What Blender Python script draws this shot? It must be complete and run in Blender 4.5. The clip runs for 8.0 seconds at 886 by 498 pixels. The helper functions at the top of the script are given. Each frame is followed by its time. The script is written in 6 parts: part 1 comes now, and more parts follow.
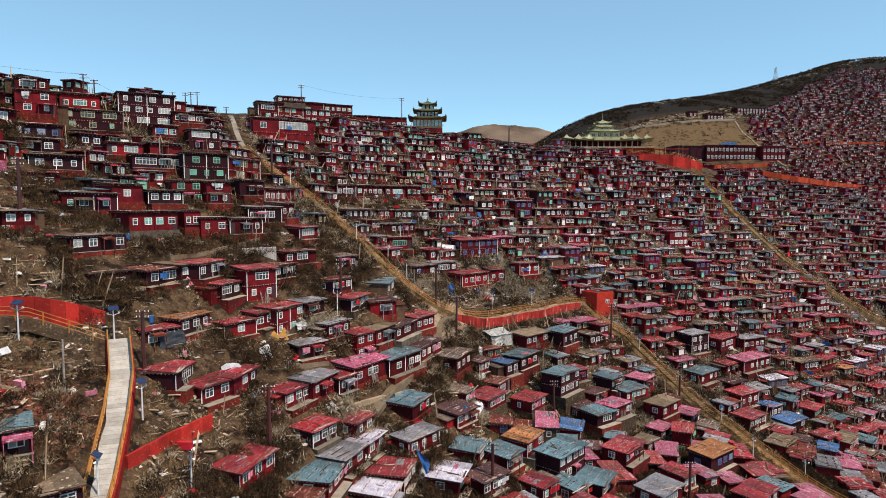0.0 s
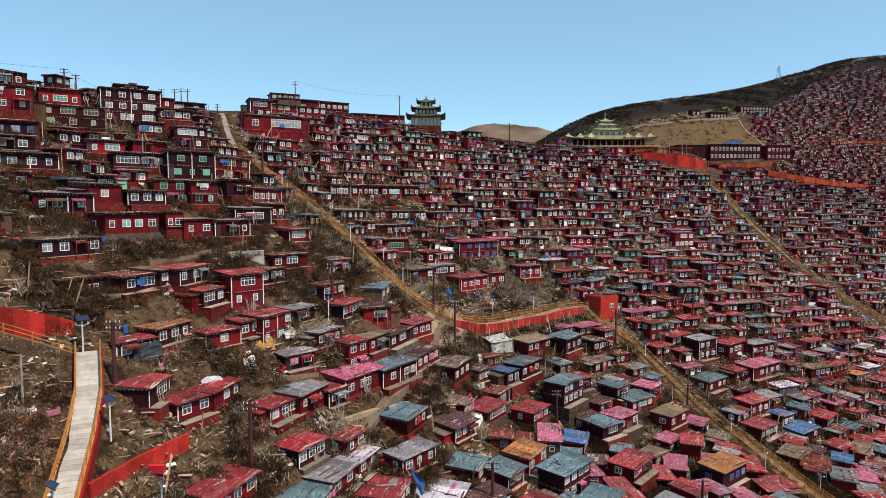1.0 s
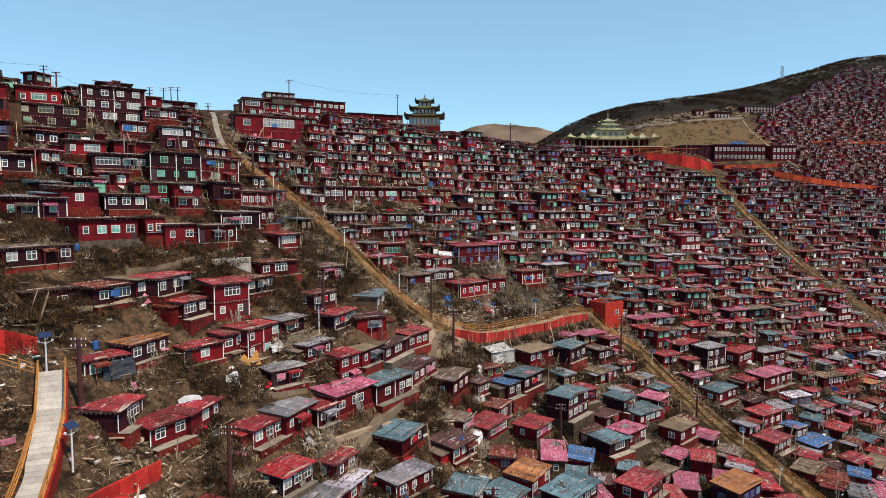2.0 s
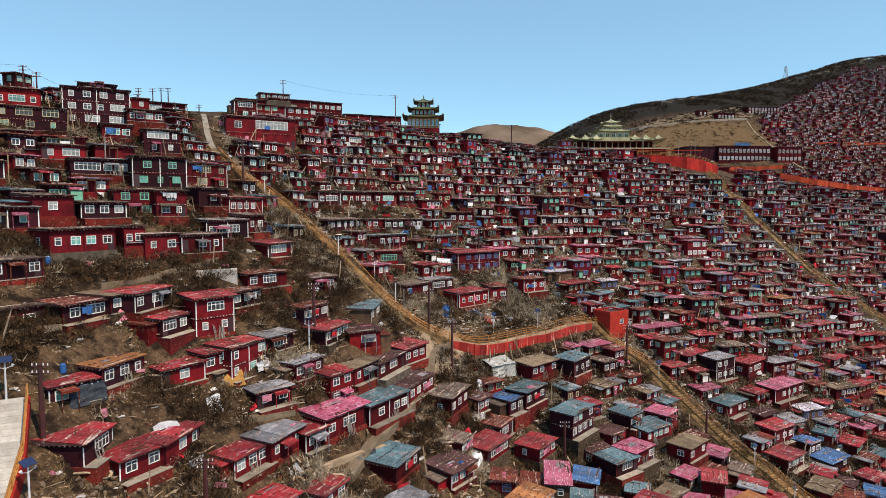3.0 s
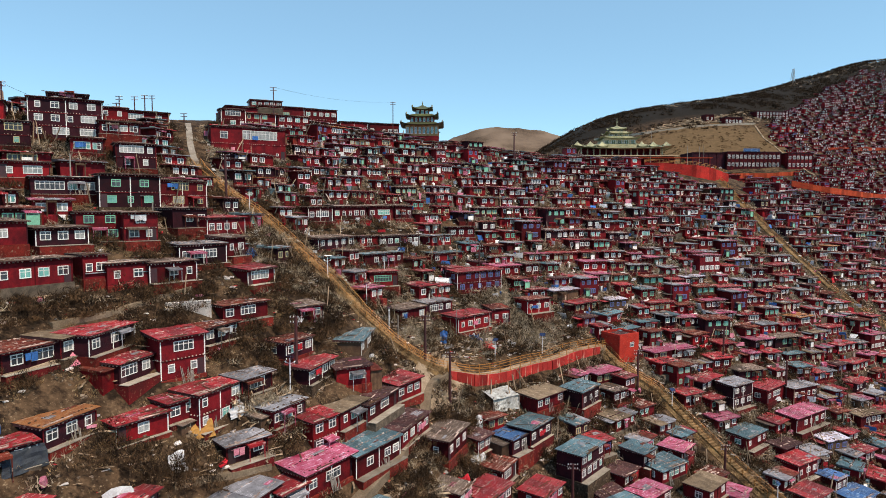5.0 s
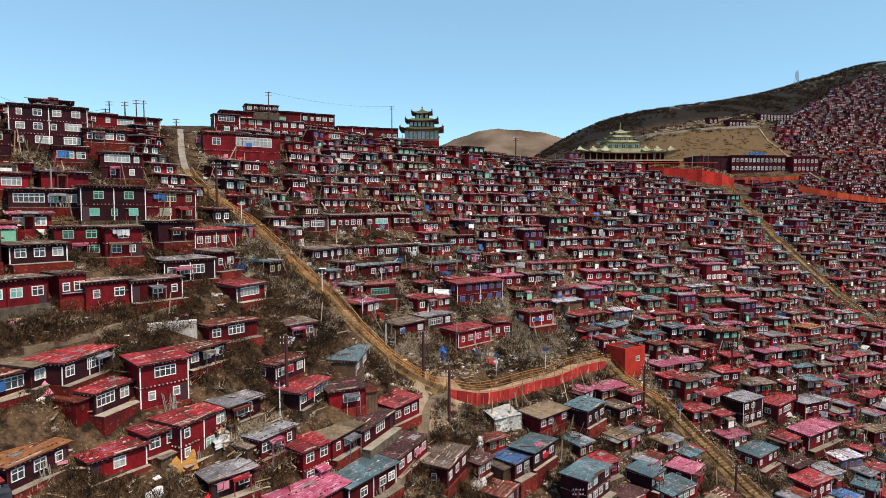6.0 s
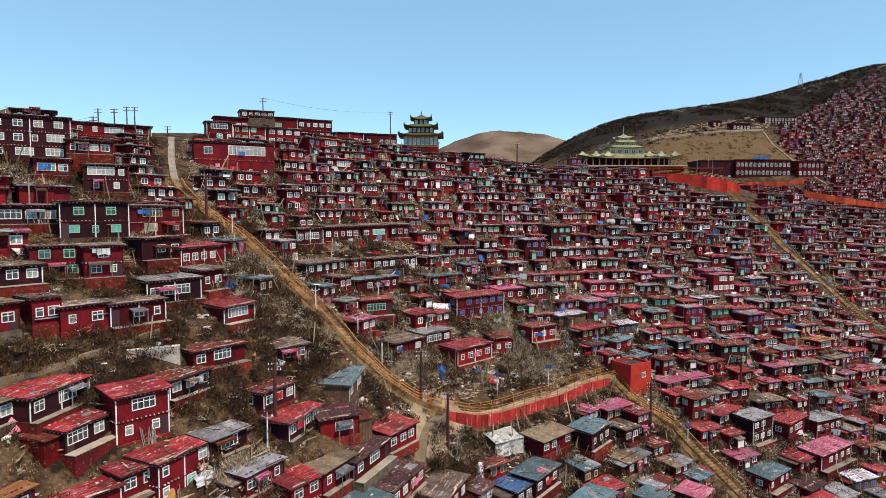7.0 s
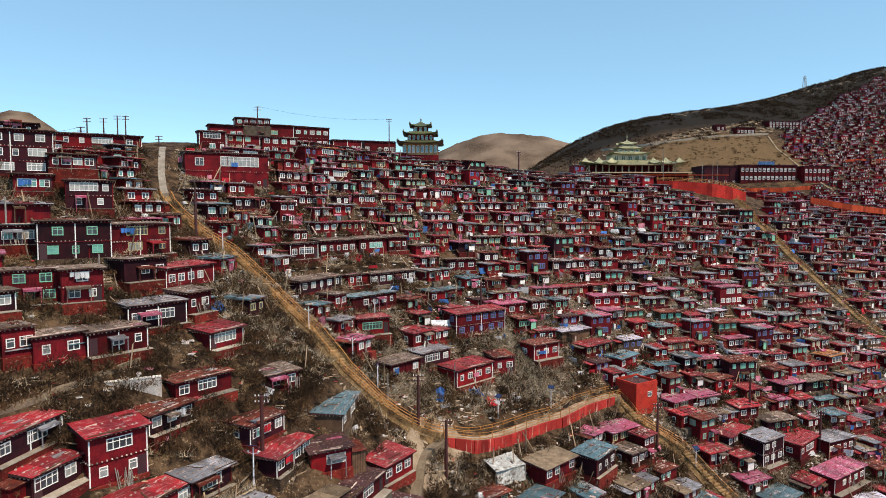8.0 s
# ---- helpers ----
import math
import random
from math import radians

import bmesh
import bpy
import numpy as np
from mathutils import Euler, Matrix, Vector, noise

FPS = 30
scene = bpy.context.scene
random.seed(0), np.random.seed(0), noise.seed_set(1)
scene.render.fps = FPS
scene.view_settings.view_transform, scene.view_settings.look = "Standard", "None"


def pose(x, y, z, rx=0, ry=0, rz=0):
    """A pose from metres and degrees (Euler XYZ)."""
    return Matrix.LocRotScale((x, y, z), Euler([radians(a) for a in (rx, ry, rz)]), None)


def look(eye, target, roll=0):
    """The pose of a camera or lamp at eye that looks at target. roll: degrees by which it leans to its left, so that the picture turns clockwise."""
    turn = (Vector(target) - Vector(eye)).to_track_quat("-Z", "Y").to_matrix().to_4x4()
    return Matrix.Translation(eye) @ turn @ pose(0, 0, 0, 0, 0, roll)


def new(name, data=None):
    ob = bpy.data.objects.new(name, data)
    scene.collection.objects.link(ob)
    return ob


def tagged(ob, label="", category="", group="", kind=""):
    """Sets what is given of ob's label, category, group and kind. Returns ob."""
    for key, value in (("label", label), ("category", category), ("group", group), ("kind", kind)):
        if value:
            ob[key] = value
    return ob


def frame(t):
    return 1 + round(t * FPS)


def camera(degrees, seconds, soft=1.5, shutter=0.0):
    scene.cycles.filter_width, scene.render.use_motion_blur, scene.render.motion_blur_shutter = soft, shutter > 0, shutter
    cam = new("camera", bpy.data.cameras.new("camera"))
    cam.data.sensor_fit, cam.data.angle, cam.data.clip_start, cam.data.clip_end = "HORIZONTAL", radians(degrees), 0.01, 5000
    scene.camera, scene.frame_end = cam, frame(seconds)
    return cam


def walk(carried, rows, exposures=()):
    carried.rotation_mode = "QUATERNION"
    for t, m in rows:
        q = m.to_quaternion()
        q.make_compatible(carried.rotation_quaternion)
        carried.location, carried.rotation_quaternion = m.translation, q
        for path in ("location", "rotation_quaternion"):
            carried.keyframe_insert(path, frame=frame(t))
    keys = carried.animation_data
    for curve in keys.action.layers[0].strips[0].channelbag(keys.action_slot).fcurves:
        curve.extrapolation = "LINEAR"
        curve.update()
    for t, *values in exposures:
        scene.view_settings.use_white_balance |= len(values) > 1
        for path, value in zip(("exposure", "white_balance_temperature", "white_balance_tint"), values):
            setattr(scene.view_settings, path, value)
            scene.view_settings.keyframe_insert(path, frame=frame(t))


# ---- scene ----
cam = camera(71.2, 8.0, soft=0.9)
METRES, EYE, TILT, LEAN, TURN = 40.0, 68.5714, -4.0, 0.0, 0.0
ROWS = [
    (0.0, 0.0, 0.0, 0.0, 0.0, 0.0, 0.0),
    (0.5, 0.0052, 0.0681, 0.0075, 0.0, -0.02, -0.01),
    (1.0, 0.0115, 0.1368, 0.0158, 0.01, -0.04, -0.02),
    (1.5, 0.0169, 0.2064, 0.0259, 0.02, -0.02, -0.02),
    (3.0, 0.0322, 0.4046, 0.0784, 0.09, -0.01, -0.04),
    (3.5, 0.0377, 0.4605, 0.0992, 0.11, 0.02, -0.05),
    (4.0, 0.0425, 0.5127, 0.1213, 0.14, 0.04, -0.05),
    (4.5, 0.0474, 0.5643, 0.1438, 0.22, 0.09, -0.06),
    (6.0, 0.0592, 0.7204, 0.2156, 0.39, 0.24, -0.08),
    (6.5, 0.063, 0.7737, 0.2437, 0.44, 0.27, -0.09),
    (7.0, 0.0677, 0.8255, 0.2738, 0.48, 0.32, -0.09),
    (7.5, 0.0724, 0.8761, 0.306, 0.55, 0.37, -0.1),
    (8.0, 0.0781, 0.9256, 0.3384, 0.61, 0.43, -0.11),
]
walk(cam, [(t, pose(0, 0, EYE, TILT, LEAN, TURN) @ pose(METRES * x, METRES * y, METRES * z, 90 + pitch, roll, yaw)) for t, x, y, z, yaw, pitch, roll in ROWS], exposures=((0.0, 0.04, 6700, 10), (8.0, 0.12, 6700, 10)))

# ---- light ----
SUN_TO = Vector((0.50, -0.40, 1.0)).normalized()
world = bpy.data.worlds.new("sky")
scene.world = world
world.use_nodes = True
wn = world.node_tree.nodes
sky = wn.new("ShaderNodeTexSky")
sky.sky_type = "NISHITA"
sky.sun_disc = False
sky.sun_elevation = math.asin(SUN_TO.z)
sky.sun_rotation = math.atan2(SUN_TO.x, SUN_TO.y)
sky.altitude = 2500
sky.air_density = 0.9
sky.dust_density = 0.3
sky.ozone_density = 0.6
wn["Background"].inputs["Strength"].default_value = 0.21
tint = wn.new("ShaderNodeMix")
tint.data_type = "RGBA"
tint.blend_type = "MULTIPLY"
tint.inputs["Factor"].default_value = 1.0
tint.inputs["B"].default_value = (0.85, 1.09, 0.99, 1)
haze = wn.new("ShaderNodeMix")
haze.data_type = "RGBA"
haze.inputs["Factor"].default_value = 0.48
haze.inputs["B"].default_value = (1.80, 2.45, 3.98, 1)
world.node_tree.links.new(sky.outputs[0], haze.inputs["A"])
world.node_tree.links.new(haze.outputs["Result"], tint.inputs["A"])
world.node_tree.links.new(tint.outputs["Result"], wn["Background"].inputs["Color"])
sun = new("sun", bpy.data.lights.new("sun", "SUN"))
sun.data.energy = 4.7
sun.data.angle = radians(0.6)
sun.data.color = (1.0, 0.85, 0.69)
sun.matrix_world = look(SUN_TO * 300, (0, 0, 0))


# ---- materials ----
def material(name, base, second, scale=3.0, rough=0.8, metal=0.0, bump=0.3, fine=18.0, stripe=0.0, speck=None, vary=0.35, contrast=0.5, blotch=None, streak=None):
    """Painted or natural surface: two colours mixed at a coarse scale, a fine grain, per-piece value changes, relief, optional ribs and specks."""
    m = bpy.data.materials.new(name)
    m.use_nodes = True
    nt = m.node_tree
    n, l = nt.nodes, nt.links
    bs = n["Principled BSDF"]
    bs.inputs["Roughness"].default_value = rough
    bs.inputs["Metallic"].default_value = metal
    bs.inputs["Specular IOR Level"].default_value = 0.5 if rough < 0.7 else 0.15
    geo = n.new("ShaderNodeNewGeometry")
    obi = n.new("ShaderNodeObjectInfo")
    co = n.new("ShaderNodeNewGeometry").outputs["Position"]
    big = n.new("ShaderNodeTexNoise")
    big.inputs["Scale"].default_value = 1.0 / scale
    big.inputs["Detail"].default_value = 5.0
    big.inputs["Roughness"].default_value = 0.65
    l.new(co, big.inputs["Vector"])
    ramp = n.new("ShaderNodeMapRange")
    ramp.inputs["From Min"].default_value = 0.5 - 0.25 * contrast
    ramp.inputs["From Max"].default_value = 0.5 + 0.25 * contrast
    l.new(big.outputs["Fac"], ramp.inputs["Value"])
    mix = n.new("ShaderNodeMix")
    mix.data_type = "RGBA"
    mix.inputs["A"].default_value = (*base, 1)
    mix.inputs["B"].default_value = (*second, 1)
    l.new(ramp.outputs["Result"], mix.inputs["Factor"])
    colour = mix.outputs["Result"]
    grain = n.new("ShaderNodeTexNoise")
    grain.inputs["Scale"].default_value = fine
    grain.inputs["Detail"].default_value = 4.0
    l.new(co, grain.inputs["Vector"])
    if speck:
        sp = n.new("ShaderNodeTexNoise")
        sp.inputs["Scale"].default_value = 3.4
        sp.inputs["Detail"].default_value = 2.0
        if stripe or streak:
            tx = n.new("ShaderNodeTexCoord")
            mp = n.new("ShaderNodeMapping")
            mp.inputs["Scale"].default_value = streak or (0.28, 2.4, 1.0)
            l.new(tx.outputs["Object"], mp.inputs["Vector"])
            av = n.new("ShaderNodeVectorMath")
            l.new(mp.outputs[0], av.inputs[0])
            l.new(obi.outputs["Location"], av.inputs[1])
            l.new(av.outputs[0], sp.inputs["Vector"])
        else:
            l.new(co, sp.inputs["Vector"])
        sr = n.new("ShaderNodeMapRange")
        sr.inputs["From Min"].default_value = 0.58 if stripe else 0.61
        sr.inputs["From Max"].default_value = 0.67 if stripe else 0.72
        l.new(sp.outputs["Fac"], sr.inputs["Value"])
        m2 = n.new("ShaderNodeMix")
        m2.data_type = "RGBA"
        m2.inputs["B"].default_value = (*speck, 1)
        l.new(sr.outputs["Result"], m2.inputs["Factor"])
        l.new(colour, m2.inputs["A"])
        colour = m2.outputs["Result"]
    if blotch:
        bt = n.new("ShaderNodeTexNoise")
        bt.inputs["Scale"].default_value = 0.42
        bt.inputs["Detail"].default_value = 7.0
        bt.inputs["Roughness"].default_value = 0.72
        l.new(co, bt.inputs["Vector"])
        br = n.new("ShaderNodeMapRange")
        br.inputs["From Min"].default_value = 0.47
        br.inputs["From Max"].default_value = 0.58
        l.new(bt.outputs["Fac"], br.inputs["Value"])
        m3 = n.new("ShaderNodeMix")
        m3.data_type = "RGBA"
        m3.inputs["B"].default_value = (*blotch, 1)
        l.new(br.outputs["Result"], m3.inputs["Factor"])
        l.new(colour, m3.inputs["A"])
        colour = m3.outputs["Result"]
    add = n.new("ShaderNodeMath")
    add.operation = "ADD"
    l.new(geo.outputs["Random Per Island"], add.inputs[0])
    l.new(obi.outputs["Random"], add.inputs[1])
    fr = n.new("ShaderNodeMath")
    fr.operation = "FRACT"
    l.new(add.outputs[0], fr.inputs[0])
    val = n.new("ShaderNodeMapRange")
    val.inputs["To Min"].default_value = 1.0 - vary
    val.inputs["To Max"].default_value = 1.0 + vary
    l.new(fr.outputs[0], val.inputs["Value"])
    gr = n.new("ShaderNodeMapRange")
    gr.inputs["From Min"].default_value = 0.3
    gr.inputs["From Max"].default_value = 0.7
    gr.inputs["To Min"].default_value = 0.72
    gr.inputs["To Max"].default_value = 1.28
    l.new(grain.outputs["Fac"], gr.inputs["Value"])
    mul = n.new("ShaderNodeMath")
    mul.operation = "MULTIPLY"
    l.new(val.outputs[0], mul.inputs[0])
    l.new(gr.outputs[0], mul.inputs[1])
    sc = n.new("ShaderNodeVectorMath")
    sc.operation = "SCALE"
    l.new(colour, sc.inputs[0])
    l.new(mul.outputs[0], sc.inputs["Scale"])
    l.new(sc.outputs[0], bs.inputs["Base Color"])
    height = grain.outputs["Fac"]
    if stripe:
        tc = n.new("ShaderNodeTexCoord")
        wv = n.new("ShaderNodeTexWave")
        wv.inputs["Scale"].default_value = stripe
        wv.inputs["Distortion"].default_value = 0.4
        l.new(tc.outputs["Object"], wv.inputs["Vector"])
        ad = n.new("ShaderNodeMath")
        ad.operation = "MULTIPLY_ADD"
        ad.inputs[1].default_value = 1.6
        l.new(wv.outputs["Fac"], ad.inputs[0])
        l.new(height, ad.inputs[2])
        height = ad.outputs[0]
    if bump:
        bp = n.new("ShaderNodeBump")
        bp.inputs["Strength"].default_value = bump
        bp.inputs["Distance"].default_value = 0.06
        l.new(height, bp.inputs["Height"])
        l.new(bp.outputs[0], bs.inputs["Normal"])
    return m


WALLS = [
    material("maroon_paint", (0.150, 0.007, 0.011), (0.062, 0.004, 0.007), 1.6, 0.75, bump=0.35, stripe=2.5, vary=0.5),
    material("dark_plum_paint", (0.044, 0.007, 0.012), (0.018, 0.005, 0.009), 2.0, 0.75, bump=0.35, stripe=2.5),
    material("bright_red_paint", (0.25, 0.008, 0.012), (0.12, 0.006, 0.009), 1.8, 0.7, bump=0.3, stripe=2.5, vary=0.45),
    material("weathered_plank", (0.13, 0.075, 0.045), (0.075, 0.042, 0.028), 1.2, 0.9, bump=0.6, stripe=1.5),
]
PLINTHS = [
    material("red_earth_render", (0.18, 0.020, 0.014), (0.085, 0.013, 0.010), 1.2, 0.95, bump=0.7, speck=(0.20, 0.13, 0.09)),
    material("rubble_stone", (0.15, 0.115, 0.085), (0.07, 0.055, 0.042), 0.8, 0.95, bump=0.9),
    material("maroon_render", (0.13, 0.010, 0.011), (0.07, 0.010, 0.010), 1.8, 0.9, bump=0.5, speck=(0.2, 0.08, 0.05)),
    material("earth_bank", (0.092, 0.060, 0.038), (0.040, 0.026, 0.017), 0.9, 0.98, bump=0.9, fine=5.0, speck=(0.28, 0.21, 0.15)),
]
ROOFS = [
    material("red_roof_sheet", (0.34, 0.010, 0.016), (0.20, 0.009, 0.013), 1.6, 0.6, bump=0.6, stripe=3.0, speck=(0.46, 0.27, 0.26), vary=0.42),
    material("rust_roof_sheet", (0.19, 0.034, 0.020), (0.085, 0.022, 0.016), 1.4, 0.75, bump=0.6, stripe=3.0, speck=(0.36, 0.24, 0.19)),
    material("faded_pink_sheet", (0.40, 0.10, 0.17), (0.27, 0.020, 0.055), 0.9, 0.55, bump=0.4, stripe=3.0, speck=(0.58, 0.44, 0.54)),
    material("grey_zinc_sheet", (0.27, 0.265, 0.29), (0.13, 0.125, 0.135), 1.5, 0.5, bump=0.6, stripe=3.0, speck=(0.52, 0.50, 0.54), vary=0.42),
    material("teal_zinc_sheet", (0.095, 0.19, 0.225), (0.065, 0.115, 0.135), 1.5, 0.5, bump=0.6, stripe=3.0, speck=(0.36, 0.40, 0.43), vary=0.42),
    material("earth_roof", (0.20, 0.145, 0.095), (0.11, 0.078, 0.052), 1.2, 0.95, bump=0.8, speck=(0.32, 0.26, 0.20)),
    material("dark_felt_roof", (0.050, 0.026, 0.028), (0.085, 0.036, 0.034), 1.4, 0.9, bump=0.6, speck=(0.28, 0.21, 0.19)),
    material("blue_roof_sheet", (0.035, 0.13, 0.33), (0.04, 0.085, 0.20), 1.8, 0.45, bump=0.4, stripe=3.0, speck=(0.36, 0.44, 0.54)),
    material("ochre_roof_sheet", (0.42, 0.17, 0.06), (0.28, 0.10, 0.045), 1.6, 0.7, bump=0.5, stripe=3.0, speck=(0.48, 0.32, 0.20)),
    material("grey_brown_boards", (0.19, 0.135, 0.105), (0.095, 0.066, 0.052), 1.0, 0.9, bump=0.7, stripe=2.0, speck=(0.40, 0.33, 0.29), vary=0.42),
    material("pale_plastic_sheet", (0.58, 0.56, 0.62), (0.36, 0.30, 0.40), 1.0, 0.5, bump=0.4, stripe=2.0, speck=(0.78, 0.78, 0.80)),
]
FRAMES = [
    material("white_frame_paint", (0.84, 0.82, 0.79), (0.72, 0.70, 0.67), 0.8, 0.5, bump=0.1, vary=0.12),
    material("green_frame_paint", (0.22, 0.52, 0.36), (0.18, 0.44, 0.30), 0.8, 0.5, bump=0.1, vary=0.15),
    material("yellow_frame_paint", (0.55, 0.48, 0.26), (0.45, 0.38, 0.20), 0.8, 0.5, bump=0.1, vary=0.15),
    material("blue_frame_paint", (0.14, 0.17, 0.42), (0.10, 0.12, 0.32), 0.8, 0.5, bump=0.1, vary=0.15),
]
PANE_DARK = material("dark_glass", (0.030, 0.035, 0.045), (0.06, 0.07, 0.08), 0.8, 0.35, bump=0.0, vary=0.4)
PANE_PALE = material("curtained_glass", (0.36, 0.36, 0.34), (0.20, 0.22, 0.22), 0.7, 0.3, bump=0.0, vary=0.3)
PANE_TEAL = material("teal_glass", (0.16, 0.40, 0.34), (0.10, 0.28, 0.26), 0.7, 0.3, bump=0.0, vary=0.3)
RAFTER = material("whitewashed_rafter_end", (0.58, 0.52, 0.46), (0.26, 0.20, 0.16), 0.7, 0.8, bump=0.1, vary=0.6)
WEIGHT = material("roof_weight_stone", (0.50, 0.39, 0.34), (0.24, 0.16, 0.13), 0.6, 0.9, bump=0.3, vary=0.55)
DOOR = material("dark_door_paint", (0.045, 0.012, 0.016), (0.03, 0.012, 0.016), 0.8, 0.6, bump=0.2, stripe=3.0)
SOIL = material("dry_grass_slope", (0.150, 0.092, 0.052), (0.050, 0.029, 0.016), 2.0, 0.98, bump=0.9, fine=3.0, speck=(0.29, 0.205, 0.13), contrast=0.6, blotch=(0.022, 0.013, 0.008))


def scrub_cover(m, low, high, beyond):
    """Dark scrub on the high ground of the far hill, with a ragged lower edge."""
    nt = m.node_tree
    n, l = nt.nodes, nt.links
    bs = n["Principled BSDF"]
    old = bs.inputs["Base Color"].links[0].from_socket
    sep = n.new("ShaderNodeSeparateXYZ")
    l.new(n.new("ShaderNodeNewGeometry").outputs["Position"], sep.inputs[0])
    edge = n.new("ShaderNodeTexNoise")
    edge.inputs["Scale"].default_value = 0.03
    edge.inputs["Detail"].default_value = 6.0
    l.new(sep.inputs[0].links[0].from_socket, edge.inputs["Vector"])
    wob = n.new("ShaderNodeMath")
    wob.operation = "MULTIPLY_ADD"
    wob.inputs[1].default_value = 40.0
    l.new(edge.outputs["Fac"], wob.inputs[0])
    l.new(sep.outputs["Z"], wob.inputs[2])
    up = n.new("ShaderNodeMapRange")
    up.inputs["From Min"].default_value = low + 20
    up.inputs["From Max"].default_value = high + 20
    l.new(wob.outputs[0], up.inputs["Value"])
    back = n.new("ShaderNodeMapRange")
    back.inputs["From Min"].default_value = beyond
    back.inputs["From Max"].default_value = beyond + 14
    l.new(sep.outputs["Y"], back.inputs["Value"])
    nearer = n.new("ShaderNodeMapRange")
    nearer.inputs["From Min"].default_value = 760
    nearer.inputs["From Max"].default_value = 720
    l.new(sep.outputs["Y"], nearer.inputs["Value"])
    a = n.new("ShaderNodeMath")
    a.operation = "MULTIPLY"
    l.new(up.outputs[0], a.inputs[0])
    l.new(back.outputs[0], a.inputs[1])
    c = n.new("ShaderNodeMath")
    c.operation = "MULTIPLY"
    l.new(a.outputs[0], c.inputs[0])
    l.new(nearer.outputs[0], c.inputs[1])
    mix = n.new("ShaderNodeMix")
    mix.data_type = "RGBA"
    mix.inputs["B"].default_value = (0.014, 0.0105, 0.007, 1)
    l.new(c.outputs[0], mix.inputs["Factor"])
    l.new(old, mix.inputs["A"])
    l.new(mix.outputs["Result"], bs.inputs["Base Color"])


def haze_tint_beyond(m, start, colour):
    """Bare grassland on the far mountains, with distance haze painted into its pale colour."""
    nt = m.node_tree
    n, l = nt.nodes, nt.links
    bs = n["Principled BSDF"]
    old = bs.inputs["Base Color"].links[0].from_socket
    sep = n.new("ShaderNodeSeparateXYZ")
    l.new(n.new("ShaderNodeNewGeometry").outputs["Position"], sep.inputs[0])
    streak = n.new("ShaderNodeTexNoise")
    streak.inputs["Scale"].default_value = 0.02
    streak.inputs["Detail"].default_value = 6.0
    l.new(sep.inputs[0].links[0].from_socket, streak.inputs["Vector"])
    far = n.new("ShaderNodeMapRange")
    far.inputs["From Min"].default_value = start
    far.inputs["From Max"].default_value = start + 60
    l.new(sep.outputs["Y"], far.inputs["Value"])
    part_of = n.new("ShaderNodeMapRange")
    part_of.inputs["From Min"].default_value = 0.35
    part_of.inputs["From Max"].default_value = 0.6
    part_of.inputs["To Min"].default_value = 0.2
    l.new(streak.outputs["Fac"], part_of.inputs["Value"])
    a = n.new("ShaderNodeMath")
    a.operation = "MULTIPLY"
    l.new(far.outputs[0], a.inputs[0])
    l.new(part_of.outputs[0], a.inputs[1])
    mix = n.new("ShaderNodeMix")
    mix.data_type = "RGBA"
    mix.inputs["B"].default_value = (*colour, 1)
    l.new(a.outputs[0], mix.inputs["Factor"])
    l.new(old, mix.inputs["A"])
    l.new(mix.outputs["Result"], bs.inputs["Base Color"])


def meadow(m, cx, cy, rx, ry, colour):
    """Short yellow grass on one spur of the hill, with a ragged edge and darker tussocks."""
    nt = m.node_tree
    n, l = nt.nodes, nt.links
    bs = n["Principled BSDF"]
    old = bs.inputs["Base Color"].links[0].from_socket
    pos = n.new("ShaderNodeNewGeometry").outputs["Position"]
    mp = n.new("ShaderNodeMapping")
    mp.inputs["Location"].default_value = (-cx / rx, -cy / ry, 0)
    mp.inputs["Scale"].default_value = (1 / rx, 1 / ry, 0)
    l.new(pos, mp.inputs["Vector"])
    far = n.new("ShaderNodeVectorMath")
    far.operation = "LENGTH"
    l.new(mp.outputs[0], far.inputs[0])
    edge = n.new("ShaderNodeTexNoise")
    edge.inputs["Scale"].default_value = 0.09
    edge.inputs["Detail"].default_value = 7.0
    edge.inputs["Roughness"].default_value = 0.7
    l.new(pos, edge.inputs["Vector"])
    wob = n.new("ShaderNodeMath")
    wob.operation = "MULTIPLY_ADD"
    wob.inputs[1].default_value = 1.6
    l.new(edge.outputs["Fac"], wob.inputs[0])
    l.new(far.outputs["Value"], wob.inputs[2])
    inside = n.new("ShaderNodeMapRange")
    inside.inputs["From Min"].default_value = 1.78
    inside.inputs["From Max"].default_value = 1.50
    inside.inputs["To Max"].default_value = 0.6
    l.new(wob.outputs[0], inside.inputs["Value"])
    mix = n.new("ShaderNodeMix")
    mix.data_type = "RGBA"
    mix.inputs["B"].default_value = (*colour, 1)
    l.new(inside.outputs[0], mix.inputs["Factor"])
    l.new(old, mix.inputs["A"])
    l.new(mix.outputs["Result"], bs.inputs["Base Color"])


meadow(SOIL, 150, 376, 60, 36, (0.155, 0.098, 0.046))
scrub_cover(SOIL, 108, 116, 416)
# the paler tan past y 740 puts aerial haze into the ground colour
haze_tint_beyond(SOIL, 740, (0.185, 0.132, 0.094))
EARTH_TRACK = material("trodden_earth", (0.31, 0.235, 0.165), (0.20, 0.145, 0.095), 2.5, 0.95, bump=0.5, fine=6.0)
STEP = material("dusty_step_stone", (0.32, 0.205, 0.10), (0.19, 0.115, 0.055), 1.5, 0.9, bump=0.4)
CONCRETE = material("pale_concrete", (0.34, 0.30, 0.25), (0.22, 0.18, 0.14), 1.6, 0.9, bump=0.4, speck=(0.24, 0.19, 0.14))
DECK = material("grey_deck_board", (0.44, 0.41, 0.37), (0.33, 0.30, 0.27), 1.2, 0.85, bump=0.4, vary=0.2)
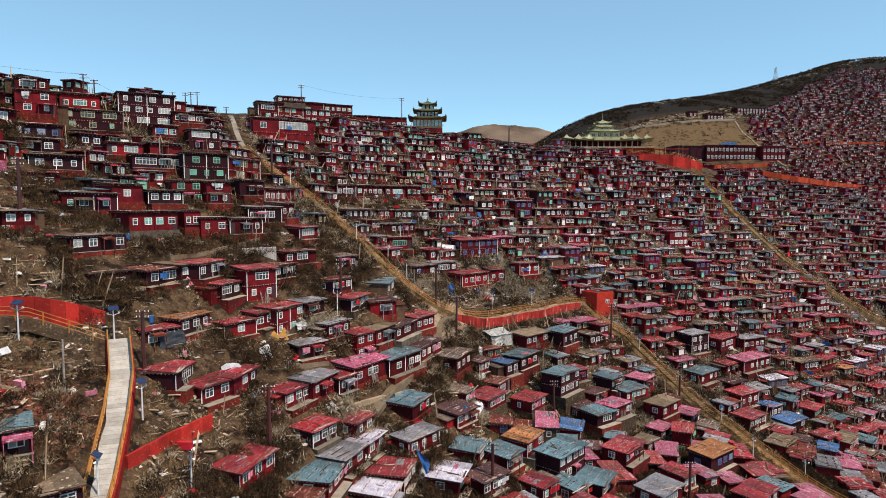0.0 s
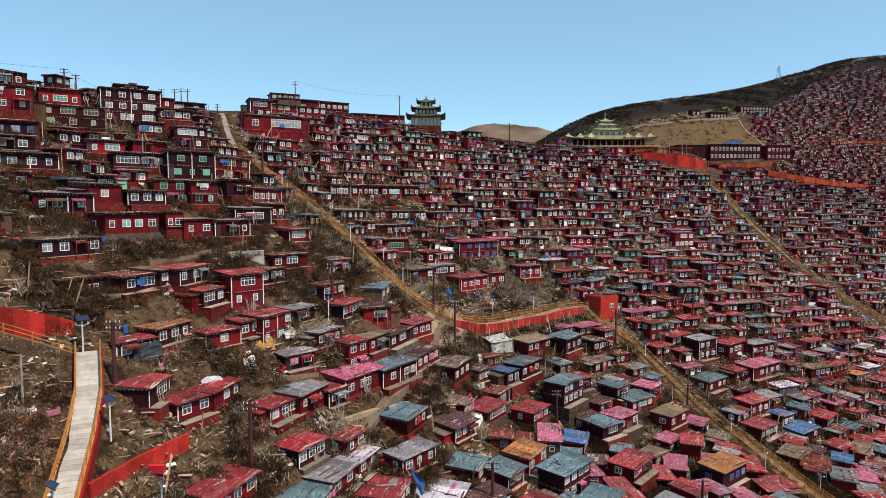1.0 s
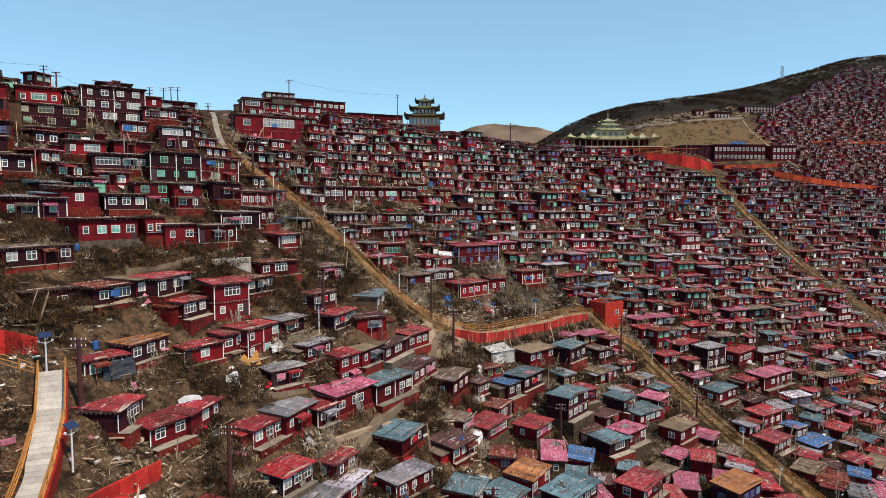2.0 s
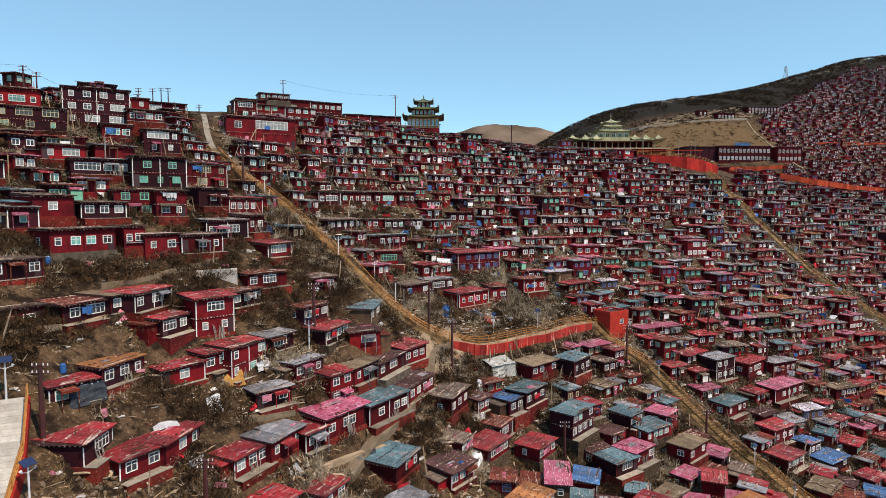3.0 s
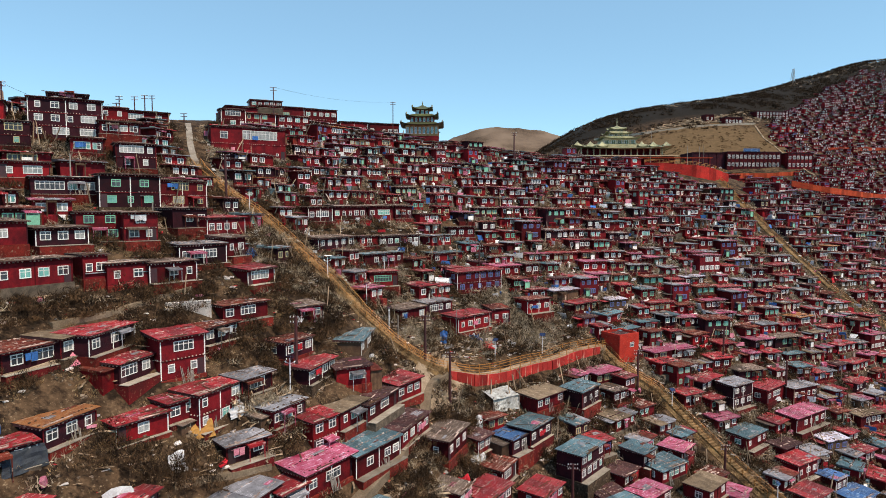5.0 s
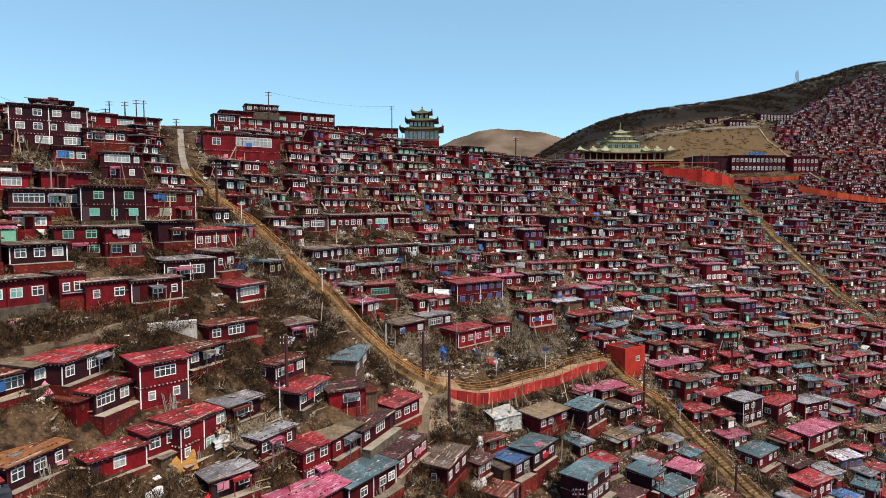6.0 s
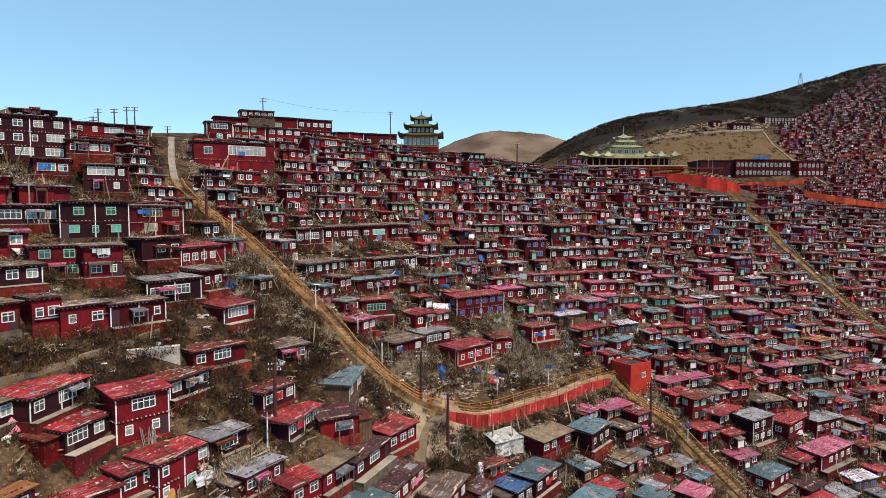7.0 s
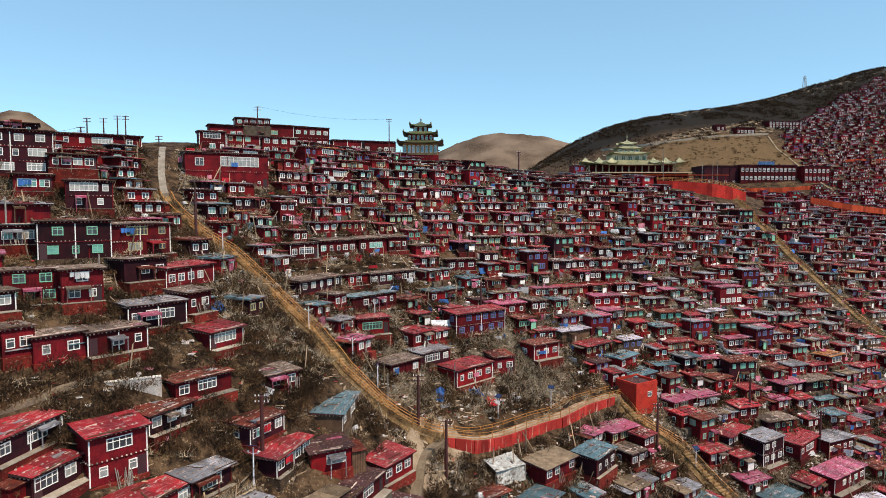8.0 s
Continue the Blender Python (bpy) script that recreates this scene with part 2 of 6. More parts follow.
ORANGE = material("orange_rail_paint", (0.44, 0.185, 0.035), (0.34, 0.14, 0.03), 1.0, 0.6, bump=0.1, vary=0.2)
REDWALL = material("red_retaining_render", (0.42, 0.026, 0.020), (0.27, 0.020, 0.017), 2.0, 0.9, bump=0.35, speck=(0.36, 0.075, 0.05))
STREAKED = material("streaked_red_render", (0.40, 0.035, 0.028), (0.26, 0.022, 0.020), 2.0, 0.85, bump=0.5, speck=(0.50, 0.26, 0.20), streak=(0.9, 0.9, 0.08))
FAR_RENDER = material("orange_red_render", (0.40, 0.060, 0.022), (0.27, 0.036, 0.016), 5.0, 0.9, bump=0.4, speck=(0.30, 0.13, 0.07))
LAMP_WHITE = material("white_lamp_enamel", (0.72, 0.72, 0.74), (0.60, 0.60, 0.64), 0.8, 0.4, bump=0.05, vary=0.1)
PANEL_BLUE = material("solar_cell_blue", (0.015, 0.022, 0.06), (0.02, 0.03, 0.08), 0.4, 0.2, bump=0.0, vary=0.1)
POLE_RED = material("oxide_red_steel", (0.075, 0.016, 0.016), (0.045, 0.014, 0.014), 0.8, 0.6, bump=0.1, vary=0.15)
POLE_GREY = material("grey_timber_pole", (0.30, 0.27, 0.24), (0.20, 0.17, 0.15), 0.6, 0.9, bump=0.2, vary=0.15)
CABLE = material("black_cable", (0.012, 0.012, 0.014), (0.02, 0.02, 0.02), 0.5, 0.6, bump=0.0, vary=0.1)
GOLD = material("gilt_roof_tile", (0.37, 0.34, 0.19), (0.15, 0.165, 0.10), 2.2, 0.5, metal=0.2, bump=0.4, stripe=2.0)
GREEN_TILE = material("green_glazed_tile", (0.13, 0.135, 0.05), (0.07, 0.08, 0.032), 0.9, 0.4, bump=0.4, stripe=2.0)
CREAM = material("cream_render", (0.48, 0.40, 0.27), (0.34, 0.27, 0.17), 1.2, 0.8, bump=0.2)
TURQUOISE = material("turquoise_glazing", (0.12, 0.42, 0.44), (0.09, 0.30, 0.34), 1.0, 0.3, bump=0.1)
CLOTHS = [material(nm, a, b, 0.8, 0.9, bump=0.5) for nm, a, b in (
    ("white_tarp", (0.68, 0.68, 0.70), (0.52, 0.52, 0.54)), ("pink_cloth", (0.60, 0.26, 0.32), (0.48, 0.12, 0.20)), ("red_cloth", (0.48, 0.02, 0.03), (0.34, 0.02, 0.03)),
    ("blue_tarp", (0.05, 0.17, 0.46), (0.04, 0.12, 0.34)), ("black_tarp", (0.025, 0.03, 0.04), (0.04, 0.045, 0.05)), ("orange_tarp", (0.50, 0.26, 0.07), (0.40, 0.20, 0.06)))]

POSTS = [FRAMES[0], WALLS[0], WALLS[1]]


# ---- building blocks ----
class Geo:
    """Collects boxes and free faces, each with a material slot."""

    def __init__(self):
        self.v, self.f, self.s = [], [], []

    def faces(self, verts, faces, slot=0):
        k = len(self.v)
        self.v += [tuple(p) for p in verts]
        self.f += [tuple(i + k for i in q) for q in faces]
        self.s += [slot] * len(faces)
        return self

    def box(self, x0, y0, z0, x1, y1, z1, slot=0, m=None, lift=(0, 0, 0, 0)):
        """lift: extra height of the top's corners."""
        a, b, c, d = lift
        vs = [(x0, y0, z0), (x1, y0, z0), (x1, y1, z0), (x0, y1, z0), (x0, y0, z1 + a), (x1, y0, z1 + b), (x1, y1, z1 + c), (x0, y1, z1 + d)]
        if m is not None:
            vs = [m @ Vector(p) for p in vs]
        return self.faces(vs, [(0, 3, 2, 1), (4, 5, 6, 7), (0, 1, 5, 4), (1, 2, 6, 5), (2, 3, 7, 6), (3, 0, 4, 7)], slot)

    def rod(self, a, b, r0, r1=None, n=8, slot=0):
        a, b = Vector(a), Vector(b)
        r1 = r0 if r1 is None else r1
        w = (b - a).normalized()
        u = w.orthogonal().normalized()
        t = w.cross(u)
        vs = []
        for p, r in ((a, r0), (b, r1)):
            for i in range(n):
                q = 2 * math.pi * i / n
                vs.append(p + r * (math.cos(q) * u + math.sin(q) * t))
        fs = [(i, (i + 1) % n, n + (i + 1) % n, n + i) for i in range(n)] + [tuple(range(n - 1, -1, -1)), tuple(range(n, 2 * n))]
        return self.faces(vs, fs, slot)

    def mesh(self, name, mats):
        me = bpy.data.meshes.new(name)
        me.from_pydata(self.v, [], self.f)
        for mt in mats:
            me.materials.append(mt)
        if len(mats) > 1:
            me.polygons.foreach_set("material_index", self.s)
        me.update()
        return me


def part(name, geo, mat, parent, label="", at=None):
    """One mesh object under a thing or under a part. geo: a Geo or a ready mesh."""
    me = geo.mesh(name, mat if isinstance(mat, (list, tuple)) else [mat]) if isinstance(geo, Geo) else geo
    ob = new(name, me)
    ob.parent = parent
    if at is not None:
        ob.matrix_basis = at
    if label:
        tagged(ob, label)
    return ob


def thing(name, m, label, category, group=""):
    ob = new(name)
    ob.empty_display_size = 0.3
    ob.matrix_basis = m
    return tagged(ob, label, category, group)


# ---- ground ----
BASE = 53.2
NEAR_FORMS = [
    (-57, -23, 27, 0.1), (32, 23, 27, -50.8), (-57, 34, 33, 11.5), (-32, 58, 34, -33.0), (-27, 79, 39, 7.8), (-38, 80, 40, 11.9),
    (-43, 91, 43, 3.5), (-9, 91, 41, -23.8), (-32, 95, 43, 13.7), (-114, 96, 54, 30.5), (-25, 97, 43, 11.8), (149, 103, 61, -15.7),
    (-19, 105, 45, 6.6), (25, 106, 46, 1.0), (-35, 110, 47, 1.2), (-49, 110, 48, -23.0), (78, 110, 50, -27.2), (-6, 110, 46, -5.5),
    (-40, 123, 50, -3.9), (9, 125, 49, -5.9), (32, 133, 51, 29.6), (63, 141, 56, 53.4), (-23, 144, 54, 7.6),
]
FAR_FORMS = [
    (9, 146, 55, -56.2), (183, 149, 74, -52.9), (-58, 153, 58, 5.9), (39, 161, 58, -68.6), (79, 161, 62, -12.5), (-17, 186, 64, 67.2),
    (-70, 186, 66, 13.2), (96, 186, 69, -34.6), (63, 194, 67, -19.2), (17, 205, 69, 22.6), (62, 214, 72, 34.9), (107, 217, 77, 39.0),
    (42, 226, 74, 35.3), (163, 229, 86, 17.2), (-21, 249, 79, -46.3), (82, 273, 88, -32.4), (171, 326, 107, 0.1), (235, 349, 119, -74.8),
    (-47, 391, 113, -4.3), (165, 415, 126, 124.5), (269, 430, 141, -27.0), (112, 555, 155, -42.6), (366, 605, 189, 159.1),
]
# banks and hollows of the near slope
BANK_FORMS = [
    (24, 138, 16, 3.26), (-47, 118, 15, 1.7), (-11, 96, 13, -0.87), (-12, 107, 14, 2.25), (9, 112, 14, -3.89), (-17, 88, 12, -2.06),
    (-30, 79, 11, 0.01), (-34, 58, 9, 0.32), (45, 135, 16, -1.24), (-25, 138, 16, -1.59), (8, 133, 16, 0.29), (-36, 84, 12, 0.81),
    (-44, 104, 13, -1.84), (-46, 92, 12, -1.06), (88, 174, 20, 1.35), (-50, 150, 18, -2.81), (73, 141, 17, -0.66), (-29, 98, 13, 0.66),
    (-17, 117, 15, 1.86), (-46, 163, 19, 2.44), (43, 169, 19, -1.85), (-4, 169, 19, -3.35), (40, 153, 18, 1.22), (-42, 89, 12, 0.36),
    (-62, 96, 10, -4.0), (-55, 113, 7, -2.6), (-67, 116, 8, -3.4), (34, 112, 20, -2.8), (-46.6, 67.8, 4.2, -2.7),
]

# spurs of the far hill
RIDGE_FORMS = [(140, 316, 26, -10.0), (105, 512, 42, 12.5), (395, 560, 60, 9.0), (300, 600, 60, -8.0)]


def ground(x, y):
    """Height of the hillside; takes numbers or arrays."""
    z = BASE + 0.0 * (x + y)
    for cx, cy, s, k in NEAR_FORMS + FAR_FORMS + BANK_FORMS:
        z = z + k * np.exp(-((x - cx) ** 2 + (y - cy) ** 2) / (2.0 * s * s))
    for cx, cy, s, k in RIDGE_FORMS:
        z = z + k * np.exp(-((x - cx) ** 2 + (y - cy) ** 2) / (2.0 * s * s))
    return z + 0.22 * np.sin(0.31 * x + 0.17 * y) * np.sin(0.23 * y - 0.11 * x) + 0.10 * np.sin(0.83 * x - 0.41 * y + 1) * np.sin(0.67 * y + 0.29 * x)


GRID_X, GRID_Y, GRID_S = -130.0, 20.0, 2.0
GRID = ground(*np.meshgrid(GRID_X + GRID_S * np.arange(280), GRID_Y + GRID_S * np.arange(260))).tolist()


def height(x, y):
    """Height of one place, between the points of a grid."""
    u, v = (x - GRID_X) / GRID_S, (y - GRID_Y) / GRID_S
    i, j = min(max(int(u), 0), 278), min(max(int(v), 0), 258)
    u, v = u - i, v - j
    a, b = GRID[j], GRID[j + 1]
    return (a[i] * (1 - u) + a[i + 1] * u) * (1 - v) + (b[i] * (1 - u) + b[i + 1] * u) * v


def slope(x, y):
    e = 2.0
    return (height(x + e, y) - height(x - e, y)) / (2 * e), (height(x, y + e) - height(x, y - e)) / (2 * e)


def far_hills(x, y):
    """Bare mountains beyond the ridge, as extra height."""
    z = 0.0 * (x + y)
    for cx, cy, sx, sy, k in ((24, 1030, 158, 180, 110), (203, 1080, 158, 180, 90), (-690, 1030, 160, 200, 188), (900, 1500, 500, 400, 260)):
        z = z + k * np.exp(-((x - cx) / sx) ** 2 - ((y - cy) / sy) ** 2)
    return z * (1 - 0.014 * np.abs(np.sin(x / 29 + 0.9 * np.sin(y / 70))) - 0.008 * np.abs(np.sin(x / 11 - y / 60)))


def spread(lo, hi, step, far_lo, far_hi):
    near = list(np.arange(lo, hi + 0.1, step))
    out, s, v = [], step, hi
    while v < far_hi:
        s *= 1.17
        v += s
        out.append(v)
    back, s, v = [], step, lo
    while v > far_lo:
        s *= 1.055
        v -= s
        back.append(v)
    return np.array(back[::-1] + near + out)


def build_ground():
    xs, ys = spread(-110, 190, 2.0, -3000, 3500), spread(36, 336, 2.0, -2500, 4000)
    gx, gy = np.meshgrid(xs, ys)
    rng = np.random.default_rng(3)
    gz = ground(gx, gy) + far_hills(gx, gy) + rng.normal(0, 0.07, gx.shape)
    nx, ny = len(xs), len(ys)
    v = np.stack([gx.ravel(), gy.ravel(), gz.ravel()], 1)
    i = np.arange(nx * ny).reshape(ny, nx)
    q = np.stack([i[:-1, :-1], i[:-1, 1:], i[1:, 1:], i[1:, :-1]], -1).reshape(-1, 4)
    me = bpy.data.meshes.new("ground")
    me.from_pydata(v.tolist(), [], q.tolist())
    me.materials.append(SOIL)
    me.polygons.foreach_set("use_smooth", [True] * len(me.polygons))
    me.update()
    tagged(new("ground", me), "steep dry brown hillside of bare earth and withered grass", "hillside", kind="structure")


build_ground()

# ---- plan of the settlement ----
STAIRS = {
    "upper": [(-46.4, 145.4), (-44.3, 142.4), (-41.6, 140.2), (-37.6, 139), (-32.9, 139.6), (-28.2, 137.2), (-23.8, 134.6), (-17.3, 131.8), (-11.7, 127.2), (-6.7, 125.9), (-2.4, 126.5), (2, 128)],
    "lower": [(35, 155), (38.2, 150.8), (45.1, 149.5), (48.3, 144.9), (52.9, 139.1), (57, 133.6), (61.6, 127.2), (64.2, 120.4), (66.8, 110.0), (68.3, 104.0), (71, 92)],
    "right": [(102.2, 262), (99.5, 234.7), (102.6, 219), (107.6, 209.6), (112.2, 202.4), (120.5, 197), (129, 194), (143, 189)],
}
WALKWAY = [(2, 128), (6.1, 129.6), (13.8, 135.9), (21.1, 141.5), (26.7, 147.7), (35, 155)]
TRACK = [(2, 128), (-1.3, 121.8), (-1.8, 112.6), (-4.8, 101.9), (-8.3, 94), (-11, 86)]
RAMP = [(-57.4, 169), (-56.0, 165.5), (-53.4, 159.6), (-50.4, 152.8), (-47.6, 147.4), (-46.4, 145.4)]
BRIDGE = [(-37.9, 71.4), (-35.2, 66.6), (-33.3, 61.7), (-30.5, 53.6)]
CREST = [(-109, 103), (-87, 121), (-67, 143), (-48, 175), (-33, 201), (-13, 217), (11, 230), (39, 246), (66, 254), (74, 240), (84, 236), (106, 238), (118, 258), (135, 280), (149, 286)]

taken = set()
CELL = 0.5


def cells(x, y, ang, w, d):
    c, s = math.cos(ang), math.sin(ang)
    nu, nv = max(2, int(w / 0.45)), max(2, int(d / 0.45))
    for i in range(nu + 1):
        for j in range(nv + 1):
            u, v = (i / nu - 0.5) * w, (j / nv - 0.5) * d
            yield int((x + u * c - v * s) // CELL), int((y + u * s + v * c) // CELL)


def is_free(x, y, ang, w, d):
    return not any(k in taken for k in cells(x, y, ang, w, d))


def take(x, y, ang, w, d):
    taken.update(cells(x, y, ang, w, d))


def along(line, step):
    """Points every step metres along a line of the plan, each with its heading."""
    out = []
    for (ax, ay), (bx, by) in zip(line, line[1:]):
        n = max(1, round(math.hypot(bx - ax, by - ay) / step))
        for i in range(n):
            out.append((ax + (bx - ax) * i / n, ay + (by - ay) * i / n, math.atan2(by - ay, bx - ax)))
    return out + [(*line[-1], out[-1][2])]


for line, wide in [(v, 4.4) for v in STAIRS.values()] + [(WALKWAY, 5.0), (TRACK, 2.4), (BRIDGE, 4.0), (RAMP, 5.5)]:
    for px, py, pa in along(line, 1.0):
        take(px, py, pa, 1.4, wide)


# open ground on the valley side of the flights
for line, shift in ((STAIRS["lower"], 2.4), (STAIRS["upper"][3:], 1.8)):
    for px, py, pa in along(line, 1.0):
        take(px - 0.5 * shift, py - shift, pa, 1.4, 3.0)


for px, py, pa in along(STAIRS["lower"][4:], 1.0):
    take(px - 3.2, py - 1.6, pa, 1.4, 4.2)


take(31.6, 243.0, 0.0, 12.0, 11.0)


def crest_y(x):
    for (ax, ay), (bx, by) in zip(CREST, CREST[1:]):
        if ax <= x <= bx:
            return ay + (by - ay) * (x - ax) / (bx - ax)
    return 90 if x < 0 else 250


# loose ground without houses: x, y, half sizes, share of houses left out
BARE = [(-33, 104, 8, 6, 1.0), (-36, 78, 16, 34, 0.93), (-14, 105, 18, 26, 0.9), (18, 152, 17, 12, 1.0), (-38, 65, 14, 18, 1.0), (-24, 55, 12, 16, 1.0), (-4, 118, 8, 11, 1.0), (8, 137, 13, 10, 1.0), (60, 128, 6, 18, 0.3), (-2, 135, 10, 9, 0.8),
        (-21, 128, 6, 10, 0.6), (-44, 100, 10, 22, 0.6), (2, 92, 14, 16, 0.3), (24, 100, 18, 14, 0.15), (-14, 74, 8, 10, 0.9), (-60, 70, 14, 22, 0.9)]


def left_out(x, y, rng):
    for cx, cy, ax, ay, p in BARE:
        if ((x - cx) / ax) ** 2 + ((y - cy) / ay) ** 2 < 1 and rng.random() < p:
            return True
    return False


def settled(x, y):
    """Where the settlement stands."""
    z = height(x, y)
    if y < 41 or x < -105 or z < -8 or y > 530:
        return False
    if 112 < x < 196 and 264 < y < 330:
        return (x > 122 or y > 278) and abs(x - 183.5) > 3
    if (x < 146 and y < 287) or y < 240:
        return y < crest_y(x) + 2 and x < 185
    return x / y > 0.48 + 0.08 * min(1, max(0, (400 - y) / 100)) + 0.012 * math.sin(y * 0.13) and abs(x - 184 - max(0, y - 383) * 0.25) > 3 and z < 108 + 0.42 * (x - 160) and x < 385


def plan_rows():
    """Rows of huts along the contours, level by level."""
    rng = random.Random(11)
    out = []
    xs, ys = np.meshgrid(np.arange(-105, 390, 3.0), np.arange(42, 530, 3.0))
    zz = ground(xs, ys)
    level = -4.0
    while level < 180:
        near = np.abs(zz - level) < 0.7
        seeds = list(zip(xs[near].tolist(), ys[near].tolist()))
        rng.shuffle(seeds)
        for sx, sy in seeds:
            if (int(sx // CELL), int(sy // CELL)) in taken:
                continue
            for way in (1, -1):
                x, y, first = sx, sy, True
                for _ in range(400):
                    gx, gy = slope(x, y)
                    k = max(-4, min(4, (level - height(x, y)) / (gx * gx + gy * gy + 1e-4)))
                    x, y = x + k * gx, y + k * gy
                    if not settled(x, y):
                        break
                    gx, gy = slope(x, y)
                    g = math.hypot(gx, gy) + 1e-6
                    tx, ty = -gy / g, gx / g
                    ang = math.atan2(ty, tx)
                    if math.cos(ang) * gy - math.sin(ang) * gx < 0:
                        ang += math.pi
                    w = rng.choice((3.6, 4.2, 4.8, 5.6, 6.4, 7.6))
                    d = rng.uniform(3.0, 3.7)
                    small = 0.8 if y > 287 else 1.0
                    apart = max(0.0, 0.5 - g) * 4.5 if y < 175 else 0.0
                    if not is_free(x, y, ang, (w + 0.1) * small, (d - 0.9) * small + (0.6 if y > 287 else apart)):
                        break
                    if not (left_out(x, y, rng) or rng.random() < (0.22 if y > 287 else 0.04)):
                        take(x, y, ang, w * small, d * small - 0.6)
                        out.append((x, y, ang + rng.gauss(0, 0.07), w, d))
                    move = w * small + (rng.uniform(0.0, 0.35) if rng.random() < 0.88 else rng.uniform(0.8, 2.4))
                    x, y = x + way * tx * move, y + way * ty * move
        level += 0.65
    return out


# ---- huts ----
WINDOW_SIZES = {"pair": (1.2, 1.05, 2), "single": (0.78, 0.98, 1), "wide": (2.3, 1.15, 4), "band": (3.5, 1.2, 6), "long": (7.4, 1.9, 9), "tall": (1.6, 1.5, 2), "small": (0.6, 0.55, 1)}
window_meshes = {}


def lattice(xs, zs, deep):
    """A frame in one piece: bars between the lines xs and zs, every second cell open."""
    g = Geo()
    index = {}

    def vert(i, k, y):
        key = (i, k, y)
        if key not in index:
            index[key] = len(g.v)
            g.v.append((xs[i], y, zs[k]))
        return index[key]

    def solid(i, k):
        return 0 <= i < len(xs) - 1 and 0 <= k < len(zs) - 1 and not (i % 2 == 1 and k % 2 == 1)

    for i in range(len(xs) - 1):
        for k in range(len(zs) - 1):
            if not solid(i, k):
                continue
            g.f.append((vert(i, k, -deep), vert(i + 1, k, -deep), vert(i + 1, k + 1, -deep), vert(i, k + 1, -deep)))
            for (a, b, c, d, open_side) in ((i, k, i + 1, k, solid(i, k - 1)), (i + 1, k, i + 1, k + 1, solid(i + 1, k)), (i + 1, k + 1, i, k + 1, solid(i, k + 1)), (i, k + 1, i, k, solid(i - 1, k))):
                if not open_side:
                    g.f.append((vert(c, d, -deep), vert(a, b, -deep), vert(a, b, 0.0), vert(c, d, 0.0)))
    g.s = [0] * len(g.f)
    return g


def window_mesh(kind, frame_mat, pane_mat):
    key = (kind, frame_mat.name, pane_mat.name)
    if key not in window_meshes:
        w, h, n = WINDOW_SIZES[kind]
        b = 0.09
        xs = [-w / 2, -w / 2 + b]
        for i in range(1, n):
            c = -w / 2 + w * i / n
            xs += [c - 0.035, c + 0.035]
        xs += [w / 2 - b, w / 2]
        zs = [0, b, h - b, h] if h < 0.8 else [0, b, h * 0.66 - 0.03, h * 0.66 + 0.03, h - b, h]
        g = lattice(xs, zs, 0.07)
        p = Geo().box(-w / 2 + b, -0.03, b, w / 2 - b, -0.005, h - b)
        window_meshes[key] = (g.mesh("window_frame", [frame_mat]), p.mesh("pane", [pane_mat]))
    return window_meshes[key]


def hut_spec(rng, w, d, storeys=None, roof=None, wall=None, plinth=None, frame=None, tidy=False):
    """Chooses what is not given. Indices into the lists of materials."""
    s = {"w": w, "d": d}
    s["n"] = storeys or (2 if rng.random() < 0.07 else 1)
    s["h"] = rng.uniform(1.9, 2.25) if s["n"] == 1 else rng.uniform(2.0, 2.2)
    s["roof"] = roof if roof is not None else rng.choices(range(11), (30, 12, 13, 9, 10, 7, 8, 4, 3, 6, 2))[0]
    s["wall"] = wall if wall is not None else rng.choices(range(4), (58, 12, 23, 7))[0]
    s["plinth"] = plinth if plinth is not None else rng.choices(range(4), (34, 14, 30, 22))[0]
    s["frame"] = frame if frame is not None else rng.choices(range(4), (74, 14, 8, 4))[0]
    s["pitch"] = rng.uniform(0.03, 0.10) * rng.choice((1, 1, -1))
    s["over"] = rng.uniform(0.30, 0.55)
    s["seed"] = rng.randrange(10 ** 6)
    return s


def window_row(s, rng):
    """Windows of the front and of the two ends: kind, place along the wall, sill height, which wall."""
    out = []
    for level in range(s["n"]):
        sill = s["h"] * (level + 0.31)
        w = s["w"]
        if w > 4.4 and rng.random() < (0.20 if level == 0 else 0.45):
            k = "band" if w > 5 and rng.random() < 0.5 else "wide"
            out.append((k, rng.uniform(-0.12, 0.12) * w, sill, "front"))
            if w > 6.2:
                out.append(("pair", (0.36 if out[-1][1] < 0 else -0.36) * w, sill, "front"))
        else:
            n = max(1, round(w / rng.uniform(1.6, 2.3)))
            for i in range(n):
                if n > 2 and rng.random() < 0.12:
                    continue
                out.append((rng.choices(("pair", "single", "wide"), (7, 2, 1 if w / n > 2.5 else 0))[0], (i + 0.5) / n * w - w / 2 + rng.uniform(-0.12, 0.12), sill, "front"))
        for side in ("near_end", "far_end"):
            if rng.random() < 0.28:
                out.append((rng.choice(("pair", "single")), rng.uniform(-0.6, 0.6), sill, side))
    return out


def wall_pose(s, where, along_wall, z):
    if where == "front":
        return Matrix.Translation((along_wall, -s["d"] / 2, z))
    if where == "near_end":
        return pose(-s["w"] / 2, along_wall, z, 0, 0, -90)
    return pose(s["w"] / 2, along_wall, z, 0, 0, 90)


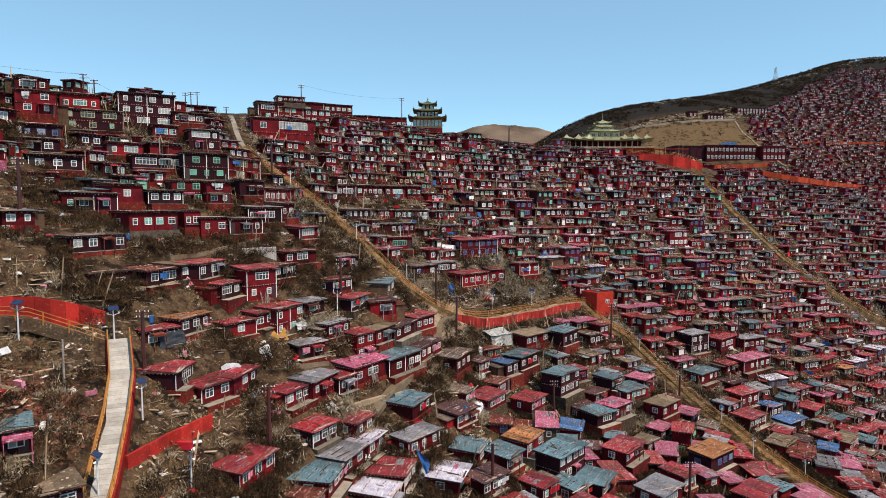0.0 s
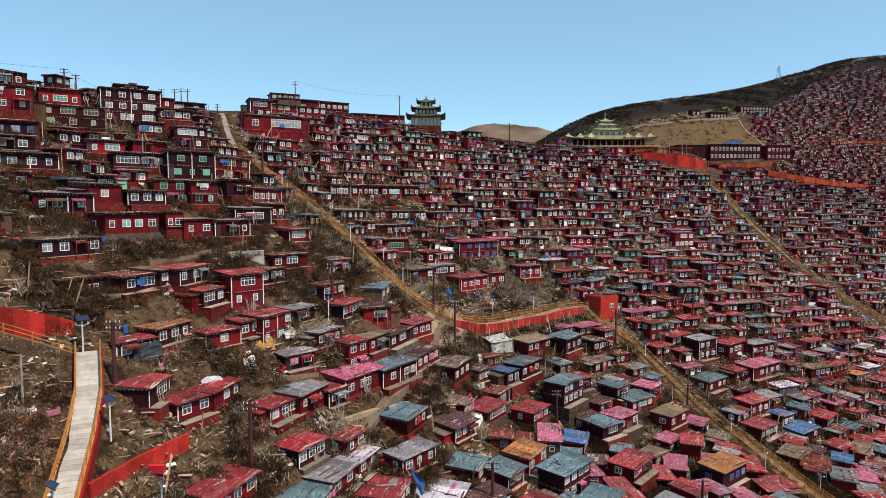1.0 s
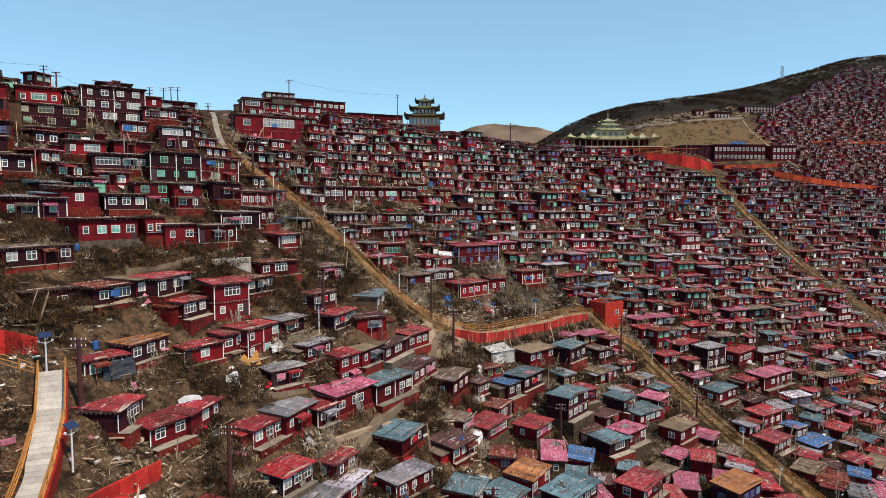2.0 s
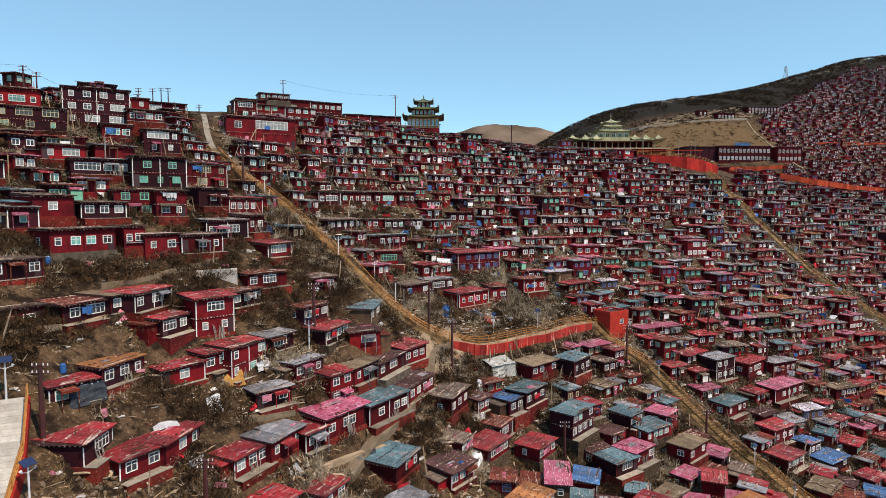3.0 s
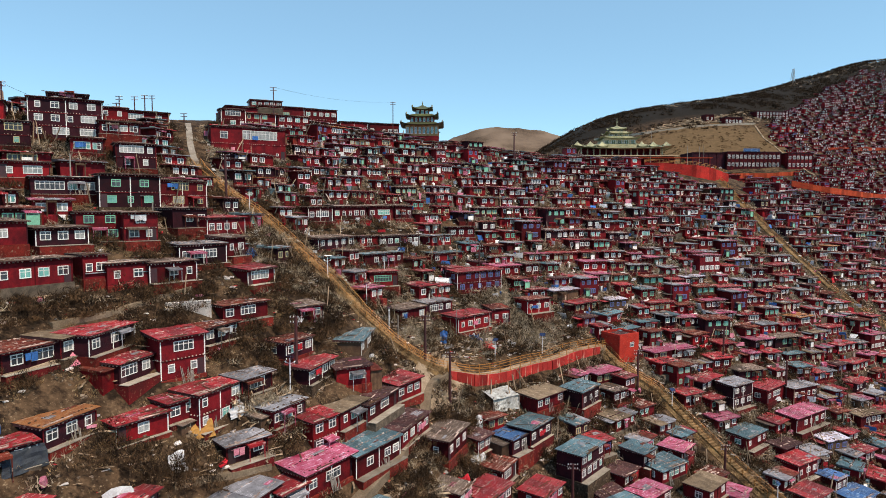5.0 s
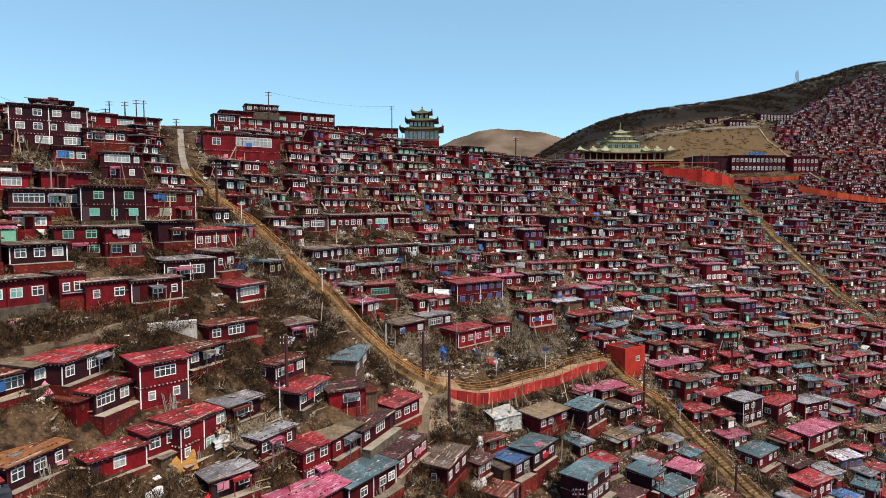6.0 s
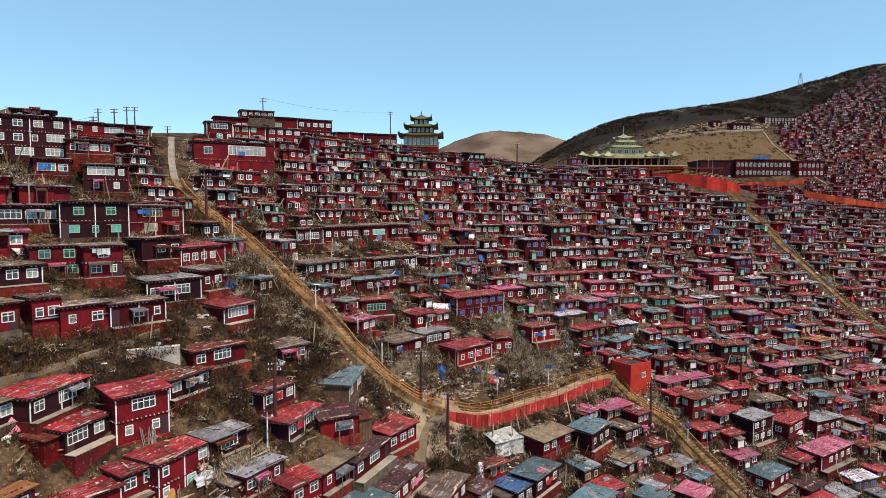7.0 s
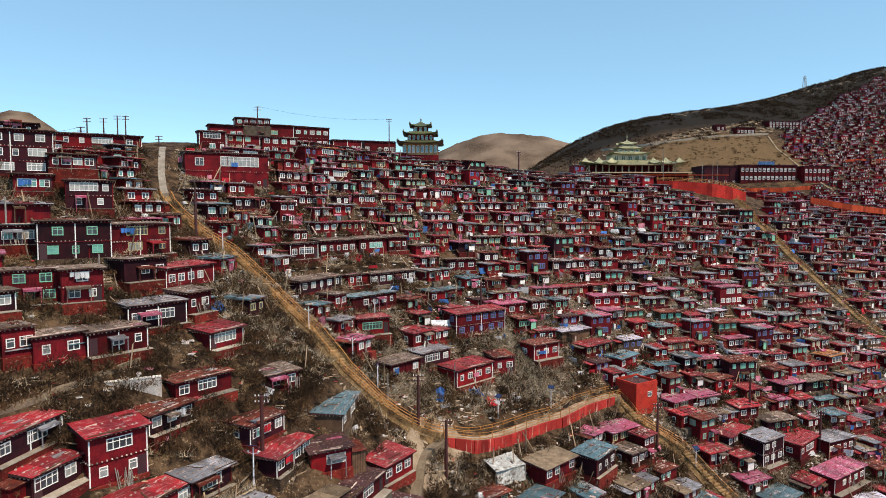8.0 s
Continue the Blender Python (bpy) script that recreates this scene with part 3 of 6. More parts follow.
def roof_geo(s, rng, sheets):
    """Roof deck of overlapping sheets; rises or falls from front to back."""
    w, d, o = s["w"] / 2, s["d"] / 2, s["over"]
    top = s["n"] * s["h"]
    rise = s["pitch"] * s["d"]
    deck, cover = Geo(), []
    deck.box(-w - o * 0.8, -d - o, top, w + o * 0.8, d + o * 0.4, top + 0.09, lift=(0, 0, max(rise, 0), max(rise, 0)))
    front, back = top + 0.09, top + 0.09 + max(rise, 0)
    n = max(2, round(s["w"] / 1.8))
    cw = (2 * w + 1.7 * o) / n
    for i in range(n):
        g = Geo()
        x0 = -w - o * 0.85 + i * cw
        e = rng.uniform(0.0, 0.10)
        up = rng.uniform(0.006, 0.05)
        y0, y1 = -d - o - 0.08 + e, d + o * 0.4 + rng.uniform(-0.05, 0.1)
        g.box(x0 + 0.008, y0, front + up, x0 + cw - 0.008, y1, front + up + 0.035, lift=(0, 0, back - front, back - front))
        for q in (2, 3):
            vx, vy, vz = g.v[q]
            g.v[q] = (vx, vy, vz + back - front)
        cover.append(g)
    return deck, cover, front, back


def loose_board(g, x, y, z, long, wide, thick, turn, slot):
    m = Matrix.Translation((x, y, z)) @ Matrix.Rotation(turn, 4, "Z")
    g.box(-long / 2, -wide / 2, 0, long / 2, wide / 2, thick, slot, m)


def weights_geo(s, rng, front, back):
    """Stones, battens, boards and patches of sheet that hold the roof down."""
    g = Geo()
    w, d = s["w"] / 2, s["d"] / 2

    def top(y):
        return front + (back - front) * (y + d + 0.2) / (s["d"] + 0.3) + 0.05

    for _ in range(rng.randrange(0, 3)):
        x, y = rng.uniform(-w * 0.8, w * 0.8), rng.uniform(-d * 0.7, d * 0.7)
        loose_board(g, x, y, top(y), rng.uniform(0.8, 2.0), rng.uniform(0.6, 1.3), 0.02, rng.gauss(0, 0.12), rng.choice((2, 3, 3, 4)))
    for _ in range(rng.randrange(1, 4)):
        x, y = rng.uniform(-w * 0.8, w * 0.8), -d - rng.uniform(0.0, 0.35)
        loose_board(g, x, y, top(y) + 0.03, rng.uniform(1.2, 3.4), rng.uniform(0.08, 0.22), 0.07, rng.gauss(0, 0.10), rng.choice((0, 0, 1)))
    for _ in range(rng.randrange(0, 4)):
        x, y = rng.uniform(-w * 0.7, w * 0.7), rng.uniform(-d * 0.9, d * 0.9)
        loose_board(g, x, y, top(y) + 0.03, rng.uniform(1.0, 3.2), rng.uniform(0.06, 0.16), 0.06, rng.choice((0, 1.57)) + rng.gauss(0, 0.25), rng.choice((0, 1, 1)))
    pale = rng.choice((0, 0, 1, 5))
    laps = rng.choice((2, 3, 3, 4))
    for r in range(laps):
        y = -d - 0.05 + s["d"] * (r + 0.15) / laps + rng.uniform(-0.1, 0.1)
        x = -w + rng.uniform(0, 0.4)
        while x < w:
            a, b, c, j = rng.uniform(0.07, 0.22), rng.uniform(0.04, 0.08), rng.uniform(0.05, 0.13), rng.gauss(0, 0.06)
            z = top(y + j)
            g.box(x - a, y - b + j, z - 0.02, x + a * rng.uniform(0.5, 1), y + b + j, z + c, pale if rng.random() < 0.8 else 0, lift=(rng.uniform(-0.03, 0), rng.uniform(-0.03, 0), 0, rng.uniform(-0.03, 0)))
            x += rng.uniform(0.35, 0.95)
    return g


def rafters_geo(s, rng):
    g = Geo()
    top = s["n"] * s["h"]
    d, w = s["d"] / 2, s["w"] / 2
    for level in range(1, s["n"] + 1):
        z = level * s["h"]
        n = int(s["w"] / 0.42)
        for i in range(n):
            x = -w + 0.2 + i * (s["w"] - 0.4) / max(1, n - 1)
            if rng.random() < 0.82:
                e = rng.uniform(-0.02, 0.02)
                g.box(x - 0.055 + e, -d - 0.12 - rng.uniform(0, 0.08), z - 0.17 + e, x + 0.055 + e, -d + 0.02, z - 0.06)
        m = int(s["d"] / 0.42)
        for i in range(m):
            y = -d + 0.2 + i * (s["d"] - 0.4) / max(1, m - 1)
            for e in (-1, 1):
                x0, x1 = sorted((e * (w - 0.02), e * (w + 0.13)))
                g.box(x0, y - 0.05, z - 0.17, x1, y + 0.05, z - 0.06)
    return g


ROOF_WORDS = ["patchy red sheet-metal roof", "rusty sheet-metal roof", "faded pink sheet roof", "grey zinc roof", "teal-grey zinc roof", "flat earth roof", "dark felt roof", "blue sheet roof", "ochre sheet roof", "grey-brown board roof", "pale plastic sheet roof"]
WALL_WORDS = ["maroon", "dark plum", "bright red", "weathered plank"]


BALLAST = [WEIGHT, WALLS[3], ROOFS[2], ROOFS[3], ROOFS[1], ROOFS[6]]


def build_hut(m, s, fine=True):
    """A hut as a thing with its parts."""
    rng = random.Random(s["seed"])
    words = ("two-storey " if s["n"] == 2 else "small ") + WALL_WORDS[s["wall"]] + " hut with " + ROOF_WORDS[s["roof"]] + " on a terrace"
    hut = thing("hut", m, words, "hut", "huts on the hillside")
    w, d, top = s["w"] / 2, s["d"] / 2, s["n"] * s["h"]
    body = Geo().box(-w, -d, -0.02, w, d, top, lift=(0, 0, max(0, s["pitch"] * s["d"]), max(0, s["pitch"] * s["d"])))
    part("wall", body, WALLS[s["wall"]], hut)
    for x in (-w, 0.0, w) if s["w"] > 6 else (-w, w):
        part("post", Geo().box(x - 0.06, -d - 0.05, 0, x + 0.06, -d - 0.002, top - 0.27), POSTS[s["seed"] % 3], hut)
    for level in range(1, s["n"] + 1):
        part("cornice", Geo().box(-w - 0.04, -d - 0.06, level * s["h"] - 0.27, w + 0.04, -d - 0.002, level * s["h"] - 0.19), WALLS[0], hut)
    porch = rng.choice((0.25, 0.5, 0.8, 1.2))
    part("plinth", Geo().box(-w - 0.12, -d - porch, -3.6, w + 0.12, d, -0.02), PLINTHS[s["plinth"]], hut)
    if porch > 0.3:
        part("threshold", Geo().box(-w - 0.16, -d - porch - 0.05, -0.07, w + 0.16, -d - 0.06, -0.012), CONCRETE, hut, "worn pale slab before the hut")
    deck, cover, front, back = roof_geo(s, rng, fine)
    roof = part("roof", deck, ROOFS[6], hut, ROOF_WORDS[s["roof"]])
    if fine:
        for g in cover:
            part("roof_sheet", g, ROOFS[s["roof"]], roof)
    else:
        g = Geo()
        for c in cover:
            g.faces(c.v, c.f)
        part("roof_covering", g, ROOFS[s["roof"]], roof)
    if s["roof"] != 5 or rng.random() < 0.3:
        part("roof_ballast", weights_geo(s, rng, front, back), BALLAST, hut, "pale stones and battens weighting the roof")["kind"] = "stuff"
    part("eave_trim", rafters_geo(s, rng), RAFTER, hut, "row of whitewashed rafter ends")["kind"] = "stuff"
    for kind, a, sill, where in s.get("windows") or window_row(s, rng):
        fm, pm = window_mesh(kind, FRAMES[s["frame"]], PANE_PALE if kind == "long" else rng.choices((PANE_DARK, PANE_PALE, PANE_TEAL), (6, 2.2, 1.4))[0])
        wob = part("window", fm, None, hut, at=wall_pose(s, where, a, sill))
        part("pane", pm, None, wob)
    own = random.Random(s["seed"] + 1)
    low = (s["n"] - 1) * s["h"]
    if own.random() < 0.30:
        x, t, out = own.uniform(-0.5, 0.5) * w, own.uniform(1.4, 2.6), own.uniform(0.7, 1.3)
        g = Geo().box(x - t / 2, -d - out, 1.72, x + t / 2, -d - 0.06, 1.77, lift=(-0.3, -0.3, 0.1, 0.1))
        for e in (-0.46, 0.46):
            g.box(x + e * t - 0.04, -d - out + 0.05, -0.6, x + e * t + 0.04, -d - out + 0.13, 1.42)
        part("awning", g, own.choice((ROOFS[0], ROOFS[2], ROOFS[3], ROOFS[9], ROOFS[1])), hut, "small sheet awning on posts")
    if own.random() < 0.34:
        e, deep, tall = own.choice((-1, 1)), own.uniform(1.2, 2.2), own.uniform(1.3, 1.8)
        x0, x1 = sorted((e * (w + 0.02), e * (w + deep)))
        shed = part("shed", Geo().box(x0, -d * 0.7, -2.5, x1, d * 0.7, tall, lift=(0, 0, 0.25, 0.25)), WALLS[own.choice((0, 2, 3, 3))], hut, "lean-to shed against the end wall")
        part("shed_roof", Geo().box(x0 - 0.1, -d * 0.7 - 0.25, tall + 0.004, x1 + 0.1, d * 0.7 + 0.1, tall + 0.07, lift=(0, 0, 0.27, 0.27)), ROOFS[own.choice((0, 1, 3, 4, 9))], shed)
    if own.random() < 0.22:
        g, x = Geo(), own.uniform(-0.8, 0.1) * w
        for _ in range(own.randrange(2, 5)):
            t, deep = own.uniform(0.35, 0.7), own.uniform(0.5, 0.9)
            g.box(x, -d - 0.30, low + 1.6 - deep, x + t, -d - 0.27, low + 1.6, lift=(0, own.uniform(-0.1, 0.05), 0, 0))
            x += t + 0.06
        g.box(min(p[0] for p in g.v) - 0.3, -d - 0.295, low + 1.6, x + 0.3, -d - 0.275, low + 1.62)
        part("washing", g, CLOTHS[own.choice((0, 1, 1, 2, 3))], hut, "washing hung on a line before the wall")
    if own.random() < 0.35:
        g = Geo()
        x = own.uniform(-0.8, 0.4) * w
        for _ in range(own.randrange(5, 12)):
            a, lean = x + own.uniform(0, 1.4), own.uniform(-0.3, 0.3)
            g.rod((a, -d - own.uniform(0.35, 0.6), -0.6), (a + lean, -d - 0.08, own.uniform(0.5, 1.3)), 0.045, n=5)
        part("firewood", g, POLE_GREY, hut, "firewood sticks leaning on the wall")["kind"] = "stuff"
    if rng.random() < 0.6:
        x = rng.choice((-1, 1)) * (w - 0.55)
        part("door", Geo().box(x - 0.4, -d - 0.045, 0.0, x + 0.4, -d + 0.01, 1.85), DOOR, hut)
    return hut


SLOTS = WALLS + PLINTHS + ROOFS + FRAMES + [PANE_DARK, PANE_PALE, PANE_TEAL, RAFTER, WEIGHT, DOOR]
S_PLINTH, S_ROOF, S_FRAME, S_PANE = 4, 8, 19, 23


def far_hut(s, clutter=1.0):
    """A hut of the crowded slope as arrays of points, faces and slots."""
    rng = random.Random(s["seed"])
    w, d, top = s["w"] / 2, s["d"] / 2, s["n"] * s["h"]
    h = Geo()
    h.box(-w, -d, -0.02, w, d, top, s["wall"])
    h.box(-w - 0.12, -d - rng.choice((0.2, 0.5, 0.9)), -3.4, w + 0.12, d, -0.02, S_PLINTH + s["plinth"])
    o = s["over"]
    rise = abs(s["pitch"]) * s["d"]
    h.box(-w - o * 0.8, -d - o, top, w + o * 0.8, d + 0.2, top + 0.16, S_ROOF + 6, lift=(0, 0, rise, rise))
    n = rng.choice((2, 3, 4))
    for i in range(n):
        x0 = -w - o * 0.85 + i * (2 * w + 1.7 * o) / n
        x1 = x0 + (2 * w + 1.7 * o) / n - 0.02
        u = rng.uniform(0.17, 0.26)
        h.box(x0, -d - o - 0.06 + rng.uniform(-0.2, 0.2), top + 0.1, x1, d + rng.uniform(0.1, 0.4), top + u, S_ROOF + (s["roof"] if rng.random() < 0.85 else 3), lift=(0, 0, rise, rise))
    for _ in range(int(rng.randrange(5, 11) * clutter)):
        x, y = rng.uniform(-w, w), rng.uniform(-d, d)
        z = top + 0.17 + rise * (y + d) / (2 * d)
        if rng.random() < 0.5:
            loose_board(h, x, y, z, rng.uniform(0.8, 2.6), rng.uniform(0.1, 0.22), 0.1, rng.uniform(0, 3.1), rng.choice((3, 3, S_PANE + 4)))
        else:
            loose_board(h, x, y, z, rng.uniform(0.2, 0.9), rng.uniform(0.15, 0.5), rng.uniform(0.08, 0.2), rng.uniform(0, 3.1), S_PANE + 4)
    for r in range(int(rng.choice((1, 2, 3)) * clutter)):
        y = rng.uniform(-d - 0.1, d * 0.8)
        x = -w + rng.uniform(0, 0.5)
        slot = rng.choice((S_PANE + 4, S_PANE + 4, S_ROOF + 6))
        while x < w:
            a = rng.uniform(0.1, 0.28)
            z = top + 0.2 + rise * (y + d) / (2 * d)
            h.box(x - a, y - 0.1, z, x + a, y + 0.1, z + rng.uniform(0.08, 0.18), slot)
            x += rng.uniform(0.5, 1.3)
    if rng.random() < 0.55:
        side = rng.choice((-1, 1))
        x, t = side * rng.uniform(0, w * 0.5), rng.uniform(1.0, 2.2)
        y0, y1 = -d - rng.uniform(0.7, 1.5), -d - 0.06
        h.box(x - t / 2, y0, 1.9, x + t / 2, y1, 1.98, rng.choice((S_ROOF, S_ROOF + 2, S_ROOF + 3, S_ROOF + 9, 3)), lift=(-0.3, -0.3, 0.1, 0.1))
        for e in (-1, 1):
            h.box(x + e * t * 0.45 - 0.06, y0 + 0.05, -1.2, x + e * t * 0.45 + 0.06, y0 + 0.17, 1.7, 3)
        if rng.random() < 0.5:
            h.box(x - t * 0.42, y0 + 0.2, rng.uniform(0, 0.5), x + t * 0.42, y0 + 0.26, rng.uniform(0.9, 1.6), rng.choice((2, 3, S_FRAME, S_FRAME + 1, S_ROOF + 2)))
    for _ in range(rng.randrange(2, 6)):
        a, y1 = rng.uniform(-w, w), -d - rng.uniform(0.3, 0.8)
        b, c = rng.uniform(0.15, 0.7), rng.uniform(0.2, 0.9)
        h.box(a - b, y1 - 0.5, -1.6, a + b, y1, c - 0.7, rng.choice((0, 2, 3, 3, S_PLINTH + 1, S_PLINTH + 1, S_PANE + 4, S_FRAME, S_ROOF + 2, S_ROOF + 4)), lift=(rng.uniform(-0.3, 0), 0, rng.uniform(-0.2, 0.2), 0))
    for _ in range(rng.randrange(2, 6)):
        a = rng.uniform(-w, w)
        m = Matrix.Translation((a, -d - rng.uniform(0.3, 0.9), -rng.uniform(0.2, 1.4))) @ Matrix.Rotation(rng.uniform(-0.5, 0.5), 4, "Y") @ Matrix.Rotation(rng.uniform(-0.7, -0.1), 4, "X")
        h.box(-rng.uniform(0.05, 0.2), -0.05, 0, rng.uniform(0.05, 0.12), 0.05, rng.uniform(0.8, 2.2), rng.choice((3, 3, S_PANE + 4, S_PANE + 3)), m)
    if rng.random() < 0.35:
        x = rng.choice((-1, 1)) * (w + 0.6)
        h.box(x - 0.8, -d * rng.uniform(0.2, 1), -3, x + 0.8, d * 0.8, rng.uniform(1.2, 1.9), rng.choice((0, 2, 3, S_PLINTH)))
        h.box(x - 0.95, -d, 1.92, x + 0.95, d * 0.9, 2.0, S_ROOF + rng.choice((0, 1, 3, 9)), lift=(0, 0, 0.2, 0.2))
    k = int(s["w"] / 0.7)
    for i in range(k):
        x = -w + 0.2 + i * (s["w"] - 0.4) / max(1, k - 1)
        h.box(x - 0.07, -d - 0.16, top - 0.18, x + 0.07, -d, top - 0.06, S_PANE + 3)
    pane = S_PANE + rng.choices((0, 1, 2), (5, 4.5, 2))[0]
    for kind, a, sill, where in window_row(s, rng):
        ww, hh, lights = WINDOW_SIZES[kind]
        pm = wall_pose(s, where, a, sill)
        h.box(-ww / 2, -0.05, 0, ww / 2, 0, hh, S_FRAME + s["frame"], m=pm)
        for i in range(lights):
            x0 = -ww / 2 + 0.09 + i * (ww - 0.12) / lights
            h.box(x0 + 0.04, -0.065, 0.15, x0 + (ww - 0.12) / lights - 0.11, 0, hh - 0.15, pane, m=pm)
    return np.array(h.v), np.array(h.f), np.array(h.s)


def mesh_of_arrays(name, v, f, s, mats):
    """A mesh of quads or triangles from arrays."""
    me = bpy.data.meshes.new(name)
    n, k = f.shape
    me.vertices.add(len(v))
    me.vertices.foreach_set("co", v.astype(np.float32).ravel())
    me.loops.add(n * k)
    me.loops.foreach_set("vertex_index", f.astype(np.int32).ravel())
    me.polygons.add(n)
    me.polygons.foreach_set("loop_start", np.arange(0, n * k, k, dtype=np.int32))
    me.polygons.foreach_set("material_index", s.astype(np.int32))
    me.polygons.foreach_set("use_smooth", np.zeros(n, bool))
    for mt in mats:
        me.materials.append(mt)
    me.update(calc_edges=True)
    return me


def hut_pose(x, y, ang, d):
    """Floor a hand above the ground before the front wall."""
    z = height(x + math.sin(ang) * d / 2, y - math.cos(ang) * d / 2)
    return Matrix.Translation((x, y, z + 0.2 + 0.4 * abs(math.sin(x * 7.3 + y * 3.1)))) @ Matrix.Rotation(ang, 4, "Z")


rng_h = random.Random(5)


def hut_at(x, y, z, turn, w, d, h, storeys, roof, wall, frame, rows=""):
    """A hut of its own place: centre, floor height, heading of the front, width, depth, storey height, storeys and its materials, and the kinds of its windows, storey by storey."""
    s = hut_spec(rng_h, w, d, storeys, roof, wall, rng_h.choices(range(4), (60, 10, 20, 10))[0], frame)
    s["h"] = h
    if rows:
        s["windows"] = []
        for level, row in enumerate(rows.split("|")):
            kinds = row.split()
            room = (w - 0.5 - sum(WINDOW_SIZES[k][0] for k in kinds)) / len(kinds)
            at = -w / 2 + 0.25 + room / 2
            for k in kinds:
                s["windows"].append((k, at + WINDOW_SIZES[k][0] / 2, h * (level + 0.26), "front"))
                at += WINDOW_SIZES[k][0] + room
    take(x, y, radians(turn), w, d)
    build_hut(Matrix.Translation((x, y, z)) @ Matrix.Rotation(radians(turn), 4, "Z"), s)


# the huts nearest the valley's mouth, each where it stands
hut_at(-44.9, 93.5, 64.9, 61, 8.1, 4.0, 2.8, 1, 9, 0, 0)
hut_at(-41.4, 99.4, 65.0, 56, 2.8, 4.0, 2.8, 1, 9, 0, 0)
hut_at(-38.7, 101.9, 64.0, 53, 4.9, 4.0, 2.64, 1, 9, 0, 0)
hut_at(-34.9, 106.1, 63.9, 53, 6.4, 4.0, 2.47, 1, 9, 0, 0)
hut_at(-33.5, 112.6, 65.6, 52, 7.1, 4.0, 2.66, 1, 3, 1, 0)
hut_at(-31.0, 117.9, 66.3, 69, 3.9, 3.6, 2.65, 1, 9, 0, 0)
hut_at(-37.6, 117.6, 70.5, 61, 5.9, 4.0, 2.8, 1, 9, 1, 0)
hut_at(-34.1, 122.7, 69.2, 74, 9.6, 3.5, 2.59, 1, 0, 0, 0)
hut_at(-40.9, 122.3, 73.4, 70, 10.6, 4.0, 2.07, 2, 9, 0, 2)
hut_at(-49.9, 95.7, 69.2, 63, 5.2, 4.0, 2.57, 1, 9, 0, 0)
hut_at(-46.4, 101.4, 68.9, 56, 6.0, 4.0, 2.04, 1, 9, 1, 0)
hut_at(-26.6, 115.3, 62.5, 64, 5.4, 4.0, 2.06, 1, 0, 0, 0)
hut_at(-26.1, 107.4, 58.7, 54, 6.8, 4.0, 2.05, 1, 1, 0, 0)
hut_at(-27.7, 101.6, 56.9, 67, 5.5, 4.0, 2.0, 1, 1, 1, 0)
hut_at(-29.2, 95.3, 54.3, 49, 5.1, 4.0, 2.31, 2, 0, 0, 0)
hut_at(-36.2, 91.7, 58.1, 83, 7.6, 4.0, 2.09, 1, 0, 1, 0)
hut_at(-38.4, 88.6, 58.2, 81, 4.0, 4.0, 2.0, 1, 5, 1, 0)
hut_at(-44.6, 80.5, 57.6, 58, 5.5, 4.2, 2.4, 1, 9, 0, 0, "pair pair")
hut_at(-40.5, 85.0, 57.8, 68, 5.3, 4.5, 2.08, 1, 1, 1, 0)
hut_at(-33.0, 90.7, 55.2, 76, 5.1, 4.0, 2.0, 1, 0, 1, 0)
hut_at(-34.9, 81.6, 52.0, 75, 5.8, 4.5, 2.0, 1, 8, 1, 0)
hut_at(-36.5, 76.8, 51.3, 53, 4.4, 4.5, 2.0, 1, 0, 1, 0)
hut_at(-33.2, 72.2, 47.4, 90, 4.8, 5.0, 2.0, 1, 0, 1, 0)
hut_at(-29.9, 86.5, 50.4, 57, 5.4, 4.0, 2.0, 1, 0, 2, 0)
hut_at(-27.7, 90.8, 50.8, 60, 3.8, 4.0, 2.18, 1, 0, 0, 0)
hut_at(-25.0, 93.5, 49.3, 68, 6.3, 4.0, 2.0, 2, 0, 0, 0)
hut_at(-22.3, 98.7, 51.4, 62, 4.8, 4.0, 2.0, 1, 3, 1, 0)
hut_at(-18.4, 97.7, 48.1, 62, 5.4, 4.5, 2.12, 1, 3, 0, 0)
hut_at(-21.1, 92.0, 46.2, 47, 4.8, 4.5, 2.0, 1, 3, 1, 0)
hut_at(-29.4, 74.7, 45.1, 62, 4.6, 4.5, 2.0, 1, 0, 0, 0)
hut_at(-27.4, 78.6, 45.2, 79, 5.8, 4.0, 2.0, 1, 0, 0, 0)
hut_at(-21.4, 82.1, 42.2, 66, 5.3, 4.5, 2.0, 1, 0, 0, 0)
hut_at(-18.7, 86.4, 42.2, 68, 5.9, 4.5, 2.31, 1, 3, 0, 0)
hut_at(-16.2, 105.9, 51.0, 74, 7.0, 4.0, 2.0, 1, 0, 1, 0)
hut_at(-11.5, 109.5, 49.4, 30, 4.9, 4.0, 2.42, 1, 6, 2, 0)
hut_at(-5.4, 115.9, 45.6, 57, 5.8, 5.0, 2.35, 1, 0, 2, 0)
hut_at(-8.3, 107.9, 45.8, 68, 8.2, 4.0, 2.09, 1, 6, 0, 0)
hut_at(-11.4, 103.2, 46.0, 64, 6.2, 4.0, 2.28, 1, 5, 0, 0)
hut_at(-14.0, 98.8, 44.2, 56, 4.3, 4.0, 2.0, 2, 0, 2, 0)
hut_at(-12.7, 94.1, 42.1, 57, 8.1, 4.5, 2.57, 1, 2, 0, 0)
hut_at(-8.0, 100.1, 41.8, 57, 8.4, 4.5, 2.63, 1, 4, 0, 0)
hut_at(-4.1, 108.2, 42.2, 67, 8.5, 4.5, 2.26, 1, 6, 0, 0)
hut_at(-15.8, 89.5, 41.7, 57, 3.4, 4.5, 2.16, 1, 0, 0, 0)
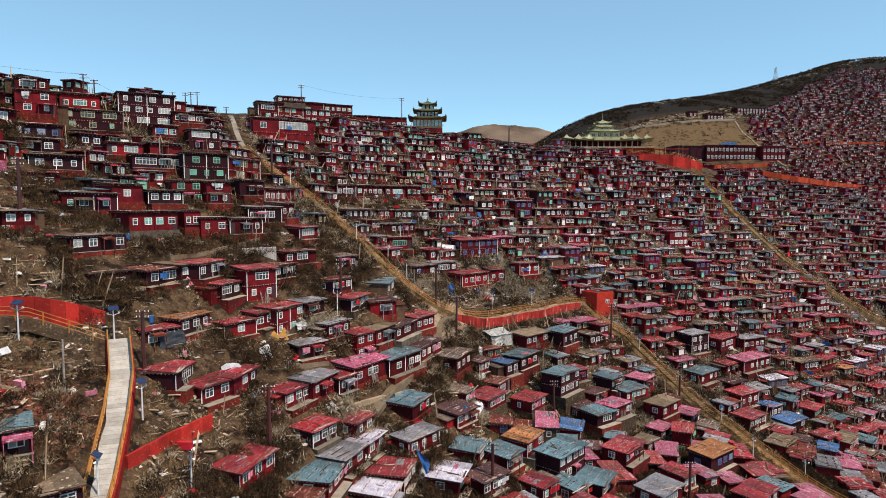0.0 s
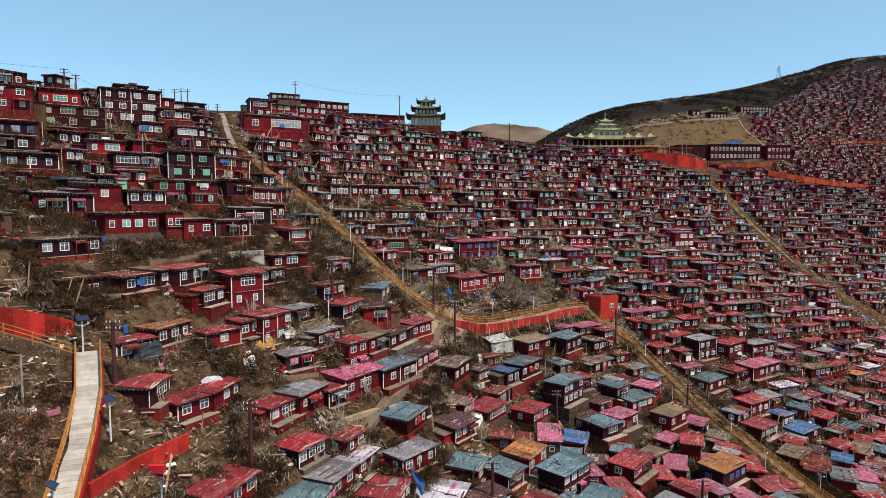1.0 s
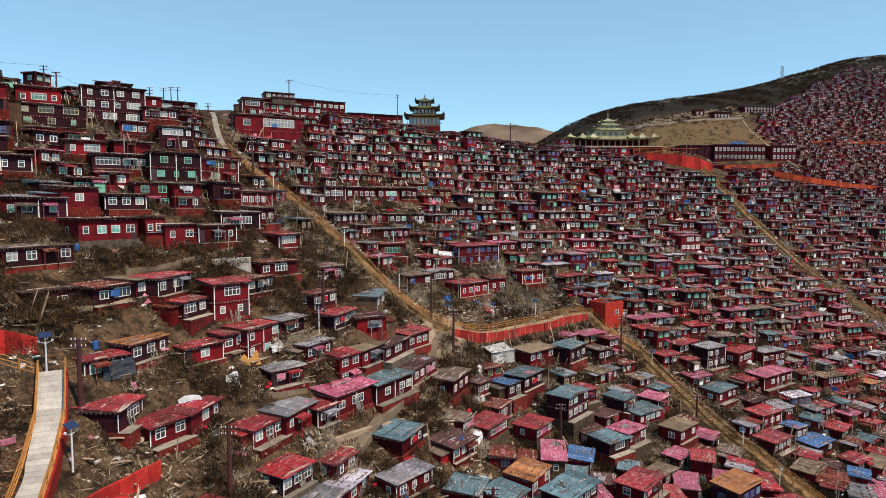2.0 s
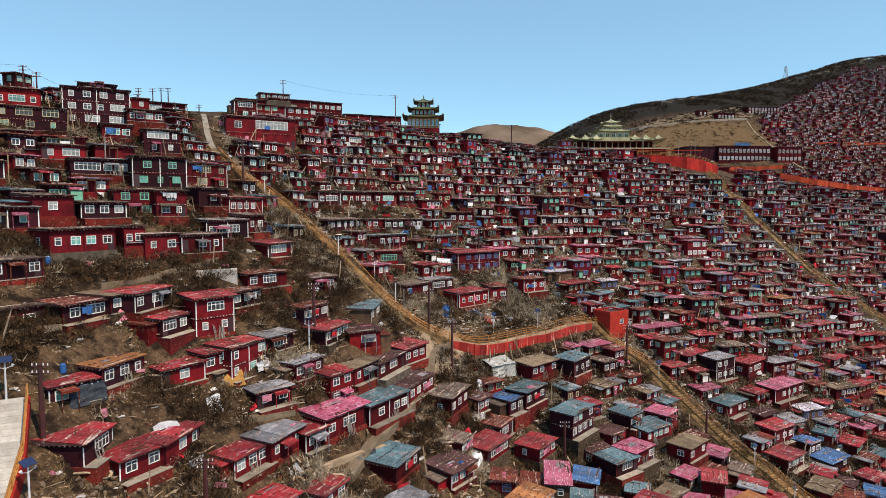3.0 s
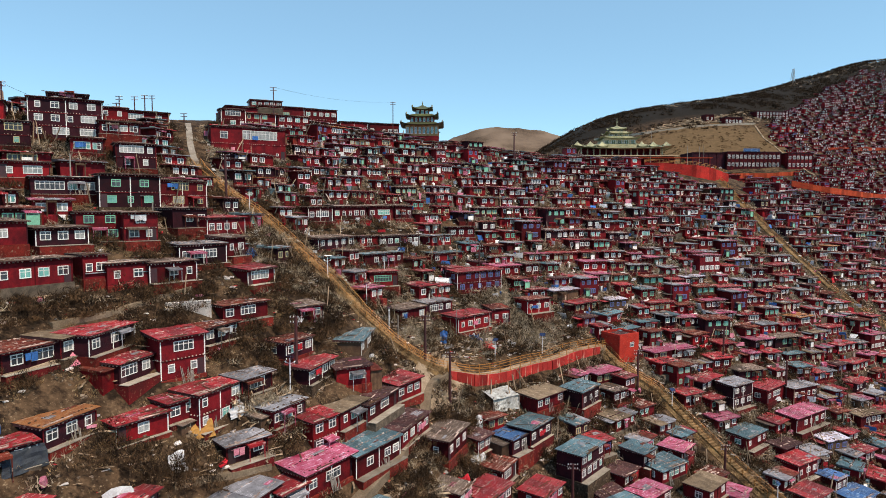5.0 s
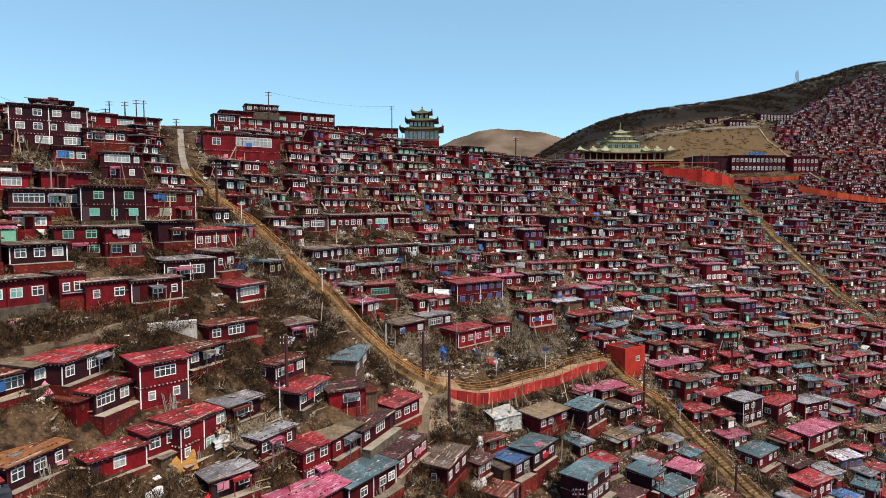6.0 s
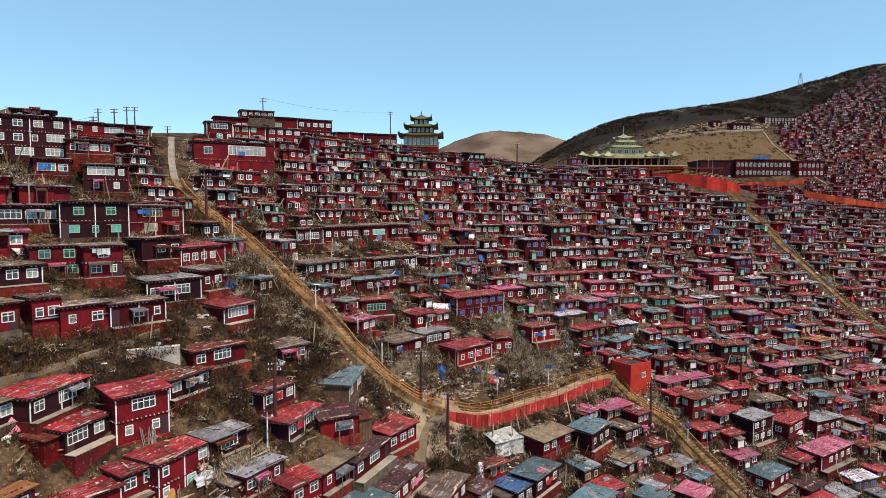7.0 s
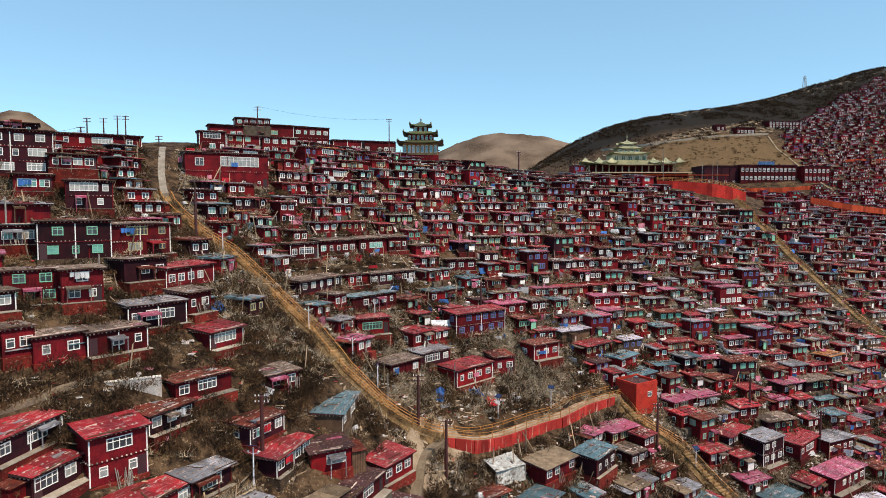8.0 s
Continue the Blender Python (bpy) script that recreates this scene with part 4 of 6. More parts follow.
hut_at(1.9, 111.4, 38.9, 68, 7.5, 4.0, 2.8, 1, 9, 0, 0)
hut_at(11.9, 119.5, 36.0, 49, 4.0, 4.2, 2.27, 1, 7, 1, 0)
hut_at(15.6, 123.1, 36.4, 53, 6.8, 4.2, 2.54, 1, 4, 1, 0)
hut_at(18.5, 130.8, 39.3, 44, 7.4, 4.2, 2.22, 1, 5, 0, 0)
hut_at(26.2, 134.7, 38.5, 51, 6.6, 4.2, 2.8, 1, 4, 1, 0)
hut_at(23.1, 119.6, 32.3, 50, 7.3, 4.2, 2.0, 2, 4, 1, 0)
hut_at(15.6, 111.0, 31.8, 54, 5.6, 4.2, 2.0, 1, 0, 0, 0)
hut_at(7.5, 105.9, 33.8, 56, 6.4, 4.2, 2.0, 1, 0, 2, 0)
hut_at(-5.5, 92.0, 37.4, 66, 6.1, 5.0, 2.0, 1, 4, 0, 0)
hut_at(2.7, 102.7, 35.6, 65, 3.6, 4.2, 2.0, 1, 9, 0, 0)
hut_at(63.2, 154.5, 31.9, 33, 6.7, 4.2, 2.33, 2, 3, 1, 0)
hut_at(72.1, 158.4, 32.1, 40, 9.1, 4.2, 2.8, 1, 0, 0, 0)
hut_at(80.2, 161.2, 31.4, 26, 7.8, 4.5, 2.8, 1, 3, 0, 0)
hut_at(61.2, 144.4, 27.3, 39, 7.6, 4.2, 2.28, 1, 4, 0, 0)
hut_at(34.2, 126.4, 31.2, 46, 4.2, 4.2, 2.14, 1, 4, 1, 0)
hut_at(42.6, 131.9, 29.6, 48, 4.8, 4.2, 2.05, 1, 2, 0, 0)
hut_at(38.1, 125.4, 29.2, 37, 6.6, 4.2, 2.0, 1, 4, 0, 0)
hut_at(44.3, 123.4, 26.6, 43, 6.2, 4.2, 2.37, 1, 5, 0, 0)
hut_at(32.6, 116.2, 28.8, 41, 5.6, 4.2, 2.2, 1, 2, 0, 0)
hut_at(28.8, 112.6, 28.7, 36, 5.2, 4.2, 2.0, 1, 4, 1, 0)
hut_at(68.9, 140.2, 23.1, 32, 6.8, 4.2, 2.8, 1, 0, 0, 0)
hut_at(74.7, 139.3, 20.8, 33, 4.0, 4.2, 2.41, 1, 7, 0, 0)
hut_at(77.8, 136.5, 18.7, 34, 7.0, 4.2, 2.14, 1, 7, 1, 0)
hut_at(66.7, 132.2, 21.0, 37, 6.3, 4.2, 2.27, 1, 0, 0, 0)
hut_at(77.2, 153.7, 27.8, 34, 11.8, 4.2, 2.8, 1, 2, 0, 0)
hut_at(-5.4, 136.6, 53.1, 50, 6.8, 4.0, 2.32, 1, 9, 0, 0)
hut_at(-0.7, 143.8, 53.2, 46, 6.9, 4.0, 2.24, 1, 3, 1, 0)
hut_at(5.9, 143.5, 50.3, 46, 9.0, 4.5, 2.68, 1, 0, 2, 0)
hut_at(12.2, 149.6, 50.4, 23, 4.1, 4.0, 2.8, 1, 1, 0, 0)
hut_at(-12.1, 150.5, 61.9, 51, 10.8, 4.5, 2.35, 1, 4, 0, 0)
hut_at(-10.6, 142.8, 58.7, 27, 5.6, 4.0, 2.65, 1, 0, 2, 1)
hut_at(1.2, 163.8, 61.2, 46, 9.0, 4.0, 2.2, 1, 4, 2, 0)
hut_at(-21.0, 145.7, 65.6, 66, 12, 4.0, 2.04, 1, 9, 1, 0)
hut_at(-15.3, 154.6, 65.5, 49, 5.6, 4.0, 2.0, 1, 9, 2, 0)
hut_at(-9.4, 160.4, 65.1, 48, 11.7, 4.0, 2.28, 1, 9, 1, 0)
hut_at(-24.9, 150.8, 70.7, 57, 6.7, 4.0, 2.8, 1, 9, 0, 0)
hut_at(-20.0, 158.8, 70.9, 51, 9.0, 4.0, 2.74, 1, 9, 0, 0)
hut_at(-14.0, 166.4, 70.9, 48, 7.7, 4.0, 2.8, 1, 9, 0, 0)
hut_at(-9.3, 170.7, 71.0, 45, 5.2, 4.0, 2.8, 1, 9, 0, 0)
hut_at(4.9, 175.0, 66.3, 25, 6.9, 4.0, 2.51, 1, 9, 0, 0)
hut_at(8.1, 158.1, 55.7, 36, 12, 4.0, 2.12, 2, 0, 0, 3)
hut_at(-11.8, 117.7, 52.2, 86, 9.4, 4.0, 2.0, 1, 4, 3, 0)
hut_at(-19.1, 115.3, 57.2, 47, 4.3, 4.0, 2.0, 1, 9, 0, 0)
hut_at(20.5, 156.3, 51.4, 36, 6.5, 4.0, 2.8, 1, 1, 2, 0)
hut_at(-19.4, 106.9, 53.9, 66, 5.6, 4.5, 2.05, 1, 1, 1, 0)
hut_at(-47.7, 83.2, 62.6, 67, 8.2, 4.0, 2.0, 1, 9, 1, 0)
hut_at(-22.5, 66.8, 38.6, 72, 6.4, 4.5, 2.0, 1, 0, 2, 0)
hut_at(-37.7, 53.2, 47.5, 35, 2.3, 5.0, 2.0, 1, 4, 1, 0)
hut_at(-33.3, 51.0, 43.2, 42, 3.6, 5.0, 2.0, 1, 5, 1, 0)
hut_at(-17.1, 78.3, 38.4, 62, 4.6, 4.5, 2.02, 1, 0, 1, 0)
hut_at(-12.7, 83.5, 37.5, 66, 4.4, 4.5, 2.0, 1, 0, 0, 0)
hut_at(-10.8, 81.8, 35.5, 68, 4.6, 4.0, 2.0, 1, 10, 0, 0)
hut_at(-13.4, 76.6, 35.6, 68, 5.0, 5.0, 2.0, 1, 3, 0, 0)
hut_at(-14.9, 72.1, 35.2, 80, 7.1, 5.0, 2.02, 1, 4, 0, 0)
hut_at(-16.0, 67.7, 34.5, 77, 3.1, 5.0, 2.0, 1, 1, 0, 0)
hut_at(2.1, 96.0, 34.6, 53, 5.0, 4.2, 2.0, 1, 6, 0, 0)
hut_at(12.4, 93.9, 30.9, 58, 5.8, 4.2, 2.17, 1, 8, 0, 0)
hut_at(17.8, 91.6, 28.0, 48, 7.3, 4.2, 2.0, 2, 4, 1, 0)
hut_at(13.0, 83.1, 28.7, 47, 3.1, 4.2, 2.0, 1, 0, 0, 0)
hut_at(17.9, 84.9, 27.4, 46, 3.0, 4.2, 2.0, 1, 4, 0, 0)
hut_at(3.7, 87.5, 31.9, 71, 4.5, 4.2, 2.0, 1, 4, 0, 0)
hut_at(0.7, 80.3, 31.2, 73, 5.1, 4.2, 2.0, 1, 10, 0, 0)
hut_at(-6.7, 77.4, 33.1, 78, 5.1, 5.0, 2.0, 1, 0, 0, 0)
hut_at(-8.0, 73.6, 32.4, 75, 5.5, 5.0, 2.0, 1, 10, 0, 0)
hut_at(8.7, 88.1, 30.9, 52, 3.9, 4.2, 2.0, 1, 4, 0, 0)
hut_at(47.1, 106.0, 23.2, 38, 7.4, 4.2, 2.72, 1, 8, 1, 3)
hut_at(36.8, 94.3, 25.2, 38, 3.0, 4.2, 2.0, 1, 0, 2, 0)
hut_at(29.7, 99.6, 27.3, 48, 6.4, 4.2, 2.03, 1, 0, 0, 0)
hut_at(22.0, 87.4, 27.4, 57, 5.0, 4.2, 2.0, 1, 4, 1, 0)
hut_at(31.6, 87.9, 25.7, 42, 5.8, 4.2, 2.0, 1, 3, 0, 0)
hut_at(48.1, 92.6, 22.9, 40, 6.6, 4.2, 2.0, 1, 0, 0, 0)

# the tall houses along the ridge
hut_at(-42.1, 162.7, 83.9, 30, 15.6, 6.0, 3.35, 2, 9, 0, 0, "small small small small small|tall long")
hut_at(-73.3, 112.1, 88.8, 34, 5.0, 5.0, 2.0, 1, 6, 0, 0, "wide single")
hut_at(-70.8, 109.1, 84.3, 34, 6.0, 5.0, 1.9, 2, 9, 0, 0, "pair single|single pair")
hut_at(-71.3, 123.1, 87.1, 32, 6.6, 5.0, 2.9, 1, 1, 2, 0, "single wide single")
hut_at(-67.5, 120.0, 82.8, 32, 10.3, 4.5, 1.85, 2, 9, 1, 2, "pair pair single|pair wide wide")
hut_at(-60.8, 128.2, 84.6, 32, 10.3, 5.0, 2.1, 3, 6, 1, 0, "single wide wide|pair pair single wide|single pair pair pair")
hut_at(-61.8, 130.6, 90.9, 32, 5.6, 3.6, 1.3, 1, 6, 1, 0, "small small small")
hut_at(-66.1, 165.2, 89.8, 30, 10.5, 5.0, 2.35, 2, 9, 0, 0, "wide pair pair|band pair")
hut_at(-64.9, 150.1, 88.7, 32, 5.3, 5.0, 2.15, 2, 9, 2, 0, "pair pair|single single")
hut_at(-49.0, 126.9, 79.7, 34, 5.8, 4.5, 1.95, 2, 9, 1, 0, "single single|band single")
hut_at(-56.1, 125.7, 82.1, 34, 4.6, 4.0, 2.3, 1, 9, 0, 0, "wide pair")
hut_at(-53.6, 131.0, 85.6, 34, 6.1, 4.0, 2.0, 1, 9, 0, 0, "single pair pair pair")
hut_at(-66.7, 114.7, 80.0, 34, 4.9, 4.0, 2.1, 1, 3, 0, 0, "single pair")
hut_at(-67.4, 104.7, 79.6, 36, 6.0, 4.0, 2.3, 1, 9, 1, 3, "single pair single")
hut_at(-65.5, 101.0, 77.1, 36, 5.8, 4.0, 2.1, 1, 9, 1, 0, "pair pair")
hut_at(-58.2, 113.6, 77.6, 36, 5.9, 4.0, 2.2, 1, 9, 2, 0, "single wide")
hut_at(-52.3, 113.6, 75.3, 38, 8.6, 4.0, 2.3, 1, 4, 1, 0, "band pair wide")
hut_at(-44.5, 115.6, 73.5, 38, 7.9, 4.0, 2.3, 2, 9, 1, 1, "pair single pair|pair pair")
hut_at(-44.6, 107.6, 69.0, 38, 5.5, 4.0, 1.9, 2, 9, 0, 1, "single single pair|pair pair")
hut_at(-40.3, 109.6, 69.0, 40, 4.2, 4.0, 1.85, 2, 9, 0, 0, "pair single|pair")
hut_at(-61.5, 98.7, 74.2, 38, 7.2, 4.0, 2.2, 1, 9, 1, 0, "pair pair single")
hut_at(-60.7, 93.6, 71.2, 38, 4.7, 4.0, 2.2, 1, 0, 0, 0, "pair pair")
hut_at(-58.4, 90.0, 68.6, 38, 4.7, 4.0, 2.2, 1, 9, 1, 0, "single pair single")
hut_at(-53.6, 90.6, 67.9, 38, 3.9, 4.0, 2.5, 1, 3, 0, 0, "single pair")
hut_at(-50.7, 92.6, 67.9, 38, 3.1, 4.0, 2.4, 1, 3, 1, 0, "single")
hut_at(-50.9, 207.7, 101.9, 25, 8.8, 6.0, 2.10, 1, 6, 0, 0)
hut_at(-56.2, 202.2, 98.0, 28, 8.3, 5.0, 3.50, 1, 9, 0, 0)
hut_at(-46.7, 208.3, 98.7, 25, 13.1, 5.0, 3.78, 1, 9, 0, 2)
hut_at(-48.9, 173.5, 92.1, 28, 5.4, 5.0, 2.10, 2, 9, 0, 0)
hut_at(-44.3, 179.6, 92.4, 28, 7.1, 5.0, 1.88, 2, 9, 0, 2)
hut_at(-37.7, 185.2, 92.3, 28, 8.0, 5.0, 2.03, 2, 9, 0, 0)
hut_at(-36.6, 214.7, 96.9, 25, 9.6, 6.0, 2.82, 2, 9, 0, 0)
hut_at(-27.0, 218.3, 95.7, 22, 8.2, 5.0, 3.69, 1, 9, 0, 0)
hut_at(-18.3, 224.3, 95.9, 20, 9.4, 5.0, 3.81, 1, 9, 0, 0)


NEAR_LIMIT = 160
plan = plan_rows()
plan.sort(key=lambda p: math.hypot(p[0] - 10, (p[1] - 70)))
moulds = {}
for w in (3.6, 4.2, 4.8, 5.6, 6.4, 7.6):
    moulds[w] = [far_hut(hut_spec(rng_h, w, 3.5)) for _ in range(26)]
distant = {}
for w in moulds:
    distant[w] = [far_hut(hut_spec(rng_h, w, 3.5, wall=rng_h.choice((0, 0, 2, 2, 2)), roof=rng_h.choice((0, 0, 1, 2, 6, 2)), plinth=rng_h.choice((0, 2, 2))), 0.3) for _ in range(12)]
crowd = {"hillside": [], "opposite_slope": []}
for k, (x, y, ang, w, d) in enumerate(plan):
    m = hut_pose(x, y, ang, d)
    if k < NEAR_LIMIT:
        build_hut(m, hut_spec(rng_h, w, d), True)
        continue
    v, f, s = rng_h.choice((distant if y > 287 else moulds)[w])
    size = rng_h.uniform(0.9, 1.1) * (0.72 if y > 287 else 1.0)
    v = (v * (size, size * rng_h.uniform(0.9, 1.1), size)) @ np.array(m.to_3x3()).T + np.array(m.translation)
    crowd["hillside" if y < 287 and x < 160 else "opposite_slope"].append((v, f, s))
for key, many in crowd.items():
    shift = np.cumsum([0] + [len(v) for v, f, s in many])
    me = mesh_of_arrays("huts", np.concatenate([v for v, f, s in many]), np.concatenate([f + k for (v, f, s), k in zip(many, shift)]), np.concatenate([s for v, f, s in many]), SLOTS)
    tagged(new("huts_of_the_" + key, me), "crowded rows of small maroon huts with white windows, far up the slope", "huts", kind="stuff")
print("huts", len(plan))


# ---- stairs, walkways and walls ----
def strip_points(line, step=1.0, side=0.0, lift=0.0, heights=None):
    """Points along a line of the plan, shifted sideways, on the ground or on given heights, smoothed."""
    pts = along(line, step)
    if heights:
        acc = [0.0]
        for (ax, ay), (bx, by) in zip(line, line[1:]):
            acc.append(acc[-1] + math.hypot(bx - ax, by - ay))
        at = [0.0]
        for a, b in zip(pts, pts[1:]):
            at.append(at[-1] + math.hypot(b[0] - a[0], b[1] - a[1]))
        zs = np.interp(at, acc, heights)
    else:
        zs = np.array([height(p[0], p[1]) for p in pts])
        if len(zs) > 4:
            pad = np.pad(zs, 2, mode="edge")
            zs = (pad[:-4] + pad[1:-3] + pad[2:-2] + pad[3:-1] + pad[4:]) / 5
    heads = np.array([(math.cos(p[2]), math.sin(p[2])) for p in pts])
    pad = np.pad(heads, ((2, 2), (0, 0)), mode="edge")
    heads = pad[:-4] + pad[1:-3] + pad[2:-2] + pad[3:-1] + pad[4:]
    heads /= np.linalg.norm(heads, axis=1)[:, None]
    return [Vector((p[0] - h[1] * side, p[1] + h[0] * side, z + lift)) for p, h, z in zip(pts, heads, zs)]


def ribbon(points_a, points_b, down_a, down_b):
    """A solid band between two lines, with a skirt of the given depth."""
    g = Geo()
    n = len(points_a)
    v = []
    for a, b in zip(points_a, points_b):
        v += [a, b, b - Vector((0, 0, down_b)), a - Vector((0, 0, down_a))]
    f = []
    for i in range(n - 1):
        k, j = 4 * i, 4 * i + 4
        f += [(k, j, j + 1, k + 1), (k + 1, j + 1, j + 2, k + 2), (k + 2, j + 2, j + 3, k + 3), (k + 3, j + 3, j, k)]
    f += [(0, 1, 2, 3), (4 * n - 1, 4 * n - 2, 4 * n - 3, 4 * n - 4)]
    return g.faces(v, f)


post_mesh = Geo().box(-0.055, -0.055, -0.3, 0.055, 0.055, 1.2).mesh("post", [ORANGE])


def railing(points, label, every=2):
    """Orange rails on posts along a line of points."""
    rail = thing("railing", Matrix.Translation(points[0]), label, "railing", "orange railings")
    back = Matrix.Translation(-points[0])
    for hgt in (0.25, 0.7, 1.15):
        g = Geo()
        v, f = [], []
        for p in points:
            q = p - points[0]
            v += [q + Vector((0, 0, hgt - 0.04)), q + Vector((0.05, 0.05, hgt)), q + Vector((0, 0, hgt + 0.05)), q + Vector((-0.05, -0.05, hgt))]
        for i in range(len(points) - 1):
            for s in range(4):
                f.append((4 * i + s, 4 * i + (s + 1) % 4, 4 * i + 4 + (s + 1) % 4, 4 * i + 4 + s))
        part("rail", g.faces(v, f), ORANGE, rail)
    for p in points[::every]:
        part("post", post_mesh, None, rail, at=Matrix.Translation(p - points[0]))
    return rail


def stairs(key, width, rails):
    line = STAIRS[key]
    g = Geo()
    pts = strip_points(line, 0.55)
    for a, b in zip(pts, pts[1:]):
        d = (b - a)
        d.z = 0
        if d.length < 1e-4:
            continue
        d.normalize()
        s = Vector((-d.y, d.x, 0)) * width / 2
        z = max(a.z, b.z) + 0.22
        lo = min(a.z, b.z) - 0.8
        c, e = a - d * 0.02, b + d * 0.02
        vs = [Vector((q.x, q.y, lo)) for q in (c + s, c - s, e - s, e + s)] + [Vector((q.x, q.y, z)) for q in (c + s, c - s, e - s, e + s)]
        g.faces(vs, [(0, 1, 5, 4), (1, 2, 6, 5), (2, 3, 7, 6), (3, 0, 4, 7), (4, 5, 6, 7)])
    tagged(new("stairs_" + key, g.mesh("stairs", [STEP])), "long straight flight of dusty ochre steps up the slope", "stairs", kind="structure")
    for side in rails:
        railing(strip_points(line, 1.1, side * (width / 2 + 0.05), 0.25), "orange painted railing beside the long flight of steps")


stairs("upper", 1.7, (-1, 1))
stairs("lower", 1.7, (-1, 1))
stairs("right", 1.8, (1,))

# the grey concrete ramp over the crest
RAMP_CONCRETE = material("dusty_grey_concrete", (0.23, 0.205, 0.175), (0.15, 0.125, 0.10), 1.6, 0.95, bump=0.5, speck=(0.16, 0.12, 0.09))
tagged(new("ramp", ribbon(strip_points(RAMP, 1.2, 0.6, 0.3), strip_points(RAMP, 1.2, -0.6, 0.3), 1.2, 1.2).mesh("ramp", [RAMP_CONCRETE])), "steep dusty grey concrete ramp climbing over the ridge", "ramp", kind="structure")

GRASS_BANK = material("ochre_grass_bank", (0.20, 0.125, 0.055), (0.09, 0.055, 0.028), 1.1, 0.98, bump=0.9, fine=5.0, speck=(0.38, 0.27, 0.15))
for key, near_side, far_side in (("lower", -1.05, -2.5), ("upper", -1.05, -2.1)):
    ba, bb = strip_points(STAIRS[key], 0.9, near_side), strip_points(STAIRS[key], 0.9, far_side)
    for k, (a, b) in enumerate(zip(ba, bb)):
        a.z, b.z = height(a.x, a.y) + 0.14, height(b.x, b.y) + 0.10 + 0.07 * math.sin(k * 1.7)
    tagged(new("grass_bank_" + key, ribbon(ba, bb, 1.0, 1.0).mesh("grass_bank", [GRASS_BANK])), "bank of dry ochre grass beside the flight of steps", "bank", kind="structure")

# walkway from the junction to the lower flight, with its curved red wall
edge_in, edge_out = strip_points(WALKWAY, 1.3, 1.5, 0.5), strip_points(WALKWAY, 1.3, -1.2, 0.5)
for a, b in zip(edge_in, edge_out):
    a.z = b.z = (a.z + b.z) / 2
tagged(new("walkway", ribbon(edge_in, edge_out, 1.0, 1.0).mesh("walkway", [EARTH_TRACK])), "level earth walkway between orange railings", "walkway", kind="structure")
railing(edge_in, "orange painted railing along the level walkway")
railing(edge_out, "orange painted railing above the curved red wall")
bulwark = tagged(new("retaining_wall_curved"), "curved red retaining wall with pale vertical streaks below the walkway", "retaining wall", kind="structure")
rng_w = random.Random(21)
foot = strip_points(WALKWAY, 1.3, -1.32, 0.5)
for i, (a, b) in enumerate(zip(foot[:-3], foot[1:-2])):
    t0, t1 = 0.1, 0.1
    d = (b - a).normalized()
    nrm = Vector((d.y, -d.x, 0)).normalized()
    za, zb = (edge_out[i].z + t0, edge_out[i + 1].z + t1)
    out = nrm * rng_w.uniform(0.25, 0.33)
    a2, b2 = a + d * 0.03, b - d * 0.03
    vs = [Vector((p.x, p.y, z)) for p, z in ((a2, za - 2.7), (b2, zb - 2.7), (b2, zb), (a2, za))] + [Vector((p.x, p.y, z)) for p, z in ((a2 + out, za - 2.7), (b2 + out, zb - 2.7), (b2 + out, zb), (a2 + out, za))]
    part("panel", Geo().faces(vs, [(3, 2, 1, 0), (4, 5, 6, 7), (0, 1, 5, 4), (1, 2, 6, 5), (2, 3, 7, 6), (3, 0, 4, 7)]), STREAKED, bulwark)

# the trodden track down from the junction
ta, tb = strip_points(TRACK, 1.5, 1.3, 0.10), strip_points(TRACK, 1.5, -1.3, 0.10)
tagged(new("path", ribbon(ta, tb, 1.2, 1.2).mesh("path", [EARTH_TRACK])), "narrow trodden earth path between the huts", "path", kind="structure")

for line in ([(-40, 90), (-38.2, 93.3), (-35.9, 98), (-33.2, 102.2), (-31.6, 105.7)], [(-14.4, 84.9), (-10.4, 89.7), (-4.4, 96.5), (-1.8, 100.4)], [(-42, 77.5), (-40.6, 80.2), (-39.1, 83), (-37.5, 86.3)],
             [(-24.4, 83.2), (-22, 86.4), (-17.2, 91.2)], [(-46, 55.5), (-42.5, 56), (-39.2, 58.2), (-38.4, 61)]):
    pa, pb = strip_points(line, 1.0, 0.35, 0.16), strip_points(line, 1.0, -0.35, 0.16)
    for a, b in zip(pa, pb):
        a.z = b.z = max(height(a.x, a.y), height(b.x, b.y)) + 0.06
    tagged(new("path", ribbon(pa, pb, 0.9, 0.9).mesh("path", [EARTH_TRACK])), "narrow pale footpath cut along the slope", "path", kind="structure")

# trodden ground where the walkway, the steps and the track meet
ja, jb = strip_points([(4, 130.5), (1.4, 127), (-0.6, 122.5), (-1.6, 117)], 1.0, 3.4, 0.0), strip_points([(4, 130.5), (1.4, 127), (-0.6, 122.5), (-1.6, 117)], 1.0, -3.2, 0.0)
for a, b in zip(ja, jb):
    a.z, b.z = height(a.x, a.y) + 0.12, height(b.x, b.y) + 0.12
tagged(new("trodden_ground", ribbon(ja, jb, 1.2, 1.2).mesh("trodden_ground", [EARTH_TRACK])), "pale trodden earth where the paths meet", "path", kind="structure")

